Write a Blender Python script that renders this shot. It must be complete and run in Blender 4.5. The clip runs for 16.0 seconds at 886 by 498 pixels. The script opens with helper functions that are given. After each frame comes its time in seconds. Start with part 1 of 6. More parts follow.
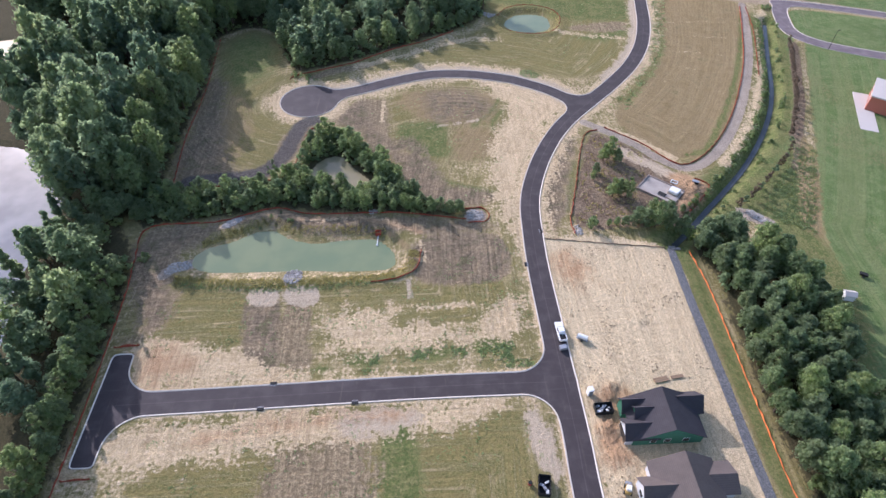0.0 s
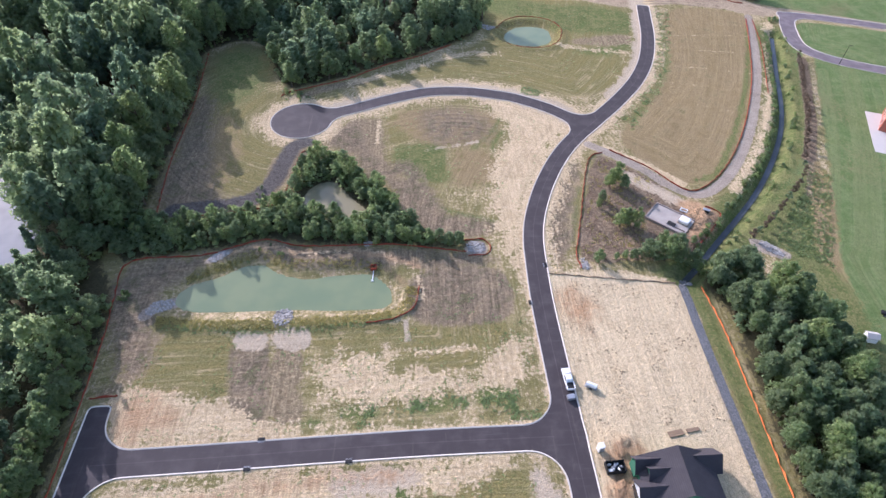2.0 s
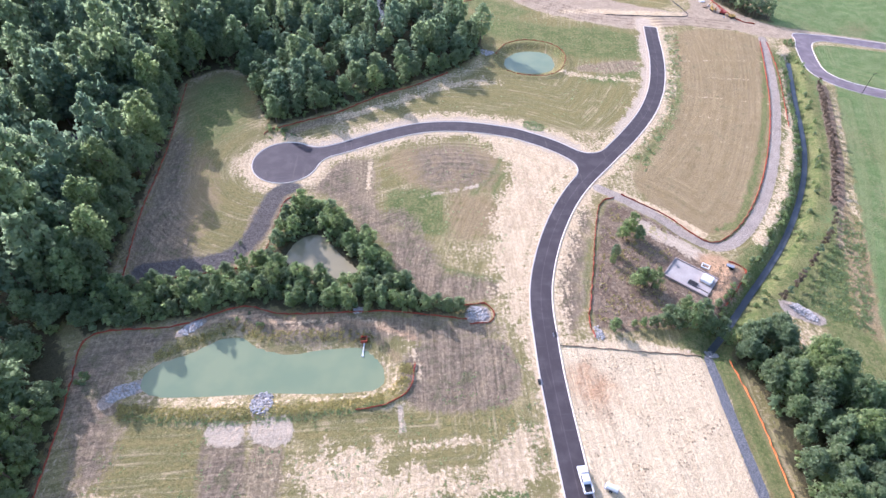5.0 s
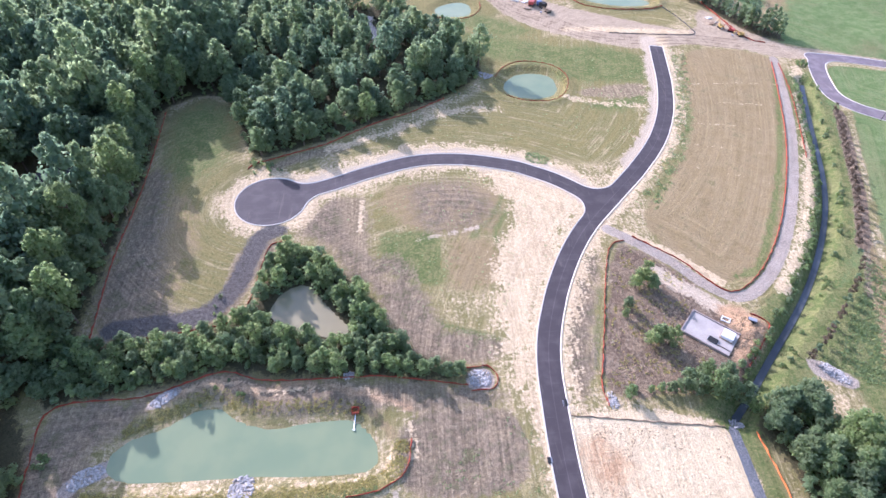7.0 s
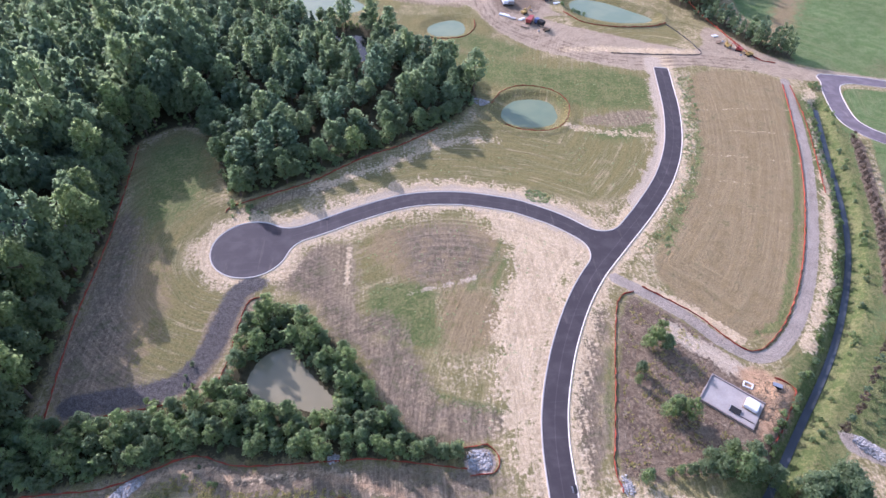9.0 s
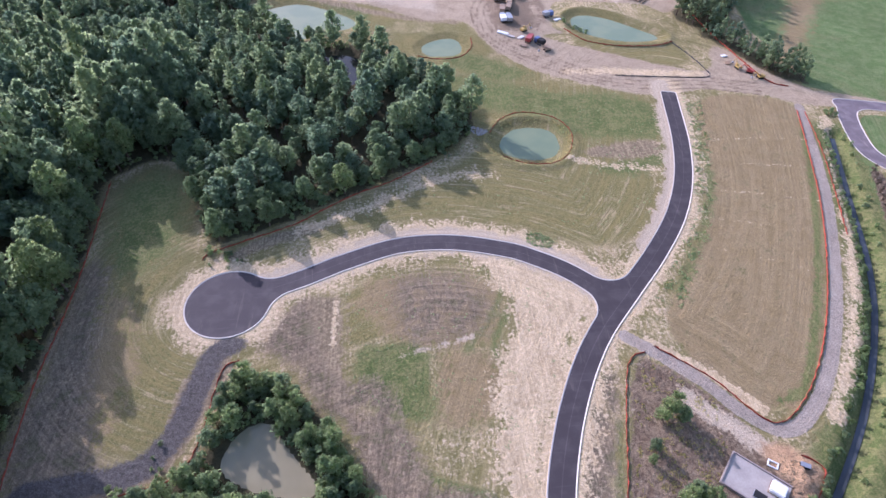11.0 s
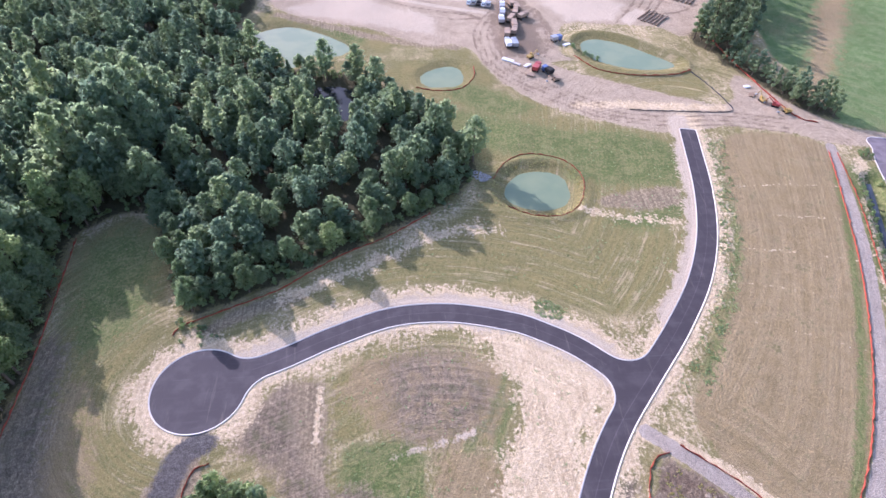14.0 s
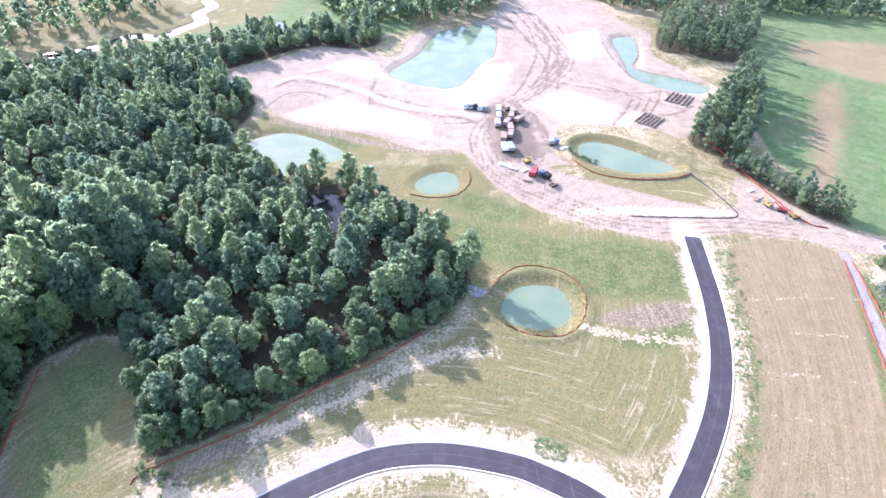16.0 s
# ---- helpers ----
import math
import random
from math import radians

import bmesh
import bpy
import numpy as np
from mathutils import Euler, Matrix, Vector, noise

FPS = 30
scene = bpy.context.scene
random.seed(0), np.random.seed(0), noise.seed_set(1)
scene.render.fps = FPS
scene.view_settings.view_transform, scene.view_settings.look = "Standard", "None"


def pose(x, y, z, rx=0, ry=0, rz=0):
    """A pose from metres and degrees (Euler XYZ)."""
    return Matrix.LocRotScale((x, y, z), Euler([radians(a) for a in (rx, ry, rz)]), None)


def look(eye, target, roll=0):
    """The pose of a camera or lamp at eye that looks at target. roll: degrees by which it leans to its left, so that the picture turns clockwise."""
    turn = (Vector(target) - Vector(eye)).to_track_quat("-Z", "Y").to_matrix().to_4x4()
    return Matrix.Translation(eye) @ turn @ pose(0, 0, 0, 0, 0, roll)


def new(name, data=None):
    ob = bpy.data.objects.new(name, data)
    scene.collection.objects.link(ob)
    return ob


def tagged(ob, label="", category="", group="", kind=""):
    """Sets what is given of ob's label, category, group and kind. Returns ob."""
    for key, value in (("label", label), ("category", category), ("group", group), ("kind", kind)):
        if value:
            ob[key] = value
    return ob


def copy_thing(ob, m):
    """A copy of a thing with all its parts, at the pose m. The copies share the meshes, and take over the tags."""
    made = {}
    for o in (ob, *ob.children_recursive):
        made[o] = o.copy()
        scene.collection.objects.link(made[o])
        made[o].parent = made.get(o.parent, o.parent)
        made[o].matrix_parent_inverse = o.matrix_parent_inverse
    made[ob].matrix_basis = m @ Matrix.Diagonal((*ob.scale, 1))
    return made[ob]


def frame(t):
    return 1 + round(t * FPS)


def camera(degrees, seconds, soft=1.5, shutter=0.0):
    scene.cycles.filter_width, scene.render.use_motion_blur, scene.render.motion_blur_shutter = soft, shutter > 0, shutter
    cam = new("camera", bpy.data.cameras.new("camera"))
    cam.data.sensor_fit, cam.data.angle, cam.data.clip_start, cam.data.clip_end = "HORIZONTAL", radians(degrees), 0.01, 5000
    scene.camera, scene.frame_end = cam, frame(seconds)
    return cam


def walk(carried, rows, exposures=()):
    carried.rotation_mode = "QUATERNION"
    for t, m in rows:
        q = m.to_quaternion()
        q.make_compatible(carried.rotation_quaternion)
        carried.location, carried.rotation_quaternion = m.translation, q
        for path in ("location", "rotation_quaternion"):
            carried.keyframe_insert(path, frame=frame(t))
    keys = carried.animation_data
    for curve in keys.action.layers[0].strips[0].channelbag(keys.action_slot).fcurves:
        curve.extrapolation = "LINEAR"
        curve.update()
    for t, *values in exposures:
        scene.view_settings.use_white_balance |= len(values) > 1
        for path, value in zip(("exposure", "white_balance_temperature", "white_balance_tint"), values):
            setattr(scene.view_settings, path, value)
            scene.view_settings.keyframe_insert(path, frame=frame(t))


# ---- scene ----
cam = camera(75.6, 16.0)
EXPOSURES = [(0, 0.61, 5550, 27), (2, 0.77, 5500, 28), (4, 1.12, 5400, 31), (7, 1.31, 5300, 33), (9, 0.9, 5300, 36), (11.5, 0.74, 5300, 37), (12.5, 0.81, 5300, 38), (14, 1.08, 5300, 38), (14.8, 1.18, 5300, 38), (15.4, 1.44, 5200, 36), (16, 1.77, 5100, 34)]
PATH = [
    (0, (0.782, 0.179, 117.23), (0.871, 1.559, 115.784), 0.7),
    (0.5, (0.642, 3.448, 117.489), (0.735, 4.825, 116.042), 0.8),
    (1, (0.461, 6.96, 117.751), (0.56, 8.334, 116.301), 1.0),
    (1.5, (0.317, 10.527, 117.879), (0.42, 11.899, 116.428), 1.2),
    (2, (0.428, 13.937, 117.967), (0.534, 15.309, 116.516), 1.2),
    (2.5, (0.813, 17.29, 118.007), (0.918, 18.663, 116.556), 1.2),
    (3, (1.011, 21.052, 118.013), (1.118, 22.424, 116.562), 1.1),
    (3.5, (1.091, 24.987, 118.016), (1.2, 26.359, 116.565), 1.3),
    (4, (1.23, 28.924, 117.961), (1.342, 30.296, 116.51), 1.2),
    (6.5, (1.63, 52.003, 118.26), (1.764, 53.369, 116.806), 1.6),
    (7, (1.947, 56.692, 118.279), (2.085, 58.059, 116.825), 1.5),
    (7.5, (2.338, 61.536, 118.287), (2.48, 62.903, 116.833), 1.5),
    (8, (2.67, 66.578, 118.37), (2.817, 67.943, 116.916), 1.7),
    (8.5, (3.201, 71.453, 118.482), (3.352, 72.817, 117.026), 1.6),
    (9, (3.818, 76.548, 118.396), (3.973, 77.911, 116.94), 1.6),
    (11.5, (6.538, 100.842, 119.668), (6.707, 102.19, 118.201), 2.0),
    (12, (6.993, 105.489, 119.886), (7.163, 106.834, 118.416), 2.1),
    (12.5, (7.524, 109.859, 120.024), (7.691, 111.203, 118.552), 2.0),
    (13, (8.143, 113.929, 120.117), (8.307, 115.273, 118.645), 2.0),
    (13.5, (8.805, 117.934, 120.171), (8.966, 119.277, 118.697), 1.9),
    (14, (9.604, 121.788, 120.298), (9.761, 123.13, 118.823), 1.8),
    (14.5, (10.519, 125.657, 120.598), (10.673, 126.997, 119.122), 1.7),
    (15, (11.693, 129.916, 121.176), (11.845, 131.261, 119.704), 1.5),
    (15.5, (13.412, 134.132, 121.657), (13.563, 135.561, 120.266), 1.3),
    (16, (15.075, 137.422, 121.913), (15.224, 138.952, 120.632), 0.7),
]
walk(cam, [(t, look(eye, target, roll)) for t, eye, target, roll in PATH], EXPOSURES)

# ---- light ----
SUN_AZ, SUN_EL = 37.0, 26.0          # degrees left of +y, degrees above the horizon
world = bpy.data.worlds.new("sky")
scene.world = world
world.use_nodes = True
wn = world.node_tree.nodes
sky = wn.new("ShaderNodeTexSky")
sky.sky_type, sky.sun_disc = "NISHITA", False
sky.sun_elevation, sky.sun_rotation = radians(SUN_EL), radians(-SUN_AZ)
sky.air_density, sky.dust_density = 1.6, 2.0
wn["Background"].inputs["Strength"].default_value = 0.15
world.node_tree.links.new(sky.outputs["Color"], wn["Background"].inputs["Color"])
sun_data = bpy.data.lights.new("sun", "SUN")
sun_data.energy, sun_data.angle, sun_data.color = 3.3, radians(0.6), (1.0, 0.93, 0.84)
sun = new("sun", sun_data)
sun_dir = Vector((-math.sin(radians(SUN_AZ)) * math.cos(radians(SUN_EL)), math.cos(radians(SUN_AZ)) * math.cos(radians(SUN_EL)), math.sin(radians(SUN_EL))))
sun.matrix_world = look(sun_dir * 300, (0, 0, 0))

# ---- materials ----


class Mat:
    """A small builder of node materials."""

    def __init__(self, name, rough=0.8, spec=0.3):
        self.m = bpy.data.materials.new(name)
        self.m.use_nodes = True
        self.t = self.m.node_tree
        self.b = self.t.nodes["Principled BSDF"]
        self.b.inputs["Roughness"].default_value = rough
        self.b.inputs["Specular IOR Level"].default_value = spec
        self.pos = self.t.nodes.new("ShaderNodeNewGeometry").outputs["Position"]

    def put(self, value, socket):
        if isinstance(value, (int, float)):
            socket.default_value = value
        elif isinstance(value, tuple):
            socket.default_value = (*value, 1.0)[: len(socket.default_value)]
        else:
            self.t.links.new(value, socket)

    def noise(self, scale, detail=3.0, stretch=None, turn=0.0, rough=0.55, distort=0.0):
        n = self.t.nodes.new("ShaderNodeTexNoise")
        n.inputs["Scale"].default_value, n.inputs["Detail"].default_value = scale, detail
        n.inputs["Roughness"].default_value, n.inputs["Distortion"].default_value = rough, distort
        src = self.pos
        if stretch:
            mp = self.t.nodes.new("ShaderNodeMapping")
            mp.inputs["Rotation"].default_value = (0, 0, radians(turn))
            mp.inputs["Scale"].default_value = stretch
            self.t.links.new(src, mp.inputs["Vector"])
            src = mp.outputs["Vector"]
        self.t.links.new(src, n.inputs["Vector"])
        return n.outputs["Fac"]

    def lanes(self, scale, along=0.03, detail=3.0):
        """Noise in long lines that run beside the roads."""
        v = self.t.nodes.new("ShaderNodeCombineXYZ")
        self.t.links.new(self.math("MULTIPLY", self.attr("lane"), scale), v.inputs[0])
        xyz = self.t.nodes.new("ShaderNodeSeparateXYZ")
        self.t.links.new(self.pos, xyz.inputs[0])
        for k in (0, 1):
            self.t.links.new(self.math("MULTIPLY", xyz.outputs[k], along), v.inputs[k + 1])
        n = self.t.nodes.new("ShaderNodeTexNoise")
        n.inputs["Scale"].default_value, n.inputs["Detail"].default_value, n.inputs["Roughness"].default_value = 1.0, detail, 0.6
        self.t.links.new(v.outputs[0], n.inputs["Vector"])
        return n.outputs["Fac"]

    def attr(self, name):
        n = self.t.nodes.new("ShaderNodeAttribute")
        n.attribute_name = name
        return n.outputs["Fac"]

    def math(self, op, a, b=0.0, clamp=False):
        n = self.t.nodes.new("ShaderNodeMath")
        n.operation, n.use_clamp = op, clamp
        self.put(a, n.inputs[0]), self.put(b, n.inputs[1])
        return n.outputs[0]

    def step(self, v, lo, hi):
        n = self.t.nodes.new("ShaderNodeMapRange")
        n.interpolation_type = "SMOOTHSTEP"
        self.put(v, n.inputs[0])
        n.inputs[1].default_value, n.inputs[2].default_value = lo, hi
        return n.outputs[0]

    def mix(self, f, a, b):
        n = self.t.nodes.new("ShaderNodeMix")
        n.data_type = "RGBA"
        self.put(f, n.inputs[0]), self.put(a, n.inputs[6]), self.put(b, n.inputs[7])
        return n.outputs[2]

    def mul(self, c, f):
        n = self.t.nodes.new("ShaderNodeVectorMath")
        n.operation = "SCALE"
        self.put(c, n.inputs[0]), self.put(f, n.inputs["Scale"])
        return n.outputs[0]

    def random(self, island=False):
        if island:
            return self.t.nodes.new("ShaderNodeNewGeometry").outputs["Random Per Island"]
        return self.t.nodes.new("ShaderNodeObjectInfo").outputs["Random"]

    def color(self, c):
        self.put(c, self.b.inputs["Base Color"])
        return self

    def bump(self, h, strength=0.5, distance=0.1):
        n = self.t.nodes.new("ShaderNodeBump")
        n.inputs["Strength"].default_value, n.inputs["Distance"].default_value = strength, distance
        self.t.links.new(h, n.inputs["Height"])
        self.t.links.new(n.outputs[0], self.b.inputs["Normal"])
        return self


def simple(name, c, rough=0.7, spec=0.3, metal=0.0, scale=3.0, vary=0.25, relief=0.2):
    k = Mat(name, rough, spec)
    n = k.math("ADD", k.math("MULTIPLY", k.noise(scale), 0.6), k.math("MULTIPLY", k.noise(scale * 7), 0.4))
    k.color(k.mix(n, tuple(v * (1 - vary) for v in c), tuple(min(1, v * (1 + vary)) for v in c)))
    k.b.inputs["Metallic"].default_value = metal
    if relief:
        k.bump(n, relief, 0.03)
    return k.m


def ground_material():
    k = Mat("ground_cover", 0.95, 0.1)
    big, mid, fine = k.noise(0.035, 4), k.noise(0.20, 6, rough=0.68), k.noise(1.1, 5, rough=0.7)
    grit, speck = k.noise(5.0, 4, rough=0.7), k.noise(0.75, 6, rough=0.75, distort=0.6)
    streak = k.lanes(1.0, 0.045, 4)                              # mower lines beside the roads
    tread = k.lanes(2.1, 0.02, 2)
    ruts = k.noise(0.9, 5, (1.3, 0.07, 1), -4.0, 0.62, 0.8)      # wheel ruts along y
    streak_y = k.lanes(0.8, 0.03, 4)                             # lines of the long field
    edge = k.math("ADD", k.math("MULTIPLY", k.math("SUBTRACT", mid, 0.5), 4.2), k.math("MULTIPLY", k.math("SUBTRACT", fine, 0.5), 3.6))
    edge = k.math("ADD", edge, k.math("MULTIPLY", k.math("SUBTRACT", ruts, 0.5), 1.6))
    shade = k.math("ADD", 0.65, k.math("ADD", k.math("MULTIPLY", k.step(fine, 0.25, 0.75), 0.20), k.math("MULTIPLY", k.step(grit, 0.34, 0.66), 0.56)))

    def two(a, b, f):
        return k.mix(f, a, b)

    pale = two((0.57, 0.455, 0.285), (0.41, 0.315, 0.187), k.step(k.math("ADD", k.math("MULTIPLY", mid, 0.5), k.math("MULTIPLY", ruts, 0.5)), 0.42, 0.64))
    pale = two(pale, (0.66, 0.555, 0.41), k.math("MULTIPLY", k.step(fine, 0.45, 0.75), 0.7))
    pale = two(pale, (0.22, 0.17, 0.105), k.math("MULTIPLY", k.step(speck, 0.62, 0.72), 0.6))
    dry = two((0.20, 0.18, 0.075), (0.31, 0.26, 0.13), k.step(k.math("ADD", k.math("MULTIPLY", streak, 0.5), k.math("MULTIPLY", mid, 0.5)), 0.40, 0.62))
    dry = two(dry, (0.11, 0.125, 0.045), k.step(fine, 0.52, 0.72))
    # base: thin dry grass over sand, broken at several scales
    thin = k.math("ADD", k.math("MULTIPLY", big, 0.28), k.math("ADD", k.math("MULTIPLY", mid, 0.27), k.math("ADD", k.math("MULTIPLY", ruts, 0.22), k.math("MULTIPLY", fine, 0.38))))
    c = two(dry, pale, k.step(thin, 0.555, 0.665))

    def over(c, name, colour, soft=0.35, ragged=1.0):
        f = k.step(k.math("ADD", k.attr(name), k.math("MULTIPLY", edge, ragged)), -soft, soft)
        return k.mix(f, c, colour)

    wild = two((0.250, 0.212, 0.088), (0.140, 0.138, 0.050), k.step(k.math("ADD", k.math("MULTIPLY", fine, 0.5), k.math("MULTIPLY", streak, 0.5)), 0.44, 0.56))
    wild = two(wild, (0.28, 0.24, 0.12), k.step(k.math("ADD", k.math("MULTIPLY", streak, 0.6), k.math("MULTIPLY", grit, 0.4)), 0.48, 0.64))
    wild = two(wild, pale, k.math("MULTIPLY", k.step(speck, 0.60, 0.72), 0.7))
    wild = two(wild, (0.36, 0.29, 0.165), k.math("MULTIPLY", k.step(k.math("ADD", k.math("MULTIPLY", mid, 0.55), k.math("MULTIPLY", streak, 0.45)), 0.535, 0.63), 0.85))
    wild = two(wild, (0.085, 0.098, 0.034), k.math("MULTIPLY", k.step(k.math("SUBTRACT", 1.0, speck), 0.58, 0.70), 0.8))
    c = over(c, "grass", wild)
    hay = two((0.252, 0.194, 0.099), (0.308, 0.238, 0.132), k.step(k.math("ADD", k.math("MULTIPLY", streak_y, 0.35), k.math("MULTIPLY", mid, 0.65)), 0.42, 0.60))
    hay = two(hay, (0.42, 0.335, 0.215), k.math("MULTIPLY", k.step(k.math("ADD", k.math("MULTIPLY", grit, 0.5), k.math("MULTIPLY", speck, 0.5)), 0.56, 0.68), 0.8))
    hay = two(hay, (0.155, 0.140, 0.062), k.step(k.math("ADD", k.math("MULTIPLY", mid, 0.6), k.math("MULTIPLY", fine, 0.4)), 0.52, 0.66))
    c = over(c, "hay", hay)
    lawn = two((0.110, 0.170, 0.058), (0.165, 0.215, 0.088), k.step(mid, 0.38, 0.62))
    lawn = two(lawn, (0.20, 0.18, 0.09), k.math("MULTIPLY", k.step(k.math("ADD", k.math("MULTIPLY", big, 0.6), k.math("MULTIPLY", fine, 0.4)), 0.53, 0.66), 0.8))
    band = k.step(k.lanes(0.28, 0.004, 2), 0.44, 0.58)
    lawn = two(lawn, (0.185, 0.215, 0.092), k.math("MULTIPLY", band, 0.55))
    c = over(c, "lawn", lawn, 0.25, 0.5)
    green = two((0.105, 0.138, 0.044), (0.190, 0.190, 0.078), k.step(k.math("ADD", k.math("MULTIPLY", fine, 0.5), k.math("MULTIPLY", mid, 0.5)), 0.42, 0.58))
    green = two(green, (0.26, 0.22, 0.12), k.math("MULTIPLY", k.step(speck, 0.56, 0.70), 0.8))
    c = over(c, "green", green, 0.5, 1.25)
    mud = two((0.195, 0.153, 0.096), (0.34, 0.272, 0.172), k.step(k.math("ADD", k.math("MULTIPLY", ruts, 0.45), k.math("MULTIPLY", fine, 0.55)), 0.42, 0.60))
    mud = two(mud, (0.15, 0.145, 0.075), k.math("MULTIPLY", k.step(speck, 0.55, 0.68), 0.7))
    c = over(c, "soil", mud, 0.6)
    umber = two((0.150, 0.118, 0.082), (0.265, 0.208, 0.145), k.step(k.math("ADD", k.math("MULTIPLY", ruts, 0.35), k.math("ADD", k.math("MULTIPLY", fine, 0.4), k.math("MULTIPLY", tread, 0.25))), 0.42, 0.60))
    umber = two(umber, (0.38, 0.31, 0.21), k.math("MULTIPLY", k.step(speck, 0.53, 0.66), 0.75))
    umber = two(umber, (0.115, 0.118, 0.055), k.math("MULTIPLY", k.step(k.math("SUBTRACT", 1.0, mid), 0.50, 0.62), 0.55))
    c = over(c, "umber", k.mix(k.math("MULTIPLY", k.step(mid, 0.46, 0.62), 0.7), umber, c), 0.9)
    c = over(c, "rust", two(two((0.128, 0.092, 0.064), (0.235, 0.180, 0.122), k.step(k.math("ADD", k.math("MULTIPLY", mid, 0.4), k.math("MULTIPLY", fine, 0.6)), 0.42, 0.58)), (0.42, 0.35, 0.25), k.math("MULTIPLY", k.step(speck, 0.56, 0.68), 0.75)), 0.5)
    c = over(c, "pink", two(two((0.39, 0.312, 0.218), (0.31, 0.245, 0.166), k.step(mid, 0.42, 0.66)), (0.44, 0.36, 0.255), k.step(fine, 0.5, 0.68)), 0.4, 0.7)
    c = over(c, "sand", pale, 0.45, 1.6)
    c = over(c, "track", two((0.255, 0.196, 0.135), (0.18, 0.136, 0.095), fine), 0.6, 0.7)
    c = over(c, "white", two((0.49, 0.41, 0.305), (0.40, 0.325, 0.23), k.step(fine, 0.45, 0.66)), 0.5)
    lot = two((0.59, 0.485, 0.315), (0.48, 0.380, 0.240), k.step(k.math("ADD", k.math("MULTIPLY", mid, 0.45), k.math("MULTIPLY", ruts, 0.55)), 0.42, 0.66))
    lot = two(lot, (0.64, 0.550, 0.385), k.math("MULTIPLY", k.step(fine, 0.45, 0.75), 0.6))
    lot = two(lot, (0.25, 0.20, 0.115), k.math("MULTIPLY", k.step(k.math("ADD", k.math("MULTIPLY", speck, 0.55), k.math("MULTIPLY", mid, 0.45)), 0.585, 0.64), 0.7))
    c = over(c, "lot", lot, 0.4, 0.4)
    clay = two((0.50, 0.33, 0.19), (0.33, 0.215, 0.125), k.step(k.math("ADD", k.math("MULTIPLY", fine, 0.5), k.math("MULTIPLY", ruts, 0.5)), 0.42, 0.62))
    c = over(c, "clay", clay, 1.2, 0.9)
    c = over(c, "slate", two((0.115, 0.125, 0.140), (0.19, 0.195, 0.205), k.step(grit, 0.38, 0.62)), 0.3, 0.35)
    c = over(c, "gravel", two((0.285, 0.243, 0.198), (0.385, 0.330, 0.270), k.step(k.math("ADD", k.math("MULTIPLY", grit, 0.6), k.math("MULTIPLY", mid, 0.4)), 0.38, 0.62)), 0.3, 0.45)
    slick = two((0.082, 0.076, 0.070), (0.150, 0.138, 0.126), k.step(k.math("ADD", k.math("MULTIPLY", fine, 0.5), k.math("MULTIPLY", grit, 0.5)), 0.40, 0.62))
    c = over(c, "slick", slick, 0.9, 1.0)
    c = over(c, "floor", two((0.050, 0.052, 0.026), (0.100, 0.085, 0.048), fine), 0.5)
    shade = k.math("ADD", shade, k.math("MULTIPLY", k.math("SUBTRACT", k.math("ADD", streak, tread), 1.0), 0.42))
    warm = k.t.nodes.new("ShaderNodeVectorMath")
    warm.operation = "MULTIPLY"
    warm.inputs[1].default_value = (1.0, 0.972, 0.925)
    k.put(k.mul(c, shade), warm.inputs[0])
    k.color(warm.outputs[0])
    k.bump(k.math("ADD", k.math("ADD", fine, k.math("MULTIPLY", k.math("ADD", ruts, k.math("ADD", streak, tread)), 0.22)), k.math("MULTIPLY", k.math("ADD", grit, speck), 0.5)), 1.0, 0.42)
    return k.m


def leaf_material(name, a, b, island=True):
    k = Mat(name, 0.65, 0.25)
    leaf = k.random(True)
    c = k.mix(leaf, a, b)
    tint = k.attr("tint")
    c = k.mix(k.math("MULTIPLY", tint, 0.45), c, (0.180, 0.212, 0.100))
    cool = k.math("MULTIPLY", k.math("SUBTRACT", 0.32, tint, True), 1.5, True)
    c = k.mix(cool, c, (0.072, 0.112, 0.082))
    c = k.mul(c, k.math("ADD", 1.10, k.math("MULTIPLY", k.random(), 0.34)))
    k.color(c)
    tr = k.t.nodes.new("ShaderNodeBsdfTranslucent")
    k.put(k.mul(c, 2.1), tr.inputs["Color"])
    mx = k.t.nodes.new("ShaderNodeMixShader")
    mx.inputs[0].default_value = 0.56
    k.t.links.new(k.b.outputs[0], mx.inputs[1]), k.t.links.new(tr.outputs[0], mx.inputs[2])
    k.t.links.new(mx.outputs[0], k.t.nodes["Material Output"].inputs["Surface"])
    return k.m


def water_material(name, shallow, deep):
    k = Mat(name, 0.06, 0.5)
    k.b.inputs["IOR"].default_value = 1.33
    n = k.noise(0.08, 3)
    k.color(k.mix(k.step(n, 0.35, 0.65), shallow, deep))
    k.bump(k.noise(1.8, 3), 0.03, 0.03)
    return k.m


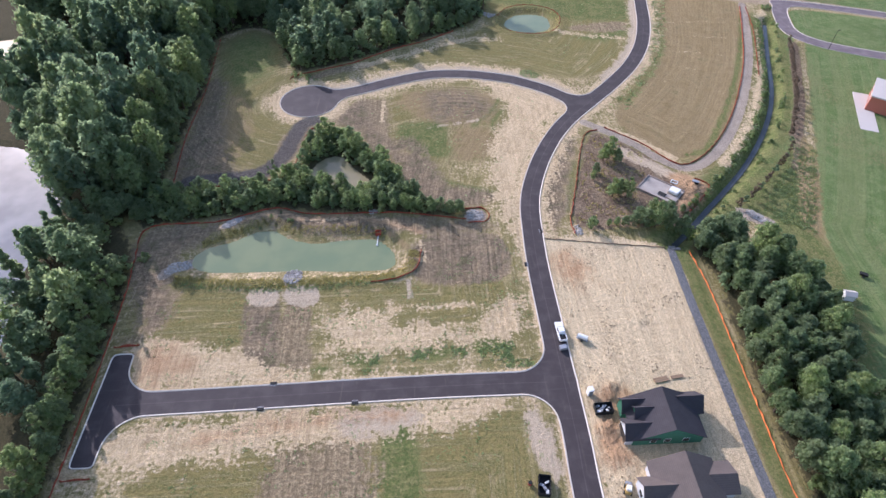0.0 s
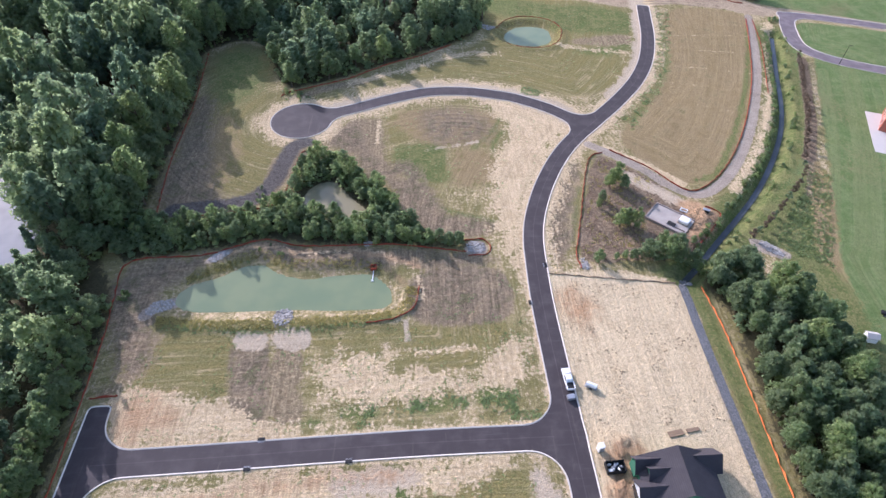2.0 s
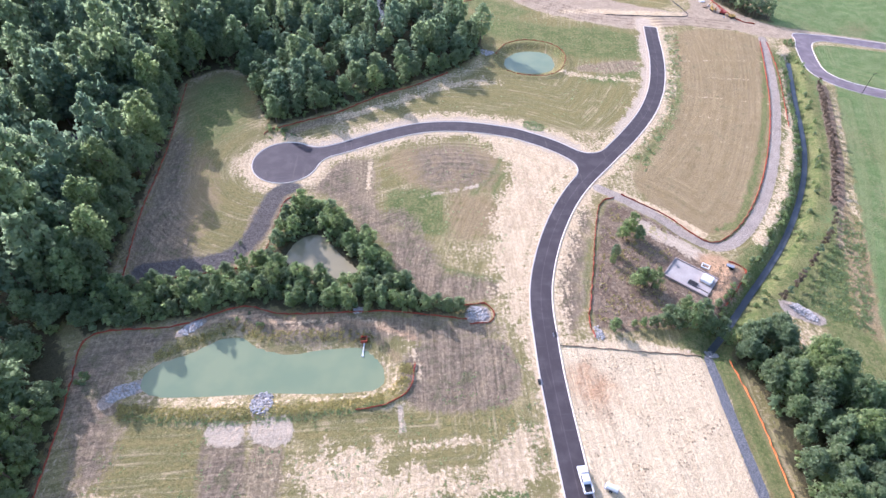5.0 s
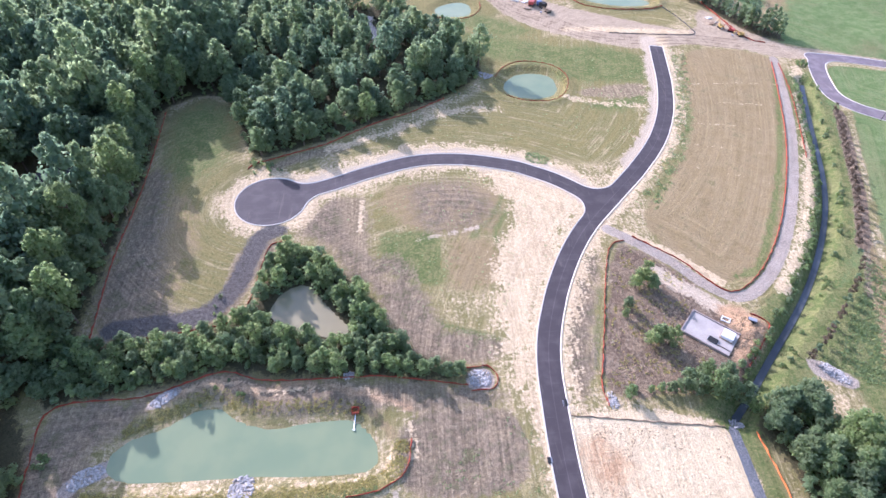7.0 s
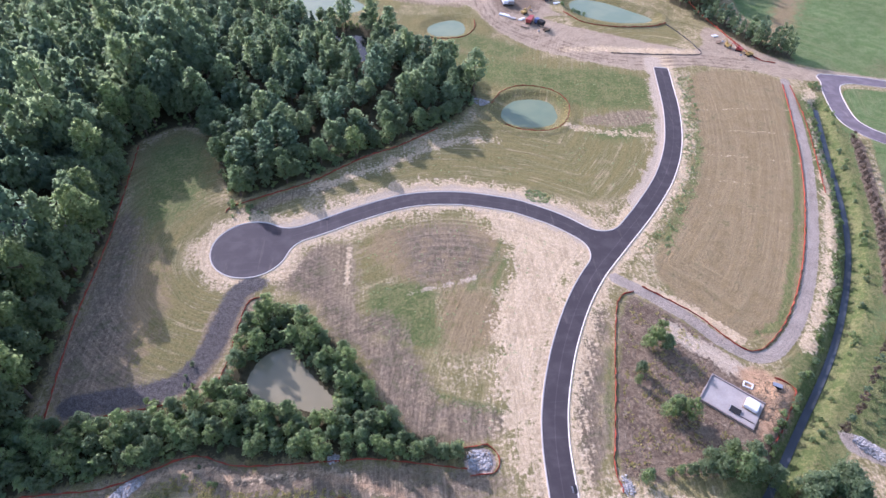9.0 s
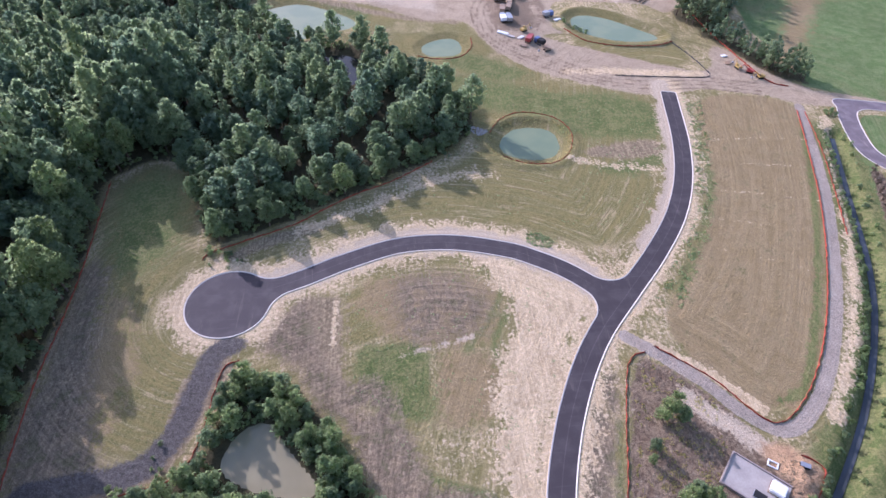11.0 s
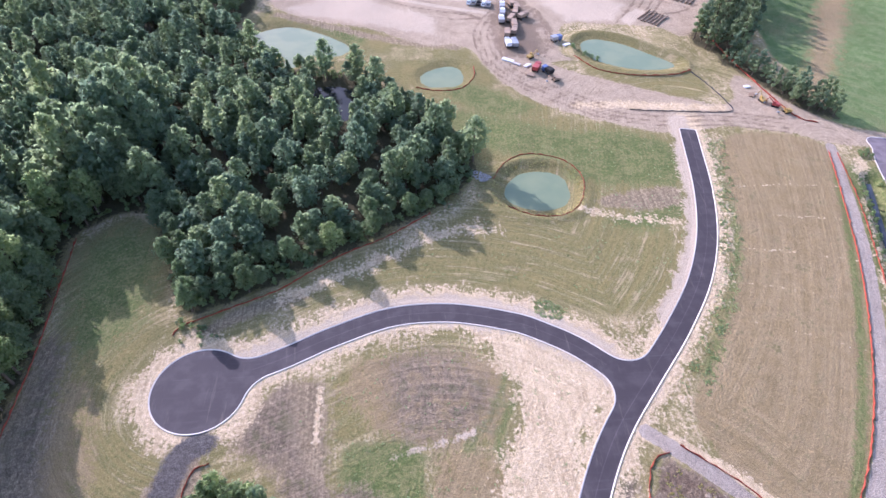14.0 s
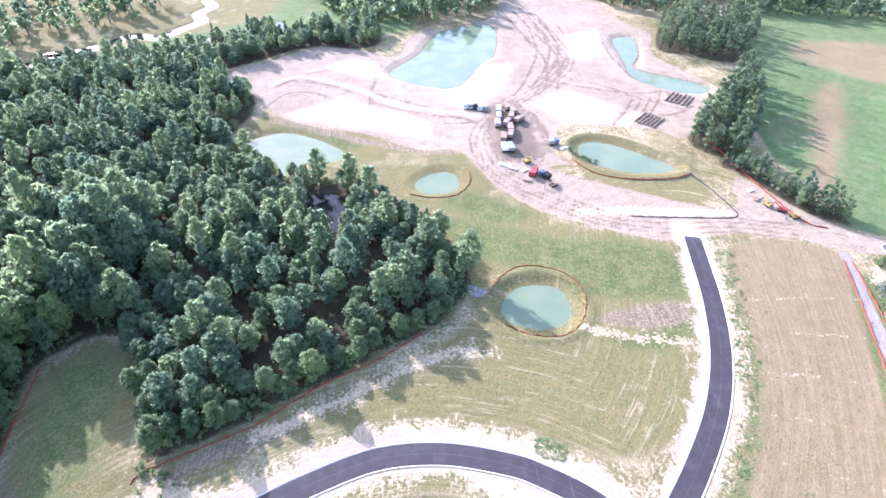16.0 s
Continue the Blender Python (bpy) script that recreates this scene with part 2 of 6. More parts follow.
def asphalt_material(name, lift):
    k = Mat(name, 0.75, 0.35)
    n, lanes, g = k.noise(0.25, 4), k.noise(0.6, 3, (0.15, 2.2, 1), 0), k.noise(9, 3)
    c = k.mix(k.step(n, 0.4, 0.7), (0.044, 0.035, 0.036), (0.064, 0.052, 0.052))
    c = k.mix(k.math("MULTIPLY", k.step(lanes, 0.55, 0.8), 0.5), c, (0.085, 0.075, 0.075))
    dust = k.noise(0.5, 5, (1.2, 0.12, 1), 3.0, 0.7, 0.8)
    c = k.mix(k.math("MULTIPLY", k.step(dust, 0.58, 0.76), 0.34), c, (0.20, 0.165, 0.13))
    k.color(k.mul(c, k.math("MULTIPLY", k.math("ADD", 0.85, k.math("MULTIPLY", g, 0.3)), lift)))
    return k.bump(g, 0.3, 0.01).m


M_GROUND = ground_material()
M_ASPHALT = asphalt_material("new_asphalt", 1.0)
M_OLD_ASPHALT = asphalt_material("worn_asphalt", 3.2)
M_KERB = simple("pale_concrete", (0.64, 0.58, 0.50), 0.85, 0.2, 0, 0.8, 0.18)
M_LEAF = leaf_material("broad_leaves", (0.080, 0.118, 0.062), (0.140, 0.178, 0.096))
M_LEAF_LIGHT = leaf_material("light_leaves", (0.104, 0.150, 0.060), (0.172, 0.208, 0.092))
M_LEAF_RED = leaf_material("dark_red_leaves", (0.090, 0.030, 0.022), (0.150, 0.055, 0.038))
M_LEAF_YELLOW = leaf_material("yellow_grass", (0.185, 0.158, 0.052), (0.275, 0.230, 0.085))
M_BARK = simple("bark", (0.13, 0.10, 0.075), 0.9, 0.1, 0, 2.0, 0.35)
M_FENCE = simple("orange_fence_fabric", (0.28, 0.058, 0.032), 0.85, 0.2, 0, 0.7, 0.35)
M_ORANGE = simple("bright_orange_mesh", (0.62, 0.17, 0.05), 0.8, 0.2, 0, 0.7, 0.3)
M_POST = simple("weathered_wood", (0.28, 0.20, 0.13), 0.85, 0.1)
M_POND = water_material("green_pond_water", (0.205, 0.240, 0.130), (0.165, 0.210, 0.118))
M_MUDWATER = water_material("muddy_water", (0.29, 0.255, 0.150), (0.245, 0.215, 0.125))
# backwater: grey-blue base holds silt plus painted-in brightness of the sky
M_SILT_SKY = water_material("silty_sky_pale_water", (0.16, 0.175, 0.20), (0.24, 0.255, 0.27))
M_DITCH = water_material("ditch_water", (0.050, 0.055, 0.055), (0.085, 0.092, 0.095))
M_DARKWATER = water_material("dark_water", (0.018, 0.020, 0.018), (0.028, 0.028, 0.022))

# ---- building helpers ----
from mathutils import kdtree


def mesh_object(name, verts, faces, material, parent=None, smooth=False):
    me = bpy.data.meshes.new(name)
    me.from_pydata([tuple(v) for v in verts], [], faces)
    me.materials.append(material)
    if smooth:
        me.polygons.foreach_set("use_smooth", [True] * len(me.polygons))
    ob = new(name, me)
    if parent:
        ob.parent = parent
    return ob


def part(name, bm, material, parent, label=""):
    me = bpy.data.meshes.new(name)
    bm.to_mesh(me)
    bm.free()
    me.materials.append(material)
    ob = new(name, me)
    ob.parent = parent
    return tagged(ob, label)


def thing(name, label, category, m=None, group=""):
    ob = new(name)
    ob.empty_display_size = 0.3
    if m is not None:
        ob.matrix_basis = m
    return tagged(ob, label, category, group)


def box(bm, x0, x1, y0, y1, z0, z1, bevel=0.0):
    r = bmesh.ops.create_cube(bm, size=1.0)
    bmesh.ops.scale(bm, vec=(x1 - x0, y1 - y0, z1 - z0), verts=r["verts"])
    bmesh.ops.translate(bm, vec=((x0 + x1) / 2, (y0 + y1) / 2, (z0 + z1) / 2), verts=r["verts"])
    if bevel:
        es = list({e for v in r["verts"] for e in v.link_edges})
        bmesh.ops.bevel(bm, geom=es, offset=bevel, segments=2, affect="EDGES")
    return bm


def rod(bm, a, b, r0, r1=None, sides=8):
    a, b = Vector(a), Vector(b)
    r = bmesh.ops.create_cone(bm, cap_ends=True, segments=sides, radius1=r0, radius2=r0 if r1 is None else r1, depth=(b - a).length)
    m = Matrix.Translation((a + b) / 2) @ (b - a).to_track_quat("Z", "Y").to_matrix().to_4x4()
    bmesh.ops.transform(bm, matrix=m, verts=r["verts"])
    return bm


def spline(pts, closed=False, step=1.5):
    """A smooth line through the points, sampled about every step metres."""
    p = np.array(pts, float)
    n = len(p)
    out = []
    for i in range(n if closed else n - 1):
        a, b, c, d = (p[(i + j) % n] if closed else p[min(max(i + j, 0), n - 1)] for j in (-1, 0, 1, 2))
        k = max(2, int(np.linalg.norm(c - b) / step))
        for u in np.arange(k) / k:
            out.append(0.5 * (2 * b + (c - a) * u + (2 * a - 5 * b + 4 * c - d) * u * u + (3 * b - a - 3 * c + d) * u ** 3))
    if not closed:
        out.append(p[-1])
    return np.array(out)


def line_distance(P, line, closed=False):
    """Distance of each point of P to a polyline."""
    best = np.full(len(P), 1e9)
    n = len(line)
    for i in range(n if closed else n - 1):
        a, b = line[i], line[(i + 1) % n]
        d = b - a
        u = np.clip(((P - a) @ d) / max(d @ d, 1e-9), 0, 1)
        q = P - a - u[:, None] * d
        best = np.minimum(best, q[:, 0] ** 2 + q[:, 1] ** 2)
    return np.sqrt(best)


def inside(P, loop):
    r = np.zeros(len(P), bool)
    x, y = P[:, 0], P[:, 1]
    n = len(loop)
    for i in range(n):
        (x0, y0), (x1, y1) = loop[i], loop[(i + 1) % n]
        if y0 != y1:
            r ^= ((y0 > y) != (y1 > y)) & (x < (x1 - x0) * (y - y0) / (y1 - y0) + x0)
    return r


def signed(P, loop, reach=12.0):
    """Signed distance to a closed loop, negative inside, cut off at reach."""
    out = np.full(len(P), reach)
    lo, hi = loop.min(0) - reach, loop.max(0) + reach
    near = np.where(((P > lo) & (P < hi)).all(1))[0]
    if len(near):
        Q = P[near]
        d = line_distance(Q, loop, True)
        out[near] = np.clip(np.where(inside(Q, loop), -d, d), -reach, reach)
    return out


def smooth01(v):
    v = np.clip(v, 0, 1)
    return v * v * (3 - 2 * v)


# ---- plan: ponds, ditches, roads ----
PONDS = {
    "pond_a": spline([(-62, 111.5), (-60, 115.5), (-52, 118.5), (-46, 122), (-40.5, 122), (-37.5, 119.5), (-30, 116.8), (-19, 117.5), (-11.6, 117.3), (-7.8, 114.2), (-6, 110.9), (-6.2, 106.8), (-13.5, 105.9), (-27.4, 106.4), (-42.3, 106.9), (-56, 107.3), (-60.4, 109)], True),
    "pond_b": spline([(-29, 156), (-24, 157), (-19, 150), (-13, 142.4), (-15, 140.5), (-23.5, 142), (-32, 147), (-32, 152)], True),
    "pond_c": spline([(44.8, 256.3), (50, 263), (58, 264.2), (64, 261), (65, 253), (61, 247.3), (52.5, 246.6), (45.6, 250.4)], True),
    "pond_d": spline([(23, 326), (30.4, 331), (37, 330.5), (39, 323), (35.8, 317.6), (27, 317), (23, 320)], True),
    "pond_e": spline([(-48.5, 361.6), (-34, 369), (-18.7, 361.9), (-6.5, 350), (-10.4, 343.3), (-21.8, 343.3), (-25.6, 337), (-31, 335.4), (-33.2, 344), (-42.6, 354)], True),
    "pond_f": spline([(15, 433), (30.6, 456), (38.6, 478), (50.3, 495), (79, 501), (74, 457), (64, 441.5), (48.4, 413), (31, 415), (20, 423)], True),
    "pond_g": spline([(94, 348.5), (100, 351.5), (110, 347.5), (121, 337), (128, 328.3), (120, 325.6), (107.7, 327.4), (96, 334.6), (92.7, 341.7)], True),
    "pond_h": spline([(149, 472.5), (161.5, 474), (156, 448), (148, 429), (160.7, 418), (176, 404), (169.4, 396), (154.3, 402), (143.4, 417), (145, 440)], True),
    "pool": spline([(-18.4, 318), (-7, 317.5), (-3.5, 308.5), (-6, 297), (-12.6, 297.5), (-16.6, 306)], True),
    "backwater": spline([(-110, 60), (-107, 110), (-107, 134), (-112, 147), (-124, 160), (-142, 168), (-190, 165), (-230, 110), (-220, 60)], True, 4),
    "slough": spline([(-143, 222), (-140, 236), (-155, 247), (-185, 242), (-190, 225), (-160, 216)], True, 3),
}
LEVEL = {"pond_a": -1.0, "pond_b": -0.7, "pond_c": -1.2, "pond_d": -0.9, "pond_e": -1.0, "pond_f": -1.0, "pond_g": -1.2, "pond_h": -1.0, "pool": -0.6, "backwater": -0.6, "slough": -0.5}
DITCH = spline([(75.5, 112), (80, 116), (89.5, 125.2), (111.2, 146.6), (128.8, 169), (141.9, 191.6), (154.7, 223.1), (166.5, 252)])
RIVER = spline([(-520, 330), (-191.8, 452.2), (-178.4, 460.6), (-162.5, 472.8), (-143.5, 489.4), (-116.6, 497.2), (-106.9, 511.6), (-105.7, 544.9), (-106.6, 561.0)], False, 4)
RIVER = RIVER + np.column_stack([3.0 * np.sin(RIVER[:, 1] * 0.21), 4.5 * np.sin(RIVER[:, 0] * 0.17)])
BRANCH = spline([(-92.9, 487.1), (-79.9, 487.2), (-67.8, 504.1), (-56.1, 513.8), (-49.3, 497.9)], False, 3)
MAIN = spline([(33, -60), (33.3, 0), (33.4, 41.5), (33.8, 56), (33.8, 87), (33.9, 104.5), (34.6, 118), (35.4, 127.5), (37, 135.5), (39.8, 144), (43.8, 153.5), (50, 165), (57.5, 175.5), (68.5, 187.3), (80.4, 200), (92.2, 215), (101.4, 232), (108.2, 251.6), (113, 272), (116.6, 288)])
SIDE = spline([(64.4, 184), (53.8, 195), (44.7, 201.3), (37.6, 204.8), (22.6, 208.7), (7.2, 208.6), (-7.9, 203.6), (-15, 200.4), (-22, 197.4), (-38.7, 191.6)])
CROSS = spline([(34, 68.1), (5, 68.3), (-18, 68), (-43.6, 67.5), (-56, 67.3), (-68, 67.1)])
HEAD = np.array([(-70.3, 79), (-70.3, 54.8)])
GRAVEL = spline([(62.6, 173), (76, 160.2), (83.5, 150), (90.7, 145.4), (99.5, 149.3), (111.3, 161.8), (125.4, 183.1), (140.6, 212.2), (150.9, 237.1), (162.5, 270)])
HAUL = spline([(240, 248), (205, 264), (178.5, 274), (133.4, 288), (113, 289), (90.4, 294.5), (73, 308), (58.5, 322.5), (52.2, 340), (53.4, 361.7), (70.3, 388.6), (91.7, 409.9), (110.8, 438.4), (111.2, 473.3), (108, 515), (99.5, 560)])
BEND = spline([(230, 205), (205, 215), (192, 221), (181, 227.5), (174.5, 234.5), (172.3, 243), (176, 258), (180, 267)])
LANE = spline([(180, 271), (194.4, 267.5), (208, 262.5), (240, 250), (300, 230)])

# ---- ground ----
gx = np.concatenate([[-3500, -2200, -1400, -900, -650, -520, -460], np.arange(-430, -160, 5.0), np.arange(-160, -110, 2.5), np.arange(-110, 190, 1.2), np.arange(190, 350, 4.0), [370, 420, 500, 620, 800, 1100, 1600, 2400, 3500]])
gy = np.concatenate([[-3500, -2000, -1000, -500, -250, -120, -60, -20, 0, 12, 20], np.arange(26, 300, 1.15), np.arange(300, 560, 1.4), np.arange(560, 680, 8.0), [700, 760, 850, 1000, 1300, 1800, 2600, 3600, 4500]])
GX, GY = np.meshgrid(gx, gy)
P = np.column_stack([GX.ravel(), GY.ravel()])
cover = {k: np.full(len(P), -4.0) for k in ("grass", "hay", "lawn", "green", "soil", "rust", "sand", "pink", "track", "white", "lot", "clay", "umber", "slick", "gravel", "slate", "floor")}


def lay(kind, d, soft):
    cover[kind] = np.maximum(cover[kind], np.clip(-d / soft, -4, 4))


def zone(kind, pts, soft=2.0, straight=False):
    lay(kind, signed(P, np.array(pts, float) if straight else spline(pts, True), 4 * soft + 2), soft)


def strip(kind, line, half, soft=1.0):
    lo, hi = line.min(0) - 25, line.max(0) + 25
    near = np.where(((P > lo) & (P < hi)).all(1))[0]
    d = np.full(len(P), 99.0)
    d[near] = line_distance(P[near], line) - half
    lay(kind, d, soft)


def clear(kind, pts, soft=2.0):
    d = signed(P, spline(pts, True), 4 * soft + 2)
    cover[kind] = np.minimum(cover[kind], np.clip(d / soft, -4, 4))


# woods floor
FOREST = spline([(-74, -60), (-76, 48), (-77, 100), (-80, 116), (-86, 127), (-80, 142), (-80, 170), (-80, 212), (-83, 243), (-66, 254), (-56, 240), (-50, 222), (-43, 214), (-24, 221.5), (-15, 227.5), (6, 239), (24, 250), (35, 262), (36, 278), (24, 296), (12, 310), (-2, 326), (-22, 330), (-40, 340), (-56, 362), (-50, 388), (-56, 412), (-78, 432), (-60, 450), (-30, 470), (0, 466), (10, 480), (0, 500), (-60, 492), (-90, 470), (-150, 455), (-185, 432), (-260, 408), (-420, 380), (-420, -60)], True, 3)
TRIANGLE = spline([(-80, 126), (-71, 127), (-53, 129.5), (-43.7, 132.5), (-27.6, 129.5), (-11.9, 129), (14, 126), (15, 129), (3, 134), (-4, 143), (-10, 154), (-17, 162.5), (-28, 170), (-33.5, 168), (-35.5, 158), (-40, 147), (-56, 141), (-75, 140.5), (-86, 137.5)], True)
WOODS_E = spline([(79, 109), (82, 99), (80, 79), (79, 62), (78.5, 41), (77, 10), (97, 10), (101, 40), (103, 60), (104, 72), (106, 86), (104, 97), (97, 110), (87, 116)], True)
HEDGE = spline([(147.5, 328.6), (155.1, 313.3), (160.5, 298.8), (167.7, 289.1), (174.8, 285.2), (175.0, 292.0), (168.4, 304.5), (161.0, 319.8), (155.5, 332.5)], True)
CLUMP = spline([(144.1, 350.1), (168.7, 378.7), (190.9, 403.2), (208.0, 425.7), (200.3, 402.5), (184.9, 371.7), (168.6, 345.8), (155.5, 332.5), (144.9, 338.8)], True)
GROVE = spline([(170, 455), (185, 443), (205, 432), (228, 455), (250, 495), (225, 505), (190, 495)], True)
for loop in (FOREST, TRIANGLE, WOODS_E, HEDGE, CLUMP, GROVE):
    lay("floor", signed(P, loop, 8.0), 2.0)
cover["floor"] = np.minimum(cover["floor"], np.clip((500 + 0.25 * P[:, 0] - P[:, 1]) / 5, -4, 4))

# lawns and fields to the east
lay("lawn", signed(P, np.array([(172, 226), (141, 158), (122, 116), (107, 70), (100, 0), (100, -400), (3400, -400), (3400, 3400), (340, 900), (262, 520), (240, 480), (205, 425), (182, 380), (172, 330), (176, 300), (172, 284), (200, 268), (240, 252), (230, 205), (192, 221), (175, 232)], float), 14.0), 2.0)
zone("hay", [(206, 400), (270, 473), (318, 462), (290, 425), (240, 360), (215, 330), (195, 318), (200, 350)], 4)
clear("lawn", [(230.1, 393.6), (243.2, 392.7), (185.5, 309.0), (172.5, 291.5), (162.1, 292.3), (181.6, 321.7)], 9)
zone("hay", [(230.1, 393.6), (243.2, 392.7), (185.5, 309.0), (172.5, 291.5), (162.1, 292.3), (181.6, 321.7)], 6)
clear("lawn", [(261.3, 459.1), (310.4, 453.2), (347.3, 439.9), (298.7, 382.3), (270.1, 397.8), (244.6, 431.3)], 12)
zone("hay", [(261.3, 459.1), (310.4, 453.2), (347.3, 439.9), (298.7, 382.3), (270.1, 397.8), (244.6, 431.3)], 12)
strip("hay", spline([(203.3, 444.9), (215.8, 433.2), (229.3, 416.5), (262.6, 387.4)]), 1.6, 1.0)
strip("soil", spline([(150.5, 188), (136, 160), (126, 143)]), 0.9, 0.6)
strip("green", DITCH, 8.0, 2.5)
strip("hay", spline([(118, 112), (126, 128), (150, 172), (172, 220)]), 1.2, 1.0)
zone("grass", [(134, 157), (127, 146), (112, 132), (106, 122), (118, 113), (124, 124), (138, 152)], 1.5)
zone("green", [(98.9, 127.0), (125.3, 150.8), (130.7, 153.2), (125.7, 140.6), (118.2, 125.0), (114.6, 115.0), (108.4, 115.3), (101.9, 119.6)], 0.8)
zone("hay", [(103.8, 123.6), (114.3, 136.4), (121.9, 140.8), (119.5, 131.5), (113.9, 119.0), (109.2, 116.8)], 3.0)
clear("lawn", [(133.5, 158.6), (138.4, 159.8), (127.3, 133.4), (119.5, 114.7), (112.2, 98.8), (107.2, 99.1), (115.2, 115.0), (122.6, 133.7)], 1.5)
zone("hay", [(133.5, 158.6), (138.4, 159.8), (127.3, 133.4), (119.5, 114.7), (112.2, 98.8), (107.2, 99.1), (115.2, 115.0), (122.6, 133.7)], 1.2)
zone("green", [(107.7, 117.6), (117.9, 111.8), (116.2, 85.8), (107.8, 65.5), (105.1, 74.0), (106.4, 102.3)], 2.0)
zone("gravel", [(99, 125.5), (104, 123), (108, 118), (105, 116.5), (99, 121)], 0.8)
strip("rust", spline([(167.8, 229), (159.8, 210), (150.8, 189), (142.8, 173.5), (135.8, 161.5)]), 2.1, 0.6)
# marsh beyond the woods
zone("lawn", [(-430, 390), (-200, 410), (-120, 455), (-70, 468), (-20, 490), (30, 500), (10, 600), (-100, 680), (-430, 680)], 6)
zone("grass", [(-430, 395), (-260, 415), (-150, 462), (-90, 478), (-40, 500), (10, 510), (20, 640), (-430, 640)], 4)
clear("lawn", [(-430, 395), (-260, 415), (-150, 470), (-100, 500), (-60, 540), (-110, 640), (-430, 640)], 9)
zone("lawn", [(84, 112), (92, 121), (114, 143), (132, 166), (145, 190), (158, 222), (169, 250), (172, 240), (162, 212), (152, 190), (140, 168), (128, 150), (110, 132), (98, 120)], 1.0)
zone("lawn", [(176, 236), (178, 250), (184, 262), (205, 257), (240, 243), (262, 232), (240, 206), (205, 219), (186, 229)], 1.0)
for a, b in (((92, 203), (127, 188)), ((99, 214), (134, 203)), ((105, 226), (141, 218)), ((110, 239), (148, 234)), ((114, 252), (153, 249))):
    strip("sand", spline([a, ((a[0] + b[0]) / 2, (a[1] + b[1]) / 2 + 0.8), b]), 0.02, 0.5)
# lots by the main road
for cx, cy, r0, r1 in ((50, 74, 70, 150), (50, 74, 60, 160), (56, 76, 20, 120), (58, 92, 150, 300), (52, 96, 40, 170), (62, 84, 180, 300)):
    for rad in (4.0, 5.8, 7.4):
        arc = np.array([(cx + rad * 1.3 * math.cos(radians(a)), cy + rad * math.sin(radians(a))) for a in range(r0, r1, 8)])
        strip("track", arc, 0.05, 0.45)
for k in range(40):
    x, y, a = random.uniform(40, 69), random.uniform(66, 112), random.choice((0.1, 0.4, 1.5, 1.7, 2.9))
    L = random.uniform(1.0, 6.0)
    strip("track", np.array([(x, y), (x + L * math.cos(a), y + L * math.sin(a))]), 0.03, 0.4)
zone("soil", [(40, 66), (45, 68), (46.5, 63), (43, 60), (40, 62)], 1.2)
zone("soil", [(38.6, 58), (43, 57), (43.5, 50), (41, 41), (38.5, 44)], 1.4)
zone("soil", [(61, 60), (68, 58), (69, 44), (63, 42)], 2.0)
for x, y, w, h in ((56, 84.5, 2.2, 0.5), (47, 82, 0.6, 0.4), (50, 88, 0.5, 0.4), (62, 101, 0.7, 0.5), (45, 101, 0.8, 0.5), (54, 105, 0.7, 0.4), (61, 90, 0.4, 0.4)):
    zone("green", [(x - w, y - h), (x, y - h * 1.2), (x + w, y), (x, y + h)], 0.8)
zone("sand", [(37.5, 114.5), (71, 109.3), (70.3, 78), (70, 49), (69.5, 20), (69, -40), (37, -40), (37, 41), (36.8, 76), (37, 94)], 0.7)
zone("lot", [(38, 114), (70, 109), (69.8, 78), (69.4, 49), (69, 20), (68.5, -40), (38, -40), (37.6, 41), (37.6, 76), (37.6, 94)], 0.7)
zone("clay", [(41.8, 65.5), (48, 65), (46.8, 60), (44.5, 58), (44.2, 52), (45.5, 49), (40, 47), (38, 52.7), (39.2, 58)], 1.6)
zone("clay", [(38.8, 106), (43, 109), (46.5, 104), (45, 97), (41, 99)], 3.5)
strip("slate", spline([(73, 109), (71.9, 89), (71.2, 66), (70.2, 40), (69.5, 0)]), 1.15, 0.35)
strip("white", spline([(71.2, 108), (70.2, 88), (69.8, 66), (68.7, 40)]), 0.35, 0.5)
zone("green", [(74, 108), (78, 108), (77.5, 78), (75.5, 40), (72.5, 40), (73.6, 70)], 1.4)
# plots on both sides of the cross road
zone("grass", [(-65, 100), (-46, 98.5), (-43, 91), (-44, 82), (-56, 83), (-66, 86)], 1.8)
zone("grass", [(-26, 98), (0, 99), (24.5, 98.5), (25, 88), (3, 87), (-14, 90)], 1.8)
zone("soil", [(-42, 93.5), (-36, 94), (-32.5, 76), (-40, 75), (-42, 78)], 0.8)
zone("soil", [(3, 117), (24, 116.5), (24.4, 101), (1.4, 101)], 1.0)
zone("sand", [(-67, 85), (-44, 80.5), (-30, 74), (-6, 73), (-57, 71.5), (-66, 72.5)], 1.8)
zone("sand", [(-18, 79), (-8, 86), (4, 86), (14, 84), (22, 94), (26, 93), (26, 82), (10, 80), (-8, 78)], 3.0)
zone("white", [(-44, 99), (-37, 99), (-36.3, 94.3), (-43, 94.5)], 0.6)
zone("white", [(-34, 99.8), (-26.5, 100), (-26, 93.8), (-33.5, 94)], 0.6)
strip("sand", spline([(-43, 75), (-38, 72.5), (-31, 73.5)]), 0.9, 0.5)
strip("white", spline([(-2, 100.5), (-1.5, 95)]), 0.8, 0.4)
zone("grass", [(-54, 55), (-44, 56), (-5, 55), (20, 62), (23, 56), (24, 30), (24, -20), (-60, -20), (-60, 46)], 3.0)
zone("sand", [(-63, 61), (-5, 64), (20, 65), (7, 58), (-22, 56), (-48, 53), (-63, 51.4)], 2.4)
zone("white", [(23.8, 62), (28.5, 56.5), (29, 45.4), (26, 47), (23, 55.5)], 1.6)
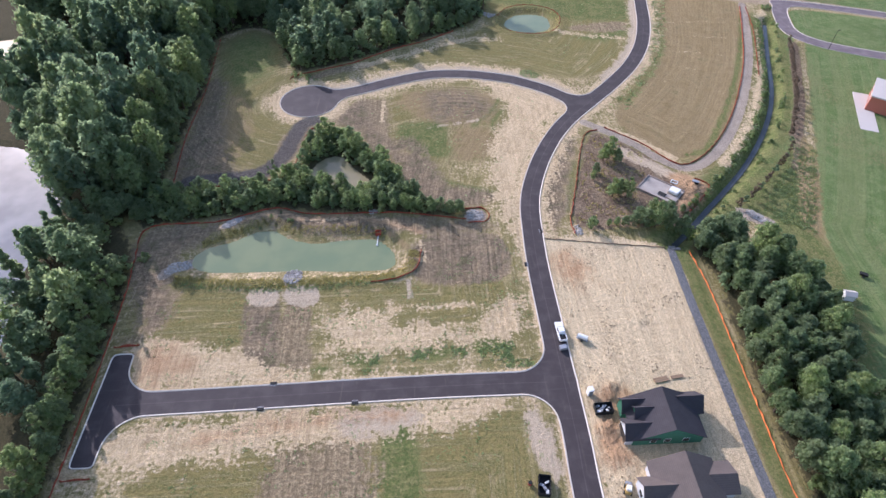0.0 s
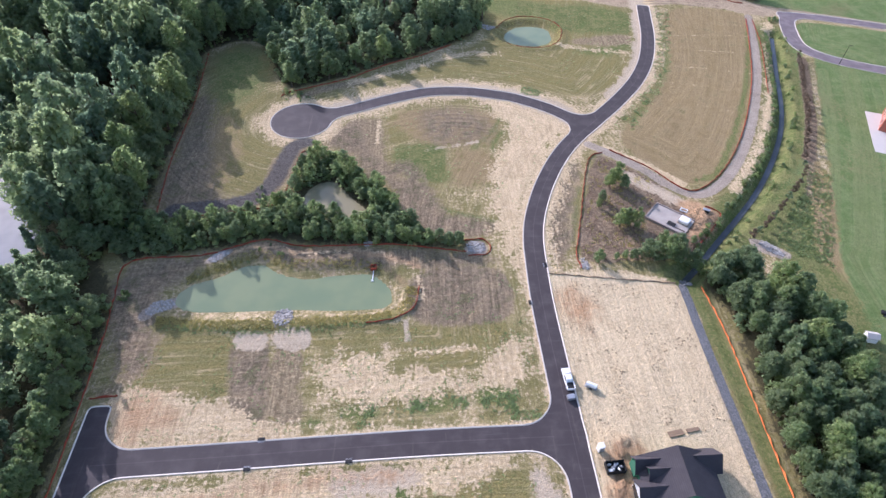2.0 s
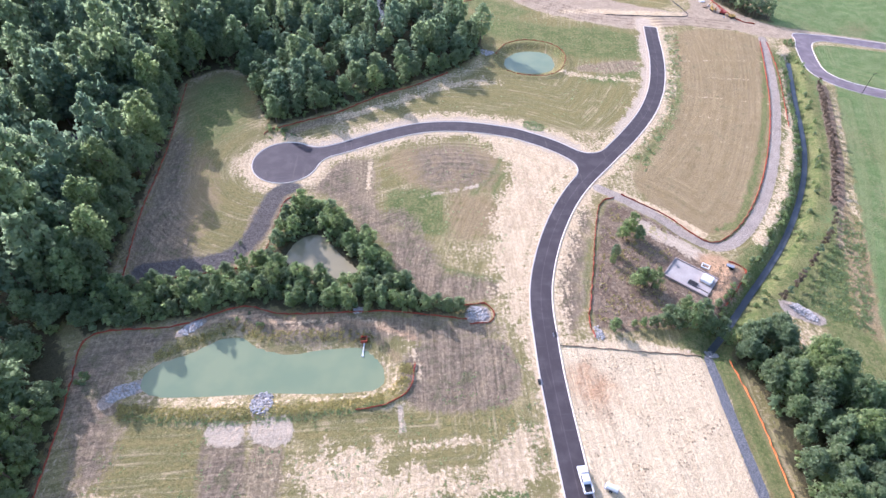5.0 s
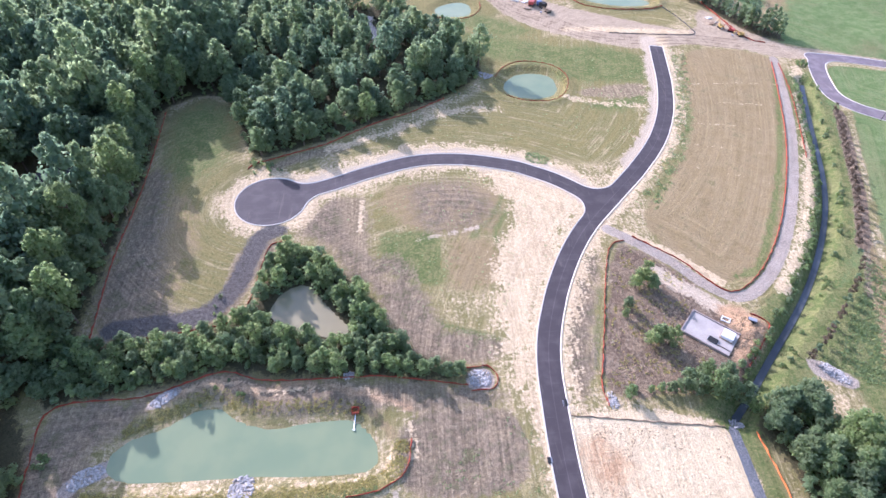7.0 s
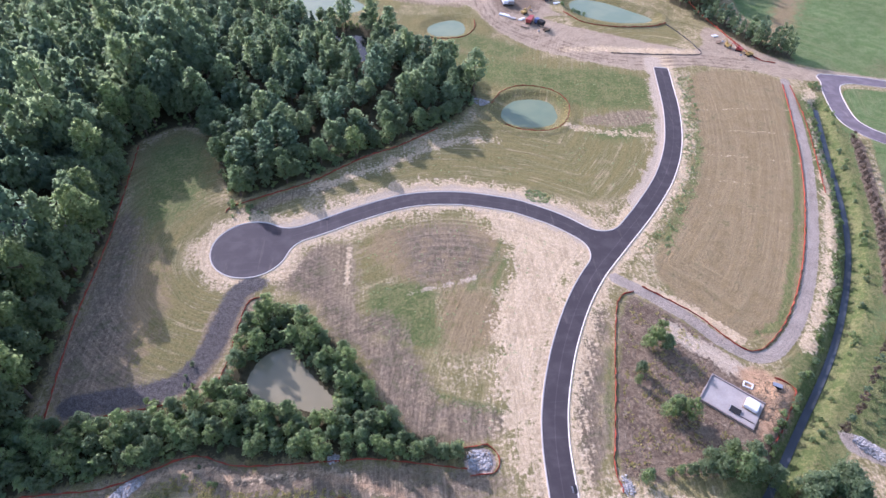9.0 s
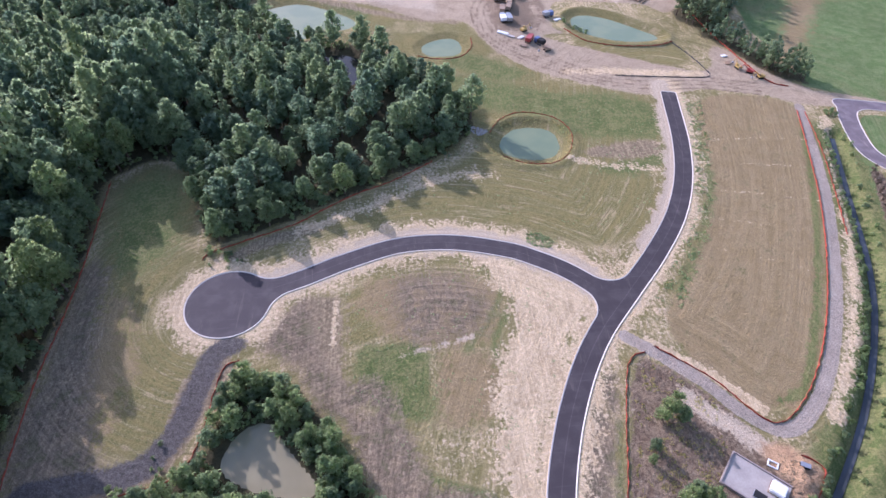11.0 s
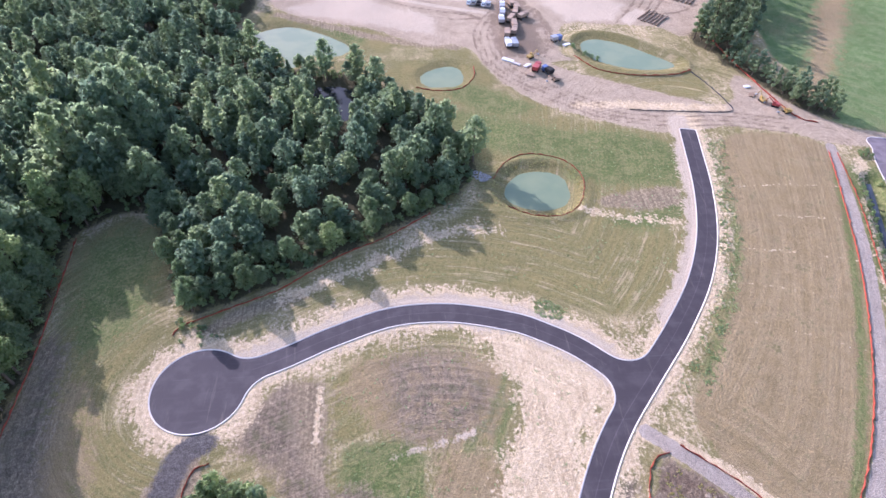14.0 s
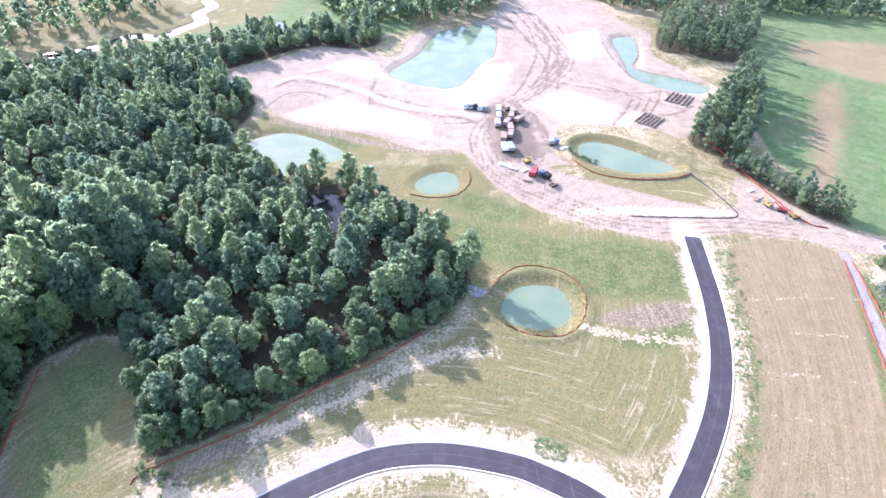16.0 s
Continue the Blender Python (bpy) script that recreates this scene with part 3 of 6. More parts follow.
# banks of the big pond
zone("soil", [(-76, 124), (-58, 124.5), (-49, 129), (-41, 131), (-32, 128), (-12, 127.5), (14, 124), (20, 119), (3, 118), (-3, 119.5), (-12, 120), (-30, 119.5), (-38, 123), (-48, 125), (-62, 118), (-70, 110), (-77, 106)], 1.6)
strip("sand", spline([(-49, 127), (-41, 129.3), (-32, 126), (-12, 125.5), (-2, 120), (2, 114), (2, 108)]), 0.5, 1.0)
strip("sand", spline([(-61, 107), (-43, 104.9), (-27, 104.4), (-12, 104.2), (-3.5, 105.5), (-2.5, 111), (-5, 115)]), 0.25, 0.6)
strip("grass", spline([(-65, 103.5), (-47, 101.5), (-26, 101.2), (-6, 103), (-0.5, 107.5), (0, 111)]), 1.5, 0.7)
strip("grass", spline([(-62, 117), (-52, 121.5), (-46, 124.5), (-40.5, 125), (-33, 121), (-18, 121), (-8, 120)]), 1.0, 1.0)
strip("gravel", np.array([(-33.3, 101.5), (-33, 106.5)]), 2.0, 0.5)
strip("gravel", np.array([(-55.5, 124), (-51.5, 127)]), 1.5, 0.5)
strip("gravel", np.array([(-68, 106), (-62, 110.5)]), 1.8, 0.6)
zone("gravel", [(15.8, 128), (21.3, 127.6), (21.2, 122.9), (15.8, 123.2)], 0.4)
# inside the loop
zone("soil", [(-17.9, 192), (-7, 189), (-5, 165), (9, 142), (23, 134.5), (18, 129.5), (3.4, 133), (-12, 166), (-27, 178)], 2.2)
zone("green", [(-4.3, 171.7), (5.6, 175.8), (11.5, 173.4), (12.6, 160.4), (7.4, 157.4), (0.6, 161.4), (-5, 167)], 2.0)
strip("green", spline([(9, 143), (18, 138.5), (27.5, 135)]), 0.9, 1.0)
zone("grass", [(-6, 190), (2, 195), (10, 192), (20, 198), (30, 194), (36, 190), (33, 178), (27, 166), (18, 160), (14, 174), (2, 178), (-6, 182)], 3.6)
zone("hay", [(-4, 192), (6, 190), (16, 196), (18, 186), (8, 182), (-2, 184)], 4.5)
zone("soil", [(12, 186), (24, 190), (26, 178), (16, 176)], 5.0)
zone("sand", [(28, 204), (46, 198), (58, 186), (48, 170), (38, 150), (31, 128), (27, 118), (25, 140), (28, 165), (36, 182)], 2.5)
strip("green", spline([(22, 172), (30, 182), (36, 196)]), 0.8, 1.4)
strip("sand", spline([(-10, 190), (-10.5, 176)]), 0.6, 0.4)
strip("white", spline([(6, 171.5), (14, 173.5), (24, 176)]), 0.5, 0.9)
# field by the woods
zone("grass", [(-72, 175), (-76, 242), (-60, 246), (-51, 214), (-57, 190), (-47, 172), (-47, 158), (-60, 152), (-66, 160)], 3.0)
zone("soil", [(-75, 145), (-78, 172), (-79, 205), (-73, 205), (-68, 175), (-66, 152)], 3.0)
zone("soil", [(-72, 144.7), (-58, 147.7), (-47.3, 152), (-44.5, 169.7), (-36.5, 176), (-33.8, 171), (-38.6, 159), (-43.8, 148), (-56.5, 142.8), (-70, 142)], 0.8)
# long field, its edges and the gravel lane
zone("hay", [(126.5, 276), (161.5, 268), (142, 220), (114.7, 171), (99.5, 152.5), (91.7, 150.6), (83.2, 153.5), (75, 173.5), (84.5, 191), (103.5, 221)], 1.6)
strip("green", spline([(93, 152.5), (101, 155.5), (113, 172), (128, 197), (141, 222), (159, 262)]), 1.1, 1.0)
strip("green", spline([(82, 186), (95, 204), (108, 226), (114, 248), (120, 276)]), 1.2, 2.0)
strip("sand", spline([(67.5, 170.8), (79.5, 160.8), (88, 150.5)]), 1.4, 0.6)
strip("green", spline([(69.5, 167.5), (79, 158.8), (86, 149.8)]), 0.5, 0.5)
strip("sand", spline([(103, 147), (118, 164), (133, 187), (148, 215), (160, 243), (168, 262)]), 1.8, 1.6)
strip("gravel", GRAVEL, 1.75, 0.5)
zone("white", [(72, 158), (80, 150), (86, 142.5), (84, 139.5), (77, 146), (70, 153)], 1.6)
# reddish patches on the plots
zone("clay", [(-65, 80.6), (-58, 81), (-55, 77), (-57, 74.5), (-65, 75)], 5.0)
strip("clay", spline([(-48, 58), (-32, 60), (-18, 61.5), (-4, 62)]), 0.3, 2.5)
# scrub lot
zone("grass", [(57, 150), (62, 158), (70, 150), (66, 142), (58, 140)], 3.5)
zone("grass", [(50, 122), (56, 132), (66, 128), (74, 122), (62, 119)], 3.0)
zone("rust", [(62, 164), (67, 165), (78, 155), (85, 143), (93.5, 136.5), (80, 120), (64, 118.3), (48, 120.8), (54, 143)], 1.2)
zone("soil", [(52, 150), (47, 138), (43.5, 120), (39.5, 119), (40.5, 136), (45.5, 149)], 1.5)
zone("clay", [(82.8, 141.3), (87.6, 142.5), (91.9, 139.7), (94.8, 135.4), (89.6, 129.4), (84.4, 126.5), (80.9, 126.1), (85.1, 132.6), (84.8, 135.5)], 1.2)
# upland meadow between the two roads and the woods
zone("grass", [(-18, 213), (0, 226), (24, 240), (38, 250), (60, 240), (80, 240), (94, 232), (84, 212), (66, 205), (44, 214), (20, 219), (-4, 215)], 3.0)
zone("green", [(70, 270), (96, 268), (104, 262), (103, 276), (84, 283), (66, 282)], 3.0)
zone("green", [(36, 300), (60, 290), (80, 280), (70, 268), (42, 276), (30, 290)], 4.0)
zone("green", [(72, 240), (90, 244), (100, 250), (98, 240), (84, 234)], 3.0)
zone("soil", [(72, 247), (80, 251), (98, 252), (98, 245), (84, 243)], 1.5)
zone("grass", [(92, 330), (110, 322), (130, 322), (133, 306), (118, 303), (100, 308), (90, 316)], 2.0)
strip("sand", spline([(-22, 217), (-8, 222.5), (8, 230.5), (26, 238), (38, 238)]), 1.6, 2.2)
strip("soil", spline([(-40, 207), (-28, 214), (-16, 218)]), 2.0, 1.5)
zone("hay", [(-70, 150), (-60, 156), (-58, 176), (-66, 196), (-72, 180)], 5)
zone("green", [(-72, 206), (-76, 240), (-62, 244), (-55, 222), (-60, 206)], 4)
strip("sand", spline([(60, 247), (80, 240), (98, 236)]), 1.0, 2.0)
strip("sand", spline([(-20, 92), (-4, 91), (14, 92)]), 0.5, 1.6)
zone("sand", [(-22, 88), (-8, 91), (-6, 80), (-20, 79)], 3.5)
strip("soil", spline([(-30, 97), (-28, 84), (-27, 76)]), 1.5, 1.8)
zone("green", [(-8, 62), (-2, 62), (0, 40), (-8, 40)], 1.6)
zone("soil", [(-30, 55), (-12, 56), (-12, 40), (-32, 40)], 4.0)
zone("white", [(-18, 62.5), (-4, 63.5), (0, 58.5), (-16, 57.5)], 2.0)
zone("soil", [(-70, 92), (-77, 118), (-68, 118), (-64, 98), (-66, 84), (-72, 84)], 2.5)
zone("grass", [(36, 268), (42, 290), (60, 296), (84, 288), (104, 279), (105, 258), (100, 240), (84, 234), (60, 240), (40, 250)], 3)
zone("green", [(66, 262), (76, 284), (104, 277), (104, 256), (90, 254), (74, 256)], 3.5)
zone("grass", [(-45, 335), (-54, 372), (-38, 383), (-18, 371), (2, 363), (26, 347), (40, 346), (48, 330), (55, 312), (70, 299), (58, 290), (40, 300), (20, 310), (0, 330), (-20, 334)], 2.5)
zone("green", [(40, 318), (52, 310), (64, 300), (52, 294), (38, 302), (30, 312)], 3.5)
zone("green", [(-40, 376), (-20, 368), (0, 358), (-4, 350), (-20, 366), (-36, 374)], 2.5)
# graded land to the north
zone("pink", [(178, 272), (164, 271.5), (146, 282), (131, 284), (116, 281), (104, 282), (84.6, 290), (67, 301.5), (56.7, 313), (50, 327), (46, 340), (39, 348), (24.6, 349), (0.7, 365.5), (-19.5, 372), (-38.5, 384.5), (-52, 406.5), (-72, 428), (-53, 449), (-27, 468), (-1, 462.5), (18, 452.7), (32.4, 488), (85, 520), (95, 600), (150, 600), (165, 500), (174, 479), (164, 445), (180, 404), (176, 392), (143, 352), (131, 359), (107, 363.5), (90, 364.5), (82, 342), (86, 333), (82, 325)], 1.6)
zone("pink", [(82, 325), (89, 312.4), (104.6, 305.6), (123, 302.4), (132, 298), (140, 300), (146, 314), (152, 316), (161, 299), (168, 288), (178, 273), (140, 284), (100, 288), (70, 304)], 1.6)
zone("white", [(-36, 385.5), (-11, 402), (31, 374), (32, 356.5), (0.6, 368), (-30, 380)], 3.5, True)
strip("white", spline([(-46, 419), (-30, 428), (0, 409), (16, 392.5), (55, 377)]), 1.6, 0.9)
strip("track", spline([(-44, 415), (-30, 424), (-2, 405), (14, 388.5), (52, 373)]), 0.5, 0.8)
zone("white", [(-22, 440), (0, 424), (14, 424), (6, 446), (-8, 452)], 3.5, True)
zone("white", [(82, 389), (102, 404), (124, 382), (113, 366), (92, 367)], 3.5, True)
zone("white", [(121.6, 480), (145, 490), (136, 450), (120, 437), (115, 447)], 3.5, True)
zone("white", [(116, 367), (128, 378.5), (132, 374), (119, 361)], 1.0, True)
zone("white", [(39, 408), (63, 437), (86, 441), (70, 405), (56, 385), (41, 390)], 3.5, True)
strip("soil", spline([(106, 419.6), (132, 407), (147, 377), (151, 374)]), 1.0, 1.0)
for way in ([(75, 398), (87, 423), (99.5, 460), (102, 509)], [(79, 392.5), (97.6, 412.3), (111.3, 441), (119.9, 465), (121, 500)], [(84, 405), (100, 436), (108, 470), (106, 520)], [(90, 408), (104, 436), (113, 466), (112, 520)],
            [(103.7, 419.5), (121.5, 407.2), (136.7, 390.6), (152, 378.5)], [(75.6, 386), (81, 375), (79.2, 354.4), (75, 336)], [(143.8, 487.6), (139, 445), (142, 417)],
            [(-44.3, 394.4), (-36.5, 407.6), (-24.9, 408.6), (-6.6, 394.8), (12.4, 382), (35.9, 372.5), (52.3, 371.3)], [(8.9, 431), (23.3, 419.8), (41.2, 410.7), (56.6, 418.6), (75, 437.7)], [(-43.6, 417), (-31.8, 428.6), (-14.7, 438), (0, 448)], [(-25, 378.8), (-12.3, 393.5)], [(113.9, 364.2), (127.7, 382.4)]):
    strip("track", spline(way), 0.55, 0.9)
strip("soil", spline([(-38.6, 379.7), (-16, 367.5), (6.8, 355.6), (23.7, 349.2), (38.7, 346)]), 2.2, 1.6)
strip("sand", spline([(80, 300), (100, 299), (118, 296.5), (133, 295)]), 2.5, 1.6)
for w in (-4.5, -1.6, 1.4, 4.2):
    t = np.gradient(HAUL, axis=0)
    nrm = np.column_stack([-t[:, 1], t[:, 0]]) / np.linalg.norm(t, axis=1)[:, None]
    strip("track", HAUL[60:] + nrm[60:] * w, 0.4, 0.9)
for bend in ([(92, 404), (100, 440), (96, 480), (90, 530)], [(98, 404), (108, 445), (104, 480), (98, 530)], [(72, 392), (80, 366), (78, 344), (72, 338)], [(74, 392), (82, 366), (80, 344)], [(60, 340), (56, 356), (60, 376)], [(52, 372), (25, 392), (-10, 414), (-40, 424)], [(88, 395), (110, 380), (140, 372), (158, 380)], [(100, 412), (130, 398), (158, 398)], [(10, 440), (4, 400), (8, 372)]):
    strip("track", spline(bend), 0.7, 1.3)
zone("track", [(60, 386), (74, 388), (78, 360), (74, 340), (58, 340), (58, 362)], 4)
strip("soil", spline([(40, 349.5), (10, 363), (-20, 377), (-40, 390)]), 2.0, 1.5)
for dx in range(4):
    strip("track", np.array([(118 + dx * 4.5, 368), (132 + dx * 4.5, 390)]), 0.5, 0.6)
    strip("track", np.array([(150 + dx * 4.5, 400), (144 + dx * 4.5, 386)]), 0.5, 0.6)
for k in ("pond_c", "pond_d", "pond_e", "pond_g", "pond_f", "pond_h"):
    d = signed(P, PONDS[k], 12.0)
    wide = {"pond_c": 5.0, "pond_d": 5.0, "pond_e": 5.0, "pond_g": 5.5}
    lay("grass" if k in wide else "soil", d - wide.get(k, 2.0), 1.2)
    for kk in ("sand", "pink", "white", "track"):
        cover[kk] = np.where(d < (4.5 if k in wide else 1.0), -4, cover[kk])
# dark turned soil, muddy bands and worn grass
strip("slick", spline([(-70.8, 145.2), (-62.1, 146.4), (-51.4, 148.1), (-45.4, 152.8), (-42.3, 159.7), (-41.0, 168.2), (-38.4, 176.3), (-34.3, 178.5)]), 2.9, 0.8)
clear("sand", [(-73.3, 143.7), (-62.8, 149.1), (-52.2, 151.4), (-46.5, 158.4), (-44.3, 168.4), (-42.1, 176.6), (-38.2, 179.6), (-32.1, 178.7), (-34.6, 175.0), (-39.6, 161.2), (-40.3, 153.2), (-49.8, 146.6), (-61.4, 144.0)], 1.5)
zone("umber", [(-78.2, 157.8), (-76.0, 170.9), (-75.8, 186.1), (-76.0, 208.4), (-71.2, 205.7), (-68.8, 187.6), (-64.5, 170.0), (-60.4, 156.4), (-56.5, 148.6), (-70.5, 146.2)], 3.0)
zone("grass", [(-62.7, 169.9), (-63.0, 185.1), (-53.9, 184.4), (-42.4, 173.7), (-44.1, 163.2), (-45.9, 155.2), (-56.2, 152.2), (-60.0, 154.8)], 3.0)
clear("soil", [(-7.7, 196.4), (9.7, 199.5), (32.8, 194.9), (39.8, 189.1), (31.8, 172.4), (33.8, 162.6), (24.8, 160.8), (14.4, 155.6), (-4.4, 157.3), (-7.2, 175.8)], 2.5)
clear("grass", [(-9.1, 196.5), (9.8, 200.4), (33.0, 195.8), (41.2, 188.9), (34.4, 172.2), (35.1, 162.5), (24.6, 159.6), (14.2, 153.3), (-4.4, 155.0), (-8.5, 175.9)], 2.5)
zone("grass", [(-8.2, 188.0), (-5.5, 192.8), (0.8, 194.0), (4.3, 190.3), (4.7, 182.2), (-0.7, 176.6), (-7.2, 177.2)], 2.5)
zone("umber", [(6.6, 196.1), (21.3, 197.3), (26.5, 191.9), (30.3, 188.1), (27.4, 178.7), (18.9, 175.0), (8.4, 175.9), (4.9, 186.9)], 4.0)
zone("hay", [(-2.0, 195.1), (6.7, 197.0), (32.4, 192.3), (29.6, 175.5), (21.3, 173.3), (5.8, 175.4), (-0.7, 184.2)], 4.0)
zone("hay", [(15.2, 171.0), (26.2, 170.8), (31.6, 164.1), (29.2, 154.3), (15.5, 154.4)], 4.0)
zone("green", [(-3.6, 174.7), (5.8, 175.1), (12.8, 172.6), (11.6, 165.9), (12.6, 155.8), (3.8, 155.4), (-2.1, 161.9), (-4.3, 168.6)], 1.8)
strip("green", spline([(39.8, 189.1), (34.3, 182.9), (29.7, 174.1), (29.8, 168.4), (33.4, 163.3)]), 0.8, 1.3)
strip("green", spline([(38.1, 184.2), (36.7, 180.3)]), 0.7, 0.9)
zone("umber", [(-21.1, 189.1), (-17.3, 192.1), (-14.4, 177.8), (-12.1, 170.6), (-6.9, 164.9), (-2.1, 155.9), (-11.4, 156.7), (-16.7, 165.7), (-23.6, 174.3), (-29.0, 177.6)], 2.2)
zone("umber", [(2.1, 164.8), (10.5, 143.0), (13.2, 131.8), (5.8, 131.8), (-1.3, 142.6), (-7.9, 158.6), (-6.5, 165.4)], 2.0)
zone("umber", [(10.2, 139.9), (21.5, 137.6), (26.9, 134.9), (25.0, 131.4), (16.8, 130.5), (10.8, 132.0)], 1.5)
strip("green", spline([(9.7, 141.7), (17.8, 138.8), (27.0, 135.3)]), 0.9, 0.9)
zone("umber", [(1.7, 116.5), (24.5, 115.8), (22.9, 100.0), (0.6, 100.7)], 0.9)
zone("umber", [(-44.5, 95.3), (-35.9, 96.0), (-34.6, 83.6), (-33.8, 76.0), (-40.6, 76.0)], 0.7)
zone("soil", [(-33.5, 94.8), (-26.9, 92.7), (-27.3, 83.2), (-27.3, 75.6), (-31.9, 75.2)], 0.7)
zone("umber", [(-80.8, 116.6), (-70.2, 122.5), (-69.8, 127.0), (-64.4, 124.5), (-66.9, 115.9), (-65.2, 104.0), (-62.5, 91.5), (-67.7, 88.4), (-74.4, 99.0)], 2.5)
zone("grass", [(-62.8, 100.2), (-55.7, 100.2), (-45.8, 97.2), (-45.3, 90.6), (-46.0, 84.2), (-54.5, 83.8), (-62.0, 89.8)], 1.8)
zone("grass", [(2.3, 98.7), (21.5, 98.7), (22.2, 92.3), (15.7, 85.8), (3.3, 88.1), (-13.6, 95.9), (-25.1, 96.5), (-24.7, 99.2), (-6.5, 99.2)], 1.8)
zone("green", [(-18.1, 76.6), (-14.6, 78.5), (-9.8, 78.0), (-7.7, 75.5), (-11.8, 74.0), (-15.9, 74.5)], 1.6)
zone("green", [(-3.1, 78.1), (1.2, 80.3), (6.6, 79.6), (8.8, 76.8), (4.0, 75.0), (-0.7, 75.6)], 1.6)
zone("green", [(12.4, 79.6), (16.4, 81.6), (21.2, 81.0), (23.0, 78.4), (18.5, 76.8), (14.3, 77.3)], 1.6)
zone("green", [(-26.3, 74.1), (-24.1, 75.3), (-21.2, 75.0), (-19.8, 73.4), (-22.3, 72.5), (-24.9, 72.8)], 1.6)
zone("green", [(23.9, 94.0), (26.1, 95.2), (28.7, 94.9), (29.6, 93.4), (27.1, 92.4), (24.8, 92.7)], 1.6)
zone("umber", [(-65.6, 113.8), (-56.5, 124.1), (-42.9, 129.2), (-37.4, 124.3), (-14.6, 119.9), (1.4, 119.1), (22.5, 119.2), (21.2, 122.7), (-5.0, 125.1), (-21.4, 127.0), (-41.5, 130.8), (-53.9, 127.4), (-64.4, 124.5), (-69.6, 120.3)], 2.0)
strip("clay", spline([(-50.5, 126.1), (-41.3, 129.6), (-34.4, 126.5), (-21.4, 127.0), (-6.6, 122.9), (1.4, 119.1)]), 0.35, 1.3)
strip("hay", spline([(-37.3, 123.6), (-27.5, 122.3), (-14.7, 122.6), (-6.6, 118.4), (-1.9, 112.8)]), 0.8, 1.0)
clear("sand", [(-65.3, 109.8), (-62.3, 115.7), (-42.5, 126.9), (-37.1, 122.7), (-6.6, 118.4), (1.3, 112.6), (-0.4, 106.6), (-5.0, 108.8), (-11.4, 119.7), (-40.1, 121.1), (-62.8, 111.6)], 1.5)
zone("umber", [(54.6, 138.0), (60.3, 138.9), (65.3, 134.2), (69.4, 131.1), (73.4, 125.4), (66.9, 122.2), (56.4, 124.3), (51.1, 127.3)], 2.5)
zone("grass", [(60.4, 158.4), (69.0, 159.5), (72.2, 153.9), (64.0, 149.5), (57.5, 151.7)], 2.0)
zone("umber", [(45.9, 151.0), (53.9, 164.4), (57.0, 160.4), (51.7, 144.2), (46.1, 125.2), (39.7, 122.1), (42.3, 136.1)], 1.3)
strip("green", spline([(54.0, 150.3), (49.5, 135.5), (46.6, 126.4)]), 0.7, 0.8)
# pale shoulders of the new roads
for line, half in ((SIDE + np.array([0, 1.2]), 7.2), (MAIN[np.where(MAIN[:, 1] > 112)[0]], 6.0), (np.array([(-37.8, 191.5), (-37.9, 191.6)]), 15.0)):
    strip("sand", line, half, 2.2)
strip("white", SIDE + np.array([0, 1.0]), 4.8, 2.0)
strip("white", MAIN[np.where((MAIN[:, 1] > 200))[0]] + np.array([-2.5, 1.0]), 3.5, 1.6)
for line in (CROSS, MAIN[np.where((MAIN[:, 1] > 20) & (MAIN[:, 1] < 112))[0]]):
    strip("sand", line, 3.9, 0.8)
strip("pink", HAUL[:120], 4.5, 1.5)

lane = np.full(len(P), 60.0)
beside = np.where((np.abs(P[:, 0] - 40) < 160) & (P[:, 1] > 20) & (P[:, 1] < 330))[0]
for line in (SIDE, MAIN, CROSS, GRAVEL, spline([(112, 40), (118, 112), (126, 128), (150, 172), (172, 220)])):
    lane[beside] = np.minimum(lane[beside], line_distance(P[beside], line[::3]))
height = np.zeros(len(P))
near = (np.abs(P[:, 0]) < 400) & (P[:, 1] > -60) & (P[:, 1] < 640)
idx = np.where(near)[0]
height[idx] = [0.30 * noise.noise((x * 0.03, y * 0.03, 0.0)) + 0.10 * noise.noise((x * 0.21, y * 0.21, 3.0)) for x, y in P[idx]]
road_d = np.full(len(P), 30.0)
for line in (MAIN, SIDE, CROSS, HEAD, BEND, LANE):
    lo, hi = line.min(0) - 14, line.max(0) + 14
    w = np.where(((P > lo) & (P < hi)).all(1))[0]
    road_d[w] = np.minimum(road_d[w], line_distance(P[w], line))
road_d = np.minimum(road_d, np.hypot(P[:, 0] + 37.8, P[:, 1] - 191.5) - 8)
heap = np.zeros(len(P))
for hx, hy, hr, hh in ((42.8, 65.5, 3.0, 1.3), (41.2, 56.0, 2.4, 1.2), (41.4, 49.5, 2.6, 1.1), (42.4, 45.0, 2.0, 0.8), (88.5, 135.0, 3.4, 1.4), (85, 129, 2.5, 1.0), (56, 84.5, 1.6, 0.5)):
    heap += hh * np.exp(-((P[:, 0] - hx) ** 2 + (P[:, 1] - hy) ** 2) / hr ** 2)
hot = np.where(heap > 0.02)[0]
heap[hot] *= [0.75 + 1.5 * noise.noise((x * 0.9, y * 0.9, 5.0)) for x, y in P[hot]]
flat = smooth01((road_d - 4.5) / 8)
height = height * flat - 0.03 + np.maximum(heap, 0) * smooth01((road_d - 3.6) / 1.0)
for k, loop in PONDS.items():
    d = signed(P, loop, 12.0)
    deep = np.where(d < 0, LEVEL[k] + np.maximum(0.35 * d, -2.0), LEVEL[k] * (1 - smooth01(d / 5.0)))
    if k == "pond_c" or k == "pond_g":
        deep = deep + 0.7 * np.exp(-((d - 5.5) / 1.6) ** 2)
    if k == "pond_a":
        deep = deep + 0.5 * np.exp(-((d - 5.5) / 1.8) ** 2)
    height = np.where(d < 12.0, np.where(d < 5, deep, height + deep), height)
dd = np.full(len(P), 99.0)
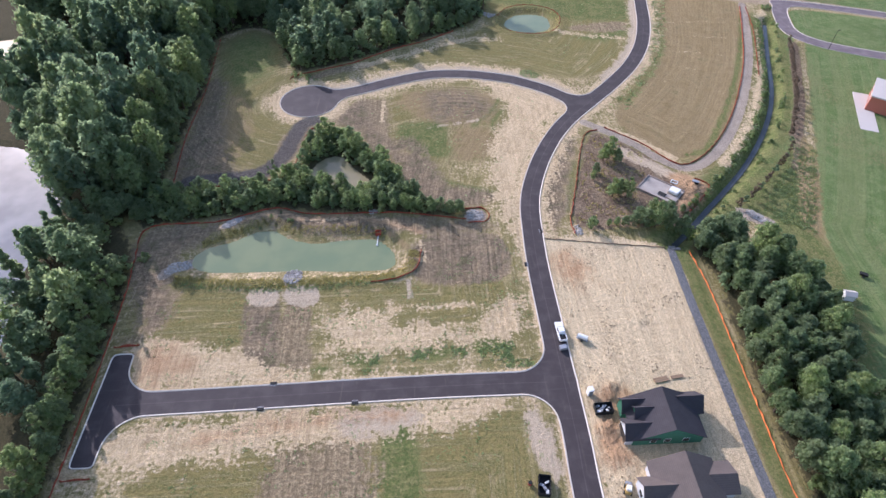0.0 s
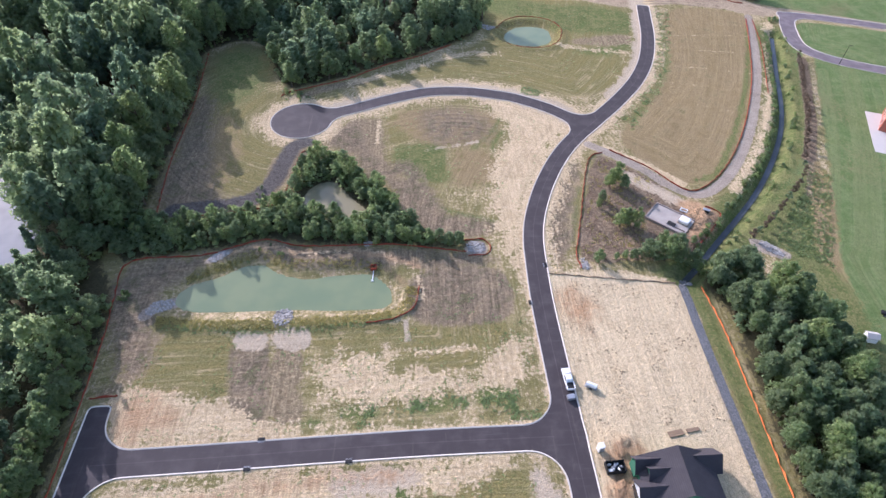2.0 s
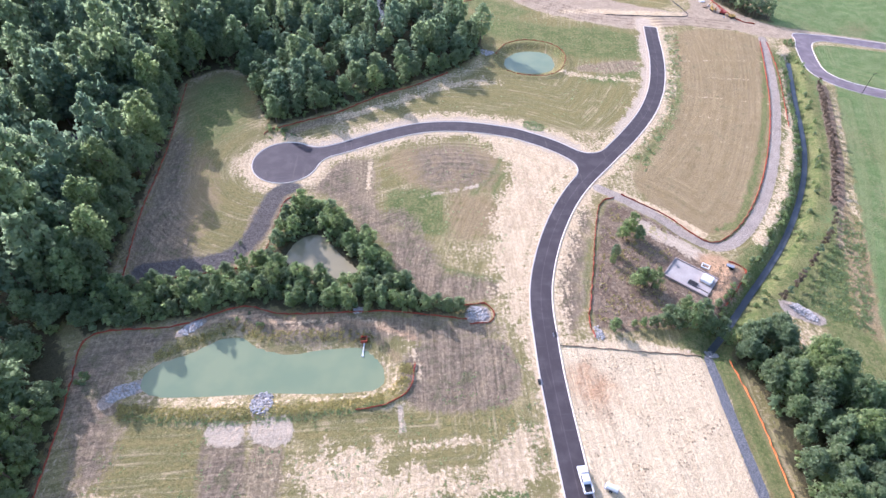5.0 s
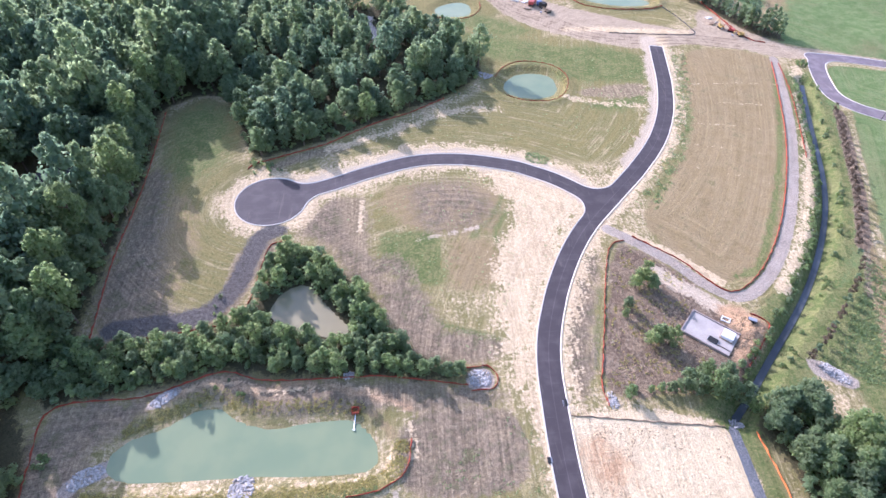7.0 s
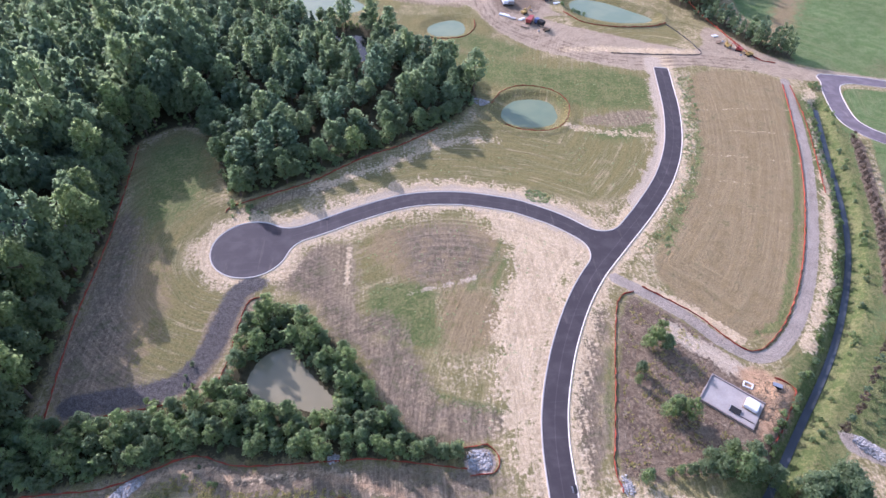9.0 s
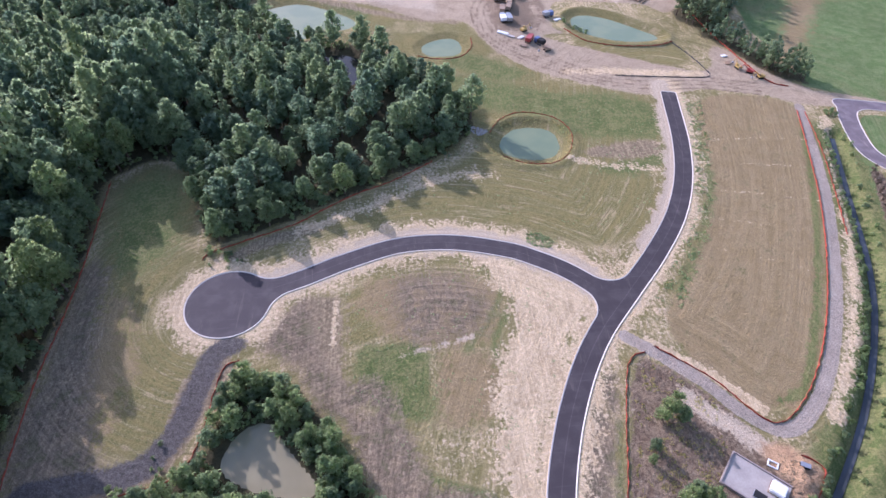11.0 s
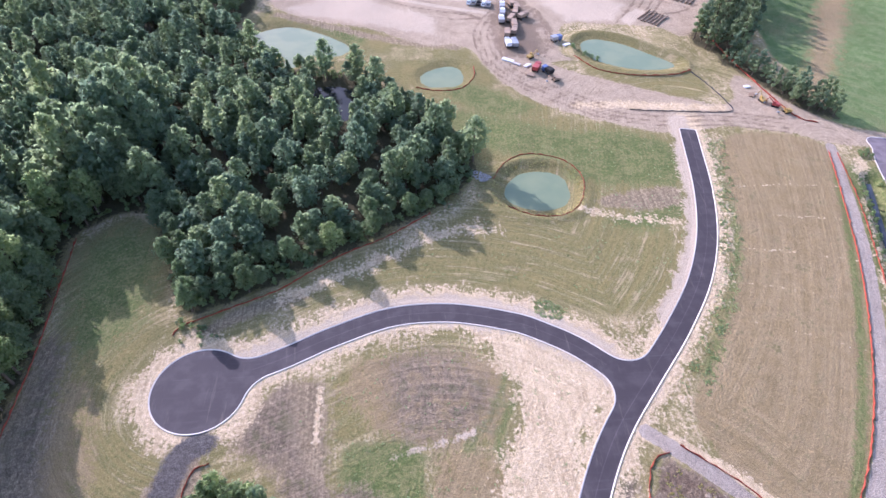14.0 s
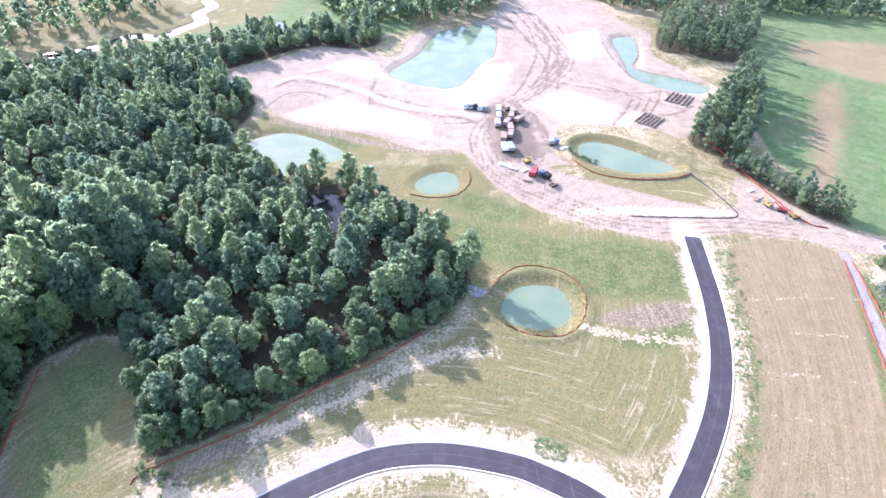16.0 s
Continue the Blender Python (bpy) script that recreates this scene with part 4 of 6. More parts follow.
dd[idx] = line_distance(P[idx], DITCH)
height = np.minimum(height, -2.5 + 2.6 * smooth01((dd - 0.5) / 4.0) + np.where(dd > 4.5, 9, 0))
for line, half in ((RIVER, 3.4), (BRANCH, 2.2)):
    d = np.full(len(P), 99.0)
    w = np.where((P[:, 1] > 380) & (P[:, 1] < 640) & (P[:, 0] > -430) & (P[:, 0] < 60))[0]
    d[w] = line_distance(P[w], line) - half
    height = np.minimum(height, -0.9 + 0.9 * smooth01(d / 2.0) + np.where(d > 2, 9, 0))

nx, ny = len(gx), len(gy)
i = np.arange((nx) * (ny)).reshape(ny, nx)
quads = np.column_stack([i[:-1, :-1].ravel(), i[:-1, 1:].ravel(), i[1:, 1:].ravel(), i[1:, :-1].ravel()])
me = bpy.data.meshes.new("ground")
me.vertices.add(len(P))
me.vertices.foreach_set("co", np.column_stack([P, height]).astype(np.float32).ravel())
me.loops.add(quads.size)
me.polygons.add(len(quads))
me.loops.foreach_set("vertex_index", quads.astype(np.int32).ravel())
me.polygons.foreach_set("loop_start", np.arange(0, quads.size, 4, dtype=np.int32))
me.update(calc_edges=True)
me.polygons.foreach_set("use_smooth", [True] * len(quads))
for k, v in (*cover.items(), ("lane", lane)):
    me.attributes.new(k, "FLOAT", "POINT").data.foreach_set("value", v.astype(np.float32))
me.materials.append(M_GROUND)
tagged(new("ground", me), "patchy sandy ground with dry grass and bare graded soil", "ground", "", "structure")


def ground_at(x, y):
    a, b = min(max(int(np.searchsorted(gx, x)) - 1, 0), nx - 2), min(max(int(np.searchsorted(gy, y)) - 1, 0), ny - 2)
    u, v = (x - gx[a]) / (gx[a + 1] - gx[a]), (y - gy[b]) / (gy[b + 1] - gy[b])
    h = height.reshape(ny, nx)
    return float((h[b, a] * (1 - u) + h[b, a + 1] * u) * (1 - v) + (h[b + 1, a] * (1 - u) + h[b + 1, a + 1] * u) * v)


# ---- water ----
WATER_LOOK = {"pond_b": (M_MUDWATER, "still muddy brown pond water among trees"), "pool": (M_DARKWATER, "dark pool water inside the woods"), "backwater": (M_SILT_SKY, "silty backwater with the sky's brightness put into its grey-blue colour"), "slough": (M_DARKWATER, "shallow slough water glinting between trees")}
for k, loop in PONDS.items():
    m, text = WATER_LOOK.get(k, (M_POND, "pale green pond water with still surface"))
    c = loop.mean(0)
    grow = c + (loop - c) * (1 + 0.9 / np.linalg.norm(loop - c, axis=1)[:, None])
    bm = bmesh.new()
    f = bm.faces.new([bm.verts.new((x, y, LEVEL[k])) for x, y in grow])
    bmesh.ops.triangulate(bm, faces=[f])
    if bm.faces[:][0].normal.z < 0:
        bmesh.ops.reverse_faces(bm, faces=bm.faces[:])
    me = bpy.data.meshes.new("water")
    bm.to_mesh(me)
    bm.free()
    me.materials.append(m)
    tagged(new("water", me), text, "water", "", "structure")


def ribbon(line, half, z):
    t = np.gradient(line, axis=0)
    n = np.column_stack([-t[:, 1], t[:, 0]]) / np.linalg.norm(t, axis=1)[:, None]
    L, R = line + n * half, line - n * half
    v = [(x, y, z) for x, y in np.concatenate([L, R])]
    k = len(line)
    return v, [(a, a + k, a + k + 1, a + 1) for a in range(k - 1)]


for line, half, z, text in ((DITCH, 0.85, -2.2, "narrow drainage ditch water, grey and still"), (RIVER, 4.3, -0.45, "bright winding tidal creek in a marsh"), (BRANCH, 2.9, -0.45, "small bright marsh creek branch")):
    tagged(mesh_object("water", *ribbon(line, half, z), M_DITCH if half < 2 else M_DARKWATER), text, "water", "", "structure")

# ---- roads ----


def build_roads(name, lines, bounds, fillet, label, kerb_label, material, pad=None, cut_line=None):
    """Asphalt with rounded junctions and a raised kerb round it. lines: (centre line, half width)."""
    x0, x1, y0, y1 = bounds
    s = 0.5
    xs, ys = np.arange(x0, x1 + s, s), np.arange(y0, y1 + s, s)
    X, Y = np.meshgrid(xs, ys)
    Q = np.column_stack([X.ravel(), Y.ravel()])
    f = np.full(len(Q), 50.0)
    for line, half in lines:
        lo, hi = line.min(0) - half - fillet - 3, line.max(0) + half + fillet + 3
        w = np.where(((Q > lo) & (Q < hi)).all(1))[0]
        f[w] = np.minimum(f[w], line_distance(Q[w], line) - half)
    if pad:
        bx0, bx1, by0, by1 = pad
        ex, ey = np.maximum(bx0 - Q[:, 0], Q[:, 0] - bx1), np.maximum(by0 - Q[:, 1], Q[:, 1] - by1)
        f = np.minimum(f, np.where((ex > 0) & (ey > 0), np.hypot(np.maximum(ex, 0), np.maximum(ey, 0)), np.maximum(ex, ey)))
    from_dil = []
    F = f.reshape(X.shape)
    # points on the outline grown by the fillet
    for ax in (0, 1):
        A, B = (F[:-1], F[1:]) if ax == 0 else (F[:, :-1], F[:, 1:])
        XA, XB = (X[:-1], X[1:]) if ax == 0 else (X[:, :-1], X[:, 1:])
        YA, YB = (Y[:-1], Y[1:]) if ax == 0 else (Y[:, :-1], Y[:, 1:])
        c = np.where((A - fillet) * (B - fillet) < 0)
        u = (fillet - A[c]) / (B[c] - A[c])
        from_dil.append(np.column_stack([XA[c] + u * (XB[c] - XA[c]), YA[c] + u * (YB[c] - YA[c])]))
    pts = np.concatenate(from_dil)
    kd = kdtree.KDTree(len(pts))
    for n, (x, y) in enumerate(pts):
        kd.insert((x, y, 0), n)
    kd.balance()
    g = f.copy()
    for n in np.where((f > -0.8) & (f < fillet))[0]:
        g[n] = fillet - kd.find((Q[n, 0], Q[n, 1], 0))[2]
    if cut_line:
        g = np.maximum(g, (Q[:, 0] - cut_line[0]) * cut_line[2] + (Q[:, 1] - cut_line[1]) * cut_line[3])
    F = g.reshape(X.shape)
    verts, faces, index, links, cross = [], [], {}, {}, {}

    def corner(a, b):
        key = (a, b)
        if key not in index:
            index[key] = len(verts)
            verts.append((xs[b], ys[a], 0.035))
        return index[key]

    def cut(p, q):
        key = (min(p, q), max(p, q))
        if key not in cross:
            (a, b), (c, d) = key
            u = F[a, b] / (F[a, b] - F[c, d])
            cross[key] = len(verts)
            verts.append((xs[b] + u * (xs[d] - xs[b]), ys[a] + u * (ys[c] - ys[a]), 0.035))
        return cross[key]

    low = np.minimum(np.minimum(F[:-1, :-1], F[1:, :-1]), np.minimum(F[:-1, 1:], F[1:, 1:]))
    for a, b in zip(*np.where(low < 0)):
        ring = [(a, b), (a, b + 1), (a + 1, b + 1), (a + 1, b)]
        poly, cuts = [], []
        for p, q in zip(ring, ring[1:] + ring[:1]):
            if F[p] < 0:
                poly.append(corner(*p))
            if (F[p] < 0) != (F[q] < 0):
                n = cut(p, q)
                poly.append(n), cuts.append(n)
        if len(poly) > 2:
            faces.append(poly)
        if len(cuts) == 2:
            links.setdefault(cuts[0], []).append(cuts[1]), links.setdefault(cuts[1], []).append(cuts[0])
    tagged(mesh_object(name, verts, faces, material), label, "road", "", "structure")
    # kerb along the outline
    left = set(links)
    while left:
        start = next((n for n in left if len(links[n]) == 1), None)
        start = next(iter(sorted(left))) if start is None else start
        chain, n = [start], start
        left.discard(start)
        while True:
            nxt = [q for q in links[n] if q in left]
            if not nxt:
                break
            n = nxt[0]
            chain.append(n), left.discard(n)
        loop = np.array([verts[n][:2] for n in chain])
        if len(loop) < 30:
            continue
        closed = np.linalg.norm(loop[0] - loop[-1]) < 1.5
        for _ in range(4):
            mid = (np.roll(loop, 1, 0) + np.roll(loop, -1, 0)) / 2
            if not closed:
                mid[0], mid[-1] = loop[0], loop[-1]
            loop = 0.5 * loop + 0.5 * mid
        loop = loop[::2]
        t = np.roll(loop, -1, 0) - np.roll(loop, 1, 0)
        if not closed:
            t[0], t[-1] = loop[1] - loop[0], loop[-1] - loop[-2]
        nn = np.column_stack([-t[:, 1], t[:, 0]]) / np.maximum(np.linalg.norm(t, axis=1), 1e-6)[:, None]
        profile = [(-0.20, -0.05), (-0.20, 0.05), (-0.05, 0.07), (0.0, 0.15), (0.09, 0.16), (0.12, 0.13), (0.12, -0.08)]
        # outward side of the outline
        mid_p = loop[len(loop) // 3] + nn[len(loop) // 3] * 0.6
        inner = min(line_distance(mid_p[None], line)[0] - half for line, half in lines) < -0.05
        sgn = -1 if inner else 1
        V = [(x + sgn * n[0] * o, y + sgn * n[1] * o, z) for (x, y), n in zip(loop, nn) for o, z in profile]
        m, c = len(profile), len(loop)
        FF = [(a * m + j, a * m + j + 1, ((a + 1) % c) * m + j + 1, ((a + 1) % c) * m + j) for a in range(c if closed else c - 1) for j in range(m - 1)]
        tagged(mesh_object("kerb", V, FF, M_KERB), kerb_label, "kerb", "", "structure")


bulb = np.array([(-37.9, 191.5), (-37.8, 191.5)])
build_roads("road_main", [(MAIN, 3.0), (SIDE, 3.0), (CROSS, 3.0), (bulb, 10.9)], (-92, 140, -76, 304), 7.0, "new dark asphalt street with smooth surface", "pale concrete kerb beside the asphalt", M_ASPHALT, (-72.9, -67.9, 52.9, 80.8), (115.3, 283.0, 0.24, 0.97))
build_roads("road_east", [(BEND, 3.4), (LANE, 3.0)], (150, 316, 188, 292), 6.0, "older grey asphalt lane beside lawns", "pale concrete kerb beside the lane", M_OLD_ASPHALT)

# seams where the paved lanes meet
M_SEAM = asphalt_material("lane_seam", 1.4)
for line in (MAIN[30:-4], SIDE[6:-8], CROSS[4:]):
    tagged(mesh_object("trim", *ribbon(line, 0.11, 0.040), M_SEAM), "faint paler seam between two asphalt lanes", "road", "", "structure")

# ---- trees ----


def crown_arrays(rng, height, width, leaves, lobes, leaf, low=0.3, cone=0.0):
    """Vertices and quads of a crown: lumpy lobes, each with a shell of small tilted leaf clumps. Returns also the core's part."""
    centres = []
    for n in range(lobes):
        h = low + (1 - low) * (n + 0.5) / lobes
        r = (1 - abs(2 * (h - low) / (1 - low) - 0.75) ** 1.6 * 0.45) * (1 - cone * (h - low) / (1 - low))
        a = n * 2.4 + rng.uniform(-0.5, 0.5)
        off = width * 0.5 * 0.60 * r * rng.uniform(0.55, 1.05) if n < lobes - 1 else 0.0
        centres.append((off * math.cos(a), off * math.sin(a), h * height * 0.9, width * 0.5 * rng.uniform(0.34, 0.52) * max(r, 0.35) * min(1.0, (9.0 / lobes) ** 0.36)))
    V, F = [], []
    per = leaves // lobes
    for cx, cy, cz, r in centres:
        d = rng.normal(size=(per, 3))
        d[:, 2] = np.abs(d[:, 2]) * 0.9 - 0.35 * (rng.random(per) < 0.4)
        d /= np.linalg.norm(d, axis=1)[:, None]
        c = np.array((cx, cy, cz)) + d * (r * rng.uniform(0.66, 1.45, per))[:, None]
        nrm = d + rng.normal(size=(per, 3)) * 0.42
        nrm /= np.linalg.norm(nrm, axis=1)[:, None]
        u = np.cross(nrm, rng.normal(size=(per, 3)))
        u /= np.linalg.norm(u, axis=1)[:, None]
        w = np.cross(nrm, u)
        q = leaf * rng.uniform(0.55, 1.3, per)[:, None]
        tri = np.stack([c - u * q * 0.5 - w * q * 0.3, c + u * q * 0.5 - w * q * 0.3 - nrm * q * 0.10, c + w * q * 0.55 - nrm * q * 0.10], axis=1).reshape(-1, 3)
        b = len(V)
        V += list(tri)
        F += [(b + 3 * k, b + 3 * k + 1, b + 3 * k + 2) for k in range(per)]
    return V, F, centres


def core_arrays(rng, centres, shrink=0.52):
    """Uneven inner masses of a crown."""
    V, F = [], []
    t = (1 + 5 ** 0.5) / 2
    base = np.array([(-1, t, 0), (1, t, 0), (-1, -t, 0), (1, -t, 0), (0, -1, t), (0, 1, t), (0, -1, -t), (0, 1, -t), (t, 0, -1), (t, 0, 1), (-t, 0, -1), (-t, 0, 1)]) / (1 + t * t) ** 0.5
    tri = [(0, 11, 5), (0, 5, 1), (0, 1, 7), (0, 7, 10), (0, 10, 11), (1, 5, 9), (5, 11, 4), (11, 10, 2), (10, 7, 6), (7, 1, 8), (3, 9, 4), (3, 4, 2), (3, 2, 6), (3, 6, 8), (3, 8, 9), (4, 9, 5), (2, 4, 11), (6, 2, 10), (8, 6, 7), (9, 8, 1)]
    for cx, cy, cz, r in centres:
        b = len(V)
        for v in base:
            V.append(np.array((cx, cy, cz)) + v * r * shrink * rng.uniform(0.75, 1.15))
        F += [(b + i, b + j, b + k) for i, j, k in tri]
    return V, F


def trunk_arrays(rng, height, radius, limbs):
    V, F = [], []

    def tube(a, b, r0, r1, n=6):
        s = len(V)
        a, b = Vector(a), Vector(b)
        q = (b - a).to_track_quat("Z", "Y")
        for p, r in ((a, r0), (a.lerp(b, 0.5), (r0 + r1) / 2), (b, r1)):
            for k in range(n):
                V.append(p + q @ Vector((r * math.cos(2 * math.pi * k / n), r * math.sin(2 * math.pi * k / n), 0)))
        for ring in (0, 1):
            F.extend((s + ring * n + k, s + ring * n + (k + 1) % n, s + (ring + 1) * n + (k + 1) % n, s + (ring + 1) * n + k) for k in range(n))

    tube((0, 0, -0.3), (rng.uniform(-0.2, 0.2), rng.uniform(-0.2, 0.2), height * 0.8), radius, radius * 0.3)
    for k in range(limbs):
        h = height * rng.uniform(0.3, 0.65)
        a = k * 2.4 + rng.uniform(-0.4, 0.4)
        L = height * rng.uniform(0.16, 0.26)
        tube((0, 0, h), (L * math.cos(a), L * math.sin(a), h + L * 0.8), radius * 0.45, radius * 0.12, 5)
    return V, F


def tint_mesh(me, value):
    me.attributes.new("tint", "FLOAT", "POINT").data.foreach_set("value", np.full(len(me.vertices), value, np.float32))


def build_tree(seed, name, height, width, leaves, lobes, leaf, material, label, category, low=0.3, tint=0.2, cone=0.0):
    rng = np.random.default_rng(seed)
    tree = thing(name, label, category)
    V, F = trunk_arrays(rng, height, 0.022 * height, 4)
    mesh_object("trunk", V, F, M_BARK, tree, True)
    V, F, centres = crown_arrays(rng, height, width, leaves, lobes, leaf, low, cone)
    CV, CF = core_arrays(rng, centres)
    b = len(V)
    crown = mesh_object("crown", V + CV, F + [tuple(i + b for i in f) for f in CF], material, tree)
    tint_mesh(crown.data, tint)
    return tree


def tall(x, y):
    """How much taller the old woods to the west grow."""
    if y > 300:
        return 0.85
    return 1.7 if x < -62 and y > 132 else (1.05 if x < -62 else 1.0)


def scatter(loop, spacing, seed, holes=(), keep=None):
    """Places inside a loop on a jittered lattice."""
    rng = np.random.default_rng(seed)
    lo, hi = loop.min(0), loop.max(0)
    xs, ys = np.arange(lo[0], hi[0], spacing), np.arange(lo[1], hi[1], spacing * 0.87)
    X, Y = np.meshgrid(xs, ys)
    X = X + (np.arange(len(ys)) % 2)[:, None] * spacing * 0.5
    Q = np.column_stack([X.ravel(), Y.ravel()]) + rng.uniform(-0.36, 0.36, (X.size, 2)) * spacing
    ok = inside(Q, loop)
    for h, margin in holes:
        ok &= signed(Q, h, 12.0) > margin
    if keep is not None:
        ok &= keep(Q)
    return Q[ok]


SHAPES = [(12.0, 8.2), (10.5, 7.4), (14.0, 8.4), (9.5, 6.8), (12.5, 6.6), (9.0, 7.4)]
TREE_LABEL = "broad leafy green tree standing at the edge of the woods"
protos = [build_tree(10 + n, "tree", h, w, 2000, 24, 0.56, M_LEAF if n % 2 else M_LEAF_LIGHT, TREE_LABEL, "tree", 0.28, 0.15 + 0.12 * (n % 4)) for n, (h, w) in enumerate(SHAPES)]
small = [build_tree(40 + n, "small_tree", h, w, 1000, 13, 0.44, M_LEAF if n % 2 else M_LEAF_LIGHT, "young green tree in a thin belt of woods", "tree", 0.12, 0.2 + 0.1 * n) for n, (h, w) in enumerate([(7.5, 5.0), (6.5, 4.6), (8.5, 5.2), (5.5, 4.4)])]
used = set()


def plant(proto, x, y, scale, turn, group=""):
    wide = min(scale, 0.5 + 0.5 * scale)
    m = Matrix.Translation((x, y, ground_at(x, y))) @ Matrix.Rotation(turn, 4, "Z") @ Matrix.Diagonal((wide, wide, scale, 1))
    if proto.name not in used:
        used.add(proto.name)
        proto.matrix_basis = m
        ob = proto
    else:
        proto_scale = proto.scale.copy()
        ob = copy_thing(proto, m @ Matrix.Diagonal((1 / proto_scale[0], 1 / proto_scale[1], 1 / proto_scale[2], 1)))
    if group:
        ob["group"] = group
    return ob


rng = np.random.default_rng(5)
mid_line = spline([(-27.6, 236.6), (-18.6, 241.9), (-9.3, 250.1), (-1.4, 259.0), (4.1, 270.4), (6.6, 282.9)], False, 3)
CHANNEL = np.concatenate([mid_line + (2.0, -3.0), mid_line[::-1] + (-2.0, 3.0)])     # dark wet gap behind the edge trees
holes = [(PONDS["backwater"], 2.5), (PONDS["slough"], 6.0), (PONDS["pool"], 2.0), (PONDS["pond_e"], 5.0), (CHANNEL, 0.0), (spline([(-114, 187), (-91, 189), (-91, 209), (-114, 211)], True), 0.0), (spline([(-86, 113), (-79, 112), (-78.5, 126), (-86, 127)], True), 0.0)]
spots = scatter(FOREST, 5.5, 3, holes, lambda Q: (Q[:, 0] > -62 - 0.42 * Q[:, 1]) & (Q[:, 0] > -205) & (Q[:, 1] > 20))
spots = spots[np.minimum(line_distance(spots, RIVER), line_distance(spots, BRANCH)) > 9.0]
edge = -signed(spots, FOREST, 12.0)
near_edge = (edge < 6.5) & (spots[:, 0] > -110) & (spots[:, 1] < 335) & (spots[:, 1] > 30)
pick = np.where(near_edge)[0][:90]
for n in pick:
    x, y = spots[n]
    plant(protos[int(rng.integers(6))], x, y, rng.uniform(0.72, 1.05) * tall(x, y), rng.uniform(0, 6.28), "trees along the edge of the woods")
rest = np.setdiff1d(np.arange(len(spots)), pick)


def joined_forest(name, places, label, shapes, leaves, lobes, leaf, seed, material, low=0.3, grow=False):
    """One mesh of many trees, each with its own size, turn and tint."""
    r = np.random.default_rng(seed)
    kinds = []
    for h, w, *cone in shapes:
        V, F, centres = crown_arrays(r, h, w, leaves, lobes, leaf, low, cone[0] if cone else 0.0)
        CV, CF = core_arrays(r, centres)
        TV, TF = trunk_arrays(r, h, 0.02 * h, 0)
        b = len(V)
        tri = F + [tuple(i + b for i in f) for f in CF]
        b += len(CV)
        bark = [f for q in TF for f in ((q[0] + b, q[1] + b, q[2] + b), (q[0] + b, q[2] + b, q[3] + b))]
        kinds.append((np.array([tuple(v) for v in V + CV] + [tuple(v) for v in TV]), np.array(tri + bark), len(tri)))
    VV, FF, TT, MM, base = [], [], [], [], 0
    for x, y in places:
        V, F, nleaf = kinds[int(r.integers(len(kinds)))]
        s, a = (0.70 + 0.80 * r.random() ** 1.7) * (tall(x, y) if grow else 1.0), r.uniform(0, 6.28)
        wide = 0.45 + 0.62 * s if grow else s
        c, d = math.cos(a) * wide, math.sin(a) * wide
        VV.append(np.column_stack([V[:, 0] * c - V[:, 1] * d + x, V[:, 0] * d + V[:, 1] * c + y, V[:, 2] * s * r.uniform(0.9, 1.1) + ground_at(x, y)]))
        FF.append(F + base)
        TT.append(np.full(len(V), r.random() ** 1.6))
        mm = np.zeros(len(F), np.int32)
        mm[nleaf:] = 1
        MM.append(mm)
        base += len(V)
    V, F = np.concatenate(VV), np.concatenate(FF)
    me = bpy.data.meshes.new(name)
    me.vertices.add(len(V))
    me.vertices.foreach_set("co", V.astype(np.float32).ravel())
    me.loops.add(F.size)
    me.polygons.add(len(F))
    me.loops.foreach_set("vertex_index", F.astype(np.int32).ravel())
    me.polygons.foreach_set("loop_start", np.arange(0, F.size, 3, dtype=np.int32))
    me.update(calc_edges=True)
    me.materials.append(material), me.materials.append(M_BARK)
    me.polygons.foreach_set("material_index", np.concatenate(MM))
    me.attributes.new("tint", "FLOAT", "POINT").data.foreach_set("value", np.concatenate(TT).astype(np.float32))
    return tagged(new(name, me), label, "woods", "", "stuff")


joined_forest("woods", spots[rest], "dense dark green mixed woods of tall trees", SHAPES + [(13.5, 5.0, 0.65), (11.5, 4.4, 0.7)], 740, 17, 0.76, 21, M_LEAF, 0.3, True)
slim = [build_tree(30 + n, "slim_tree", h, w, 1300, 11, 0.46, M_LEAF_LIGHT, "slim upright green tree behind the orange fence", "tree", 0.08, 0.3, 0.45) for n, (h, w) in enumerate([(10.5, 4.6), (9.0, 4.2)])]
for n in range(24):
    plant(slim[n % 2], -77.0 - 0.028 * (2.8 * n) + rng.uniform(-1.0, 0.2), 36 + 2.9 * n, rng.uniform(1.0, 1.4), rng.uniform(0, 6.28), "slim trees along the western fence")
belt = scatter(TRIANGLE, 3.3, 8, [(PONDS["pond_b"], 2.0)])
for x, y in belt:
    plant(small[int(rng.integers(4))], x, y, rng.uniform(0.65, 1.1), rng.uniform(0, 6.28), "trees of the belt round the muddy pond")
east = scatter(WOODS_E, 4.6, 9)
for x, y in east:
    plant(protos[int(rng.integers(6))], x, y, rng.uniform(0.7, 1.15), rng.uniform(0, 6.28), "trees of the eastern thicket")
far = np.concatenate([scatter(CLUMP, 4.4, 16), scatter(GROVE, 6.0, 12)])
joined_forest("hedgerow", far, "tall hedgerow trees between graded land and field", [(14, 4.6), (12, 4.4), (16, 5.0)], 440, 11, 0.8, 22, M_LEAF, 0.2)
joined_forest("hedgerow", scatter(HEDGE, 3.0, 11), "row of slim young trees beside the graded land", [(9.0, 3.4), (8.0, 3.2), (10.0, 3.6)], 300, 8, 0.62, 25, M_LEAF, 0.2)
